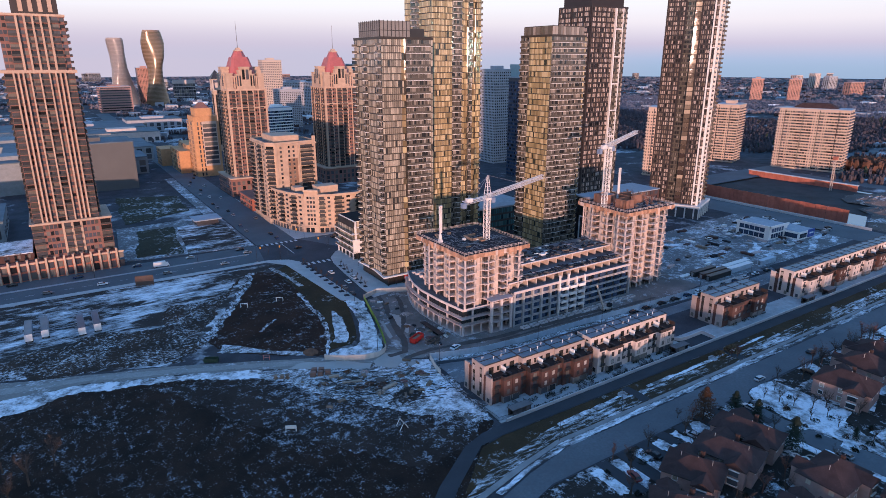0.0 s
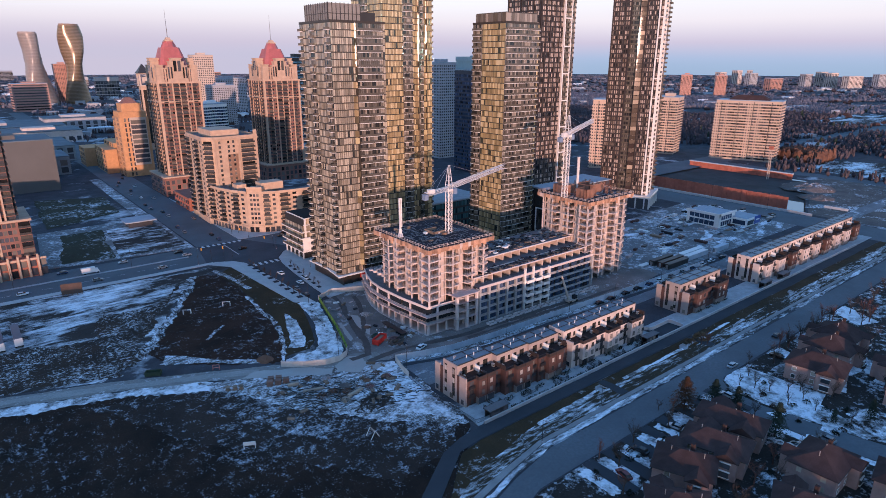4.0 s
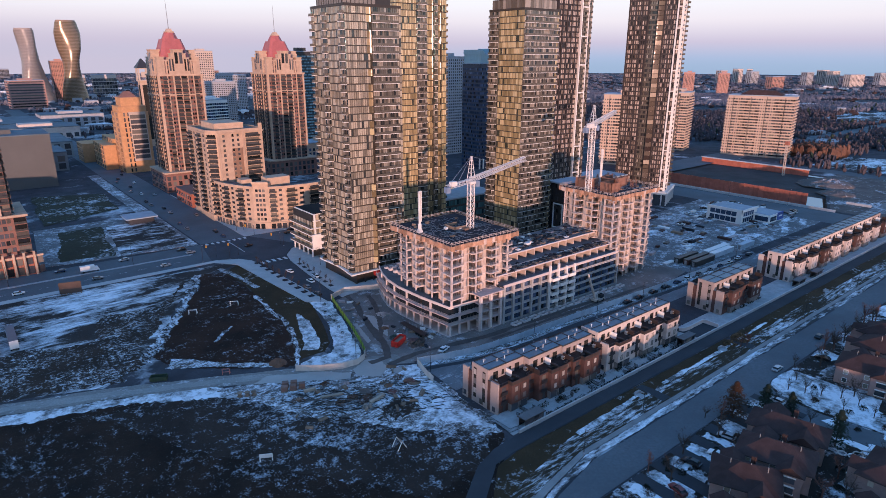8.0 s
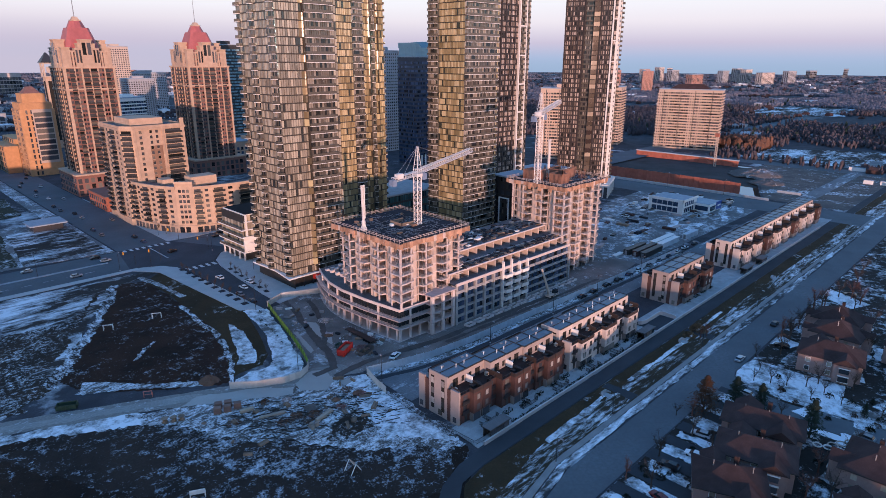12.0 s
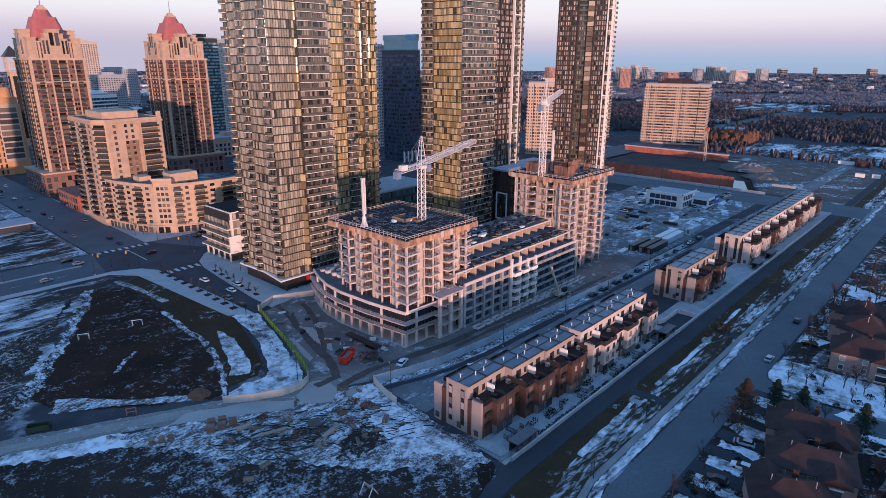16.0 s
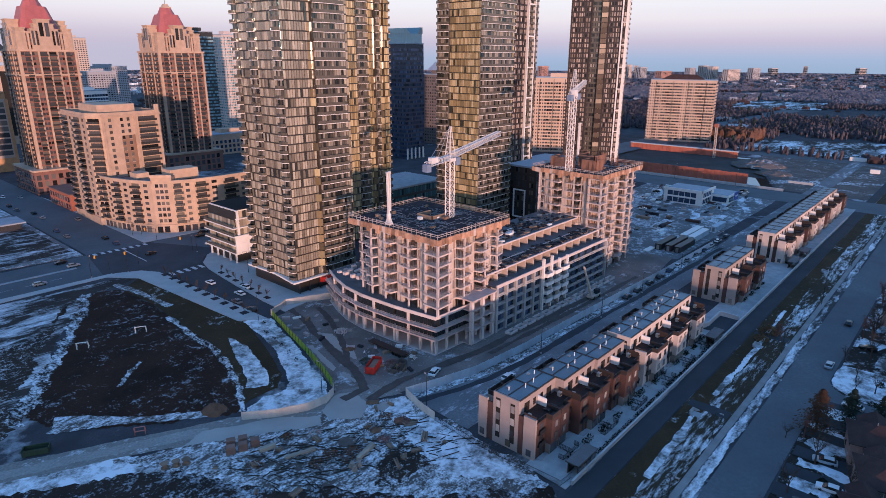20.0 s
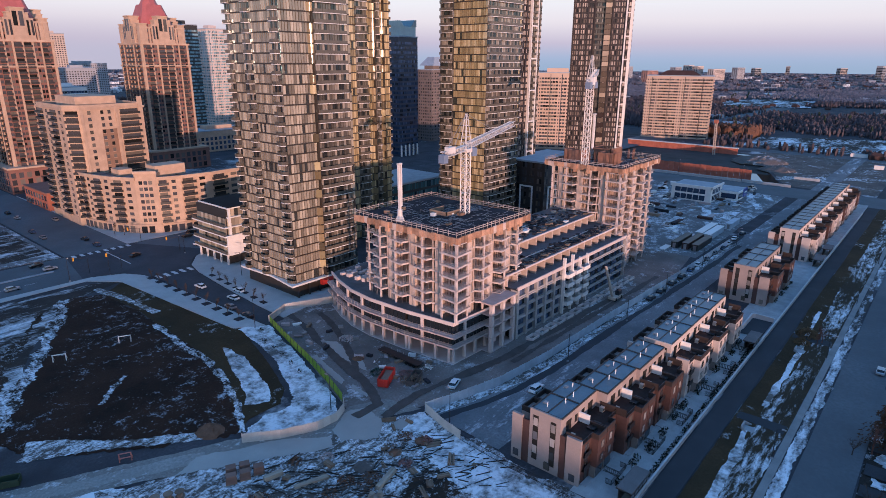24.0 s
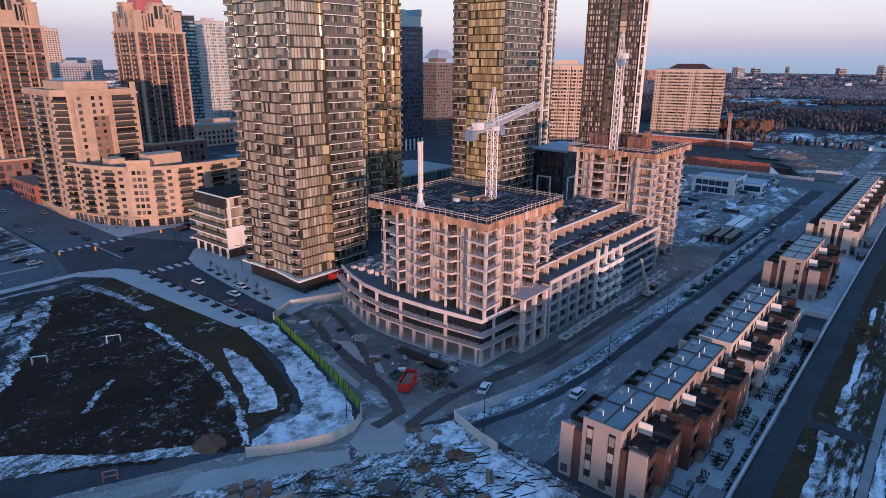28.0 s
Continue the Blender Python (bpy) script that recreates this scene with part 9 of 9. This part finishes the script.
# curving twin towers
def twisted(x, y, h, w, turn, label, skin, pane, profile, lean=0.0):
    """An oval floor repeated upwards, turning and swelling by the profile."""
    o = (x, y, 0)
    r = root("twisted_tower", o, label, "apartment tower", "twisted towers")
    n, seg = int(h / 3.1), 40
    bands, glass = Mesh(o), Mesh(o)
    for i in range(n):
        t = i / n
        a = radians(turn * t)
        q = t * (len(profile) - 1)
        k = min(int(q), len(profile) - 2)
        e = (q - k) ** 2 * (3 - 2 * (q - k))
        sw = w * (profile[k] * (1 - e) + profile[k + 1] * e)
        pts = []
        for k in range(seg):
            b = 2 * math.pi * k / seg
            u, v = sw * math.cos(b), sw * 0.72 * math.sin(b)
            pts.append((x + lean * t + u * math.cos(a) - v * math.sin(a), y + u * math.sin(a) + v * math.cos(a)))
        bands.prism(pts, i * 3.1, i * 3.1 + 0.55)
        glass.v += [(px - x, py - y, i * 3.1 + 1.0) for px, py in grown(pts, -0.35)]
        if i:
            glass.f += [((i - 1) * seg + k, (i - 1) * seg + (k + 1) % seg, i * seg + (k + 1) % seg, i * seg + k) for k in range(seg)]
    tagged(part("floor_banding", bands, skin, r), kind="stuff")
    me = glass.data("glazing", pane)
    me.shade_smooth()
    tagged(part("glazing", me, None, r), kind="stuff")
    part("roof", Mesh(o).prism(grown(pts, -2.0), n * 3.1 - 2.4, n * 3.1 + 1.5), skin, r)


PALE_SKIN = plain("grey_balcony_edge", (0.33, 0.29, 0.27), 0.8)
BRONZE_SKIN = plain("bronze_balcony_edge", (0.27, 0.195, 0.145), 0.7)
twisted(184, 1726, 159, 29, 150, "pale twisting elliptical apartment tower far off", PALE_SKIN, plain("far_pale_glass", (0.22, 0.19, 0.175), 0.3), (1.14, 1.08, 0.98, 0.84, 0.74, 0.70), -8)
twisted(254, 1710, 177, 27, 205, "bronze twisting elliptical apartment tower far off", BRONZE_SKIN, plain("far_bronze_glass", (0.19, 0.135, 0.085), 0.24, 0.25), (1.04, 1.0, 0.91, 0.86, 0.97, 0.98, 0.84), 4)

# the small white-grey car showroom
sh = root("showroom", (385, 205, 0), "small pale two-storey showroom with a blue panel", "showroom")
o = (385, 205, 0)
part("wall", Mesh(o).box(368, 196, 0, 388, 218, 8), STUCCO_WHITE, sh)
part("wing", Mesh(o).box(384, 186, 0, 402, 204, 5), STUCCO_WHITE, sh)
part("roof", Mesh(o).box(368.6, 196.6, 8, 387.4, 217.4, 8.25), ROOF_GREY, sh)
part("roof", Mesh(o).box(384.6, 186.6, 5, 401.4, 203.4, 5.2), ROOF_GREY, sh)
for z0, z1 in ((0.8, 3.6), (4.6, 7.2)):
    part("window_band", Mesh(o).box(367.9, 199, z0, 368.05, 216, z1), GLASS_BLUE, sh)
    part("window_band", Mesh(o).box(370, 195.9, z0, 383.5, 196.05, z1), GLASS_BLUE, sh)
    for i in range(6):
        part("mullion", Mesh(o).box(367.8, 199 + 3.4 * i - 0.12, z0, 367.95, 199 + 3.4 * i + 0.12, z1), STUCCO_WHITE, sh)
        part("mullion", Mesh(o).box(370 + 2.7 * i - 0.12, 195.8, z0, 370 + 2.7 * i + 0.12, 195.95, z1), STUCCO_WHITE, sh)
part("white_frame", Mesh(o).box(367.4, 195.4, 7.6, 388.6, 196.0, 9.0).box(367.4, 195.4, 7.6, 368.0, 218.6, 9.0), STUCCO_WHITE, sh)
part("wing_window", Mesh(o).box(385, 185.9, 1, 393, 186.05, 3.8), GLASS_BLUE, sh)
part("wing_window", Mesh(o).box(383.9, 187, 1, 384.05, 195, 3.8), GLASS_BLUE, sh)
part("blue_panel", Mesh(o).box(394, 185.7, 0.6, 401.6, 186.02, 5.6), plain("blue_sign", (0.02, 0.07, 0.30), 0.4), sh, "dark blue sign panel with pale bars")
part("sign_bar", Mesh(o).box(395.6, 185.6, 2.8, 400.0, 185.72, 3.7), STUCCO_WHITE, sh)

# suburbs, woods and far roofs as scatter
rf = random.Random(77)
XC, YC = 80, 120


def seen_spot(r0, r1, a0=-28, a1=98):
    a = radians(rf.uniform(a0, a1))
    r = r0 + (r1 - r0) * rf.random() ** 0.7
    return XC + r * math.sin(a), YC + r * math.cos(a)


def free(x, y):
    if -160 < x < 520 and 60 < y < 760:
        return False
    if 430 < x < 620 and 60 < y < 380:
        return False
    if 600 < x < 700 and 280 < y < 430:
        return False
    return not (60 < x < 130 and y < 1500) and not (325 < y < 357 and x < 1200)


m = Mesh()


def crown(m, x, y, w, h):
    """A small bare crown: an uneven tapering tuft."""
    n, k = len(m.v), 5
    for z, g in ((0.3, 0.5), (h * 0.4, 1.0), (h * 0.8, 0.75)):
        for q in range(k):
            a = 6.283 * q / k + x
            u = w * g * rf.uniform(0.7, 1.2)
            m.v.append((x + u * math.cos(a), y + u * math.sin(a), z * rf.uniform(0.8, 1.2)))
    m.v.append((x + rf.uniform(-0.5, 0.5) * w, y + rf.uniform(-0.5, 0.5) * w, h))
    for q in range(k):
        m.f.append((n + q, n + (q + 1) % k, n + k + (q + 1) % k, n + k + q))
        m.f.append((n + k + q, n + k + (q + 1) % k, n + 2 * k + (q + 1) % k, n + 2 * k + q))
        m.f.append((n + 2 * k + q, n + 2 * k + (q + 1) % k, n + 3 * k))


def open_land(x, y):
    if 636 < x < 780 and 60 < y < 262 or 1130 < x < 1430 and 310 < y < 460:
        return True
    return math.sin(x * 0.011 + 1.3) + math.sin(y * 0.013 + x * 0.004) > 1.15


# crowns past 1300 m go into the mesh whose colour carries the haze
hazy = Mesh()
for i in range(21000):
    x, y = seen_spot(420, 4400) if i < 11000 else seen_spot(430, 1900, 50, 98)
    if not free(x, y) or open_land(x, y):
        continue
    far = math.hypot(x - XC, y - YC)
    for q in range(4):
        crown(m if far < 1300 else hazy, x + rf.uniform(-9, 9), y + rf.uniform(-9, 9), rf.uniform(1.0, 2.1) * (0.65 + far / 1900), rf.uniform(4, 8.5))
solo("far_woods", hazy, HAZED_WOODS, "leafless woods towards the horizon with haze in their colour", "woods", kind="stuff")
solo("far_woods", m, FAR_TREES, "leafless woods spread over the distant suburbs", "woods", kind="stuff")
m = Mesh()
for i in range(260):
    crown(m, rf.uniform(682, 722), rf.uniform(258, 300), rf.uniform(2.2, 4), rf.uniform(8, 14))
solo("rust_wood", m, plain("rust_wood_canopy", (0.15, 0.076, 0.052), 1.0, vary=0.4, scale=0.1, fine=0.6), "copse with rust-coloured winter leaves", "woods", kind="stuff")
m = Mesh()
for i in range(160):
    x, y = seen_spot(520, 1500, 60, 98)
    if free(x, y) and not open_land(x, y):
        crown(m, x, y, rf.uniform(1.5, 2.6), rf.uniform(7, 12))
solo("far_spruces", m, NEEDLE, "dark evergreens scattered among the bare woods", "woods", kind="stuff")
for x, y, l in ((625, 156, 16), (564, 138, 6), (566, 128, 5), (570, 118, 6), (555, 110, 5)):
    vt = root("site_hut" if l < 10 else "box_trailer", (x, y, 0), "small white site hut on the earth yard" if l < 10 else "long white box trailer parked beyond the yard", "hut" if l < 10 else "trailer", "site huts" if l < 10 else "")
    part("wall", Mesh((x, y, 0)).box(x - 1.3, y - l / 2, 0.3, x + 1.3, y + l / 2, 3.2), STUCCO_WHITE, vt)
    part("roof", Mesh((x, y, 0)).box(x - 1.4, y - l / 2 - 0.1, 3.2, x + 1.4, y + l / 2 + 0.1, 3.35), ROOF_GREY, vt)
m = Mesh()
for i in range(900):      # unseen woods added behind the camera to shade the low ground
    a = radians(rf.uniform(180, 300))
    q = rf.uniform(235, 560)
    x, y = XC + q * math.sin(a), YC + q * math.cos(a)
    if y > 315:
        continue
    w, h = rf.uniform(5, 9), rf.uniform(8.5, 13.5)
    base = [(x + w * math.cos(k * 1.05) * rf.uniform(0.6, 1.2), y + w * math.sin(k * 1.05) * rf.uniform(0.6, 1.2)) for k in range(6)]
    m.prism(base, 0.2, h, [(x + (bx - x) * 0.4, y + (by - y) * 0.4) for bx, by in base])
for i in range(420):      # unseen garden trees added to the south, low, to shade the houses
    x, y = rf.uniform(60, 330), rf.uniform(-70, -12)
    crown(m, x, y, rf.uniform(3.5, 5.5), rf.uniform(4.5, 7.5))
for i in range(520):      # unseen tall woods added towards the sunset, for a soft edge of shade
    a, q = radians(rf.uniform(188, 238)), rf.uniform(670, 790)
    crown(m, 120 + q * math.sin(a), 170 + q * math.cos(a), rf.uniform(8, 13), rf.uniform(21, 26.5))
solo("woods_behind", m, FAR_TREES, "unseen leafless woods added to block the low sun", "woods", kind="stuff")
for nm, mat, cnt, lab in (("far_roofs", ROOF_BROWN, 1800, "rows of small brown suburban roofs"), ("far_sheds", GREYW, 800, "scattered low grey buildings"), ("far_snow_roofs", SNOW, 600, "snow-covered flat roofs and yards")):
    m = Mesh()
    for i in range(cnt):
        x, y = seen_spot(430, 3600)
        if not free(x, y) or (open_land(x, y) and x < 800) or (nm == "far_snow_roofs" and x < 1000 and x > y) or (nm != "far_roofs" and x - XC > 1.1 * (y - YC) and rf.random() < 0.72):
            continue
        w, d = rf.uniform(8, 12), rf.uniform(7, 10)
        h = rf.uniform(4.5, 6.5)
        if nm != "far_roofs":
            w, d, h = w * rf.uniform(1, 4), d * rf.uniform(1, 3), rf.uniform(4, 9)
        p = rect(x - w / 2, y - d / 2, x + w / 2, y + d / 2, rf.choice((0, 0, 90, 15, -20)))
        if nm == "far_roofs":
            m.prism(p, 0.3, h * 0.6)
            m.prism(p, h * 0.6, h, [((a + x) / 2, (b + y) / 2) for a, b in p])
        else:
            m.prism(p, 0.3, h)
    solo(nm, m, mat, lab, "suburb", kind="stuff")
for i in range(60):
    x, y = seen_spot(900, 4300)
    az = math.degrees(math.atan2(x - XC, y - YC))
    if not free(x, y) or (az > 40 and math.hypot(x - XC, y - YC) < 2600):
        continue
    h = rf.choice((18, 24, 30, 36, 48, 56)) * rf.uniform(0.8, 1.1)
    block("far_block", "distant apartment block above the bare woods", x, y, rf.uniform(20, 60), rf.uniform(16, 26), h, rf.uniform(-30, 30), rf.choice((PALE, ROSE, GREYW, GREYW, GREYW)), 3.0 * (2 if i % 2 else 3), 6.0, GLASS_DARK, True, group="distant blocks")
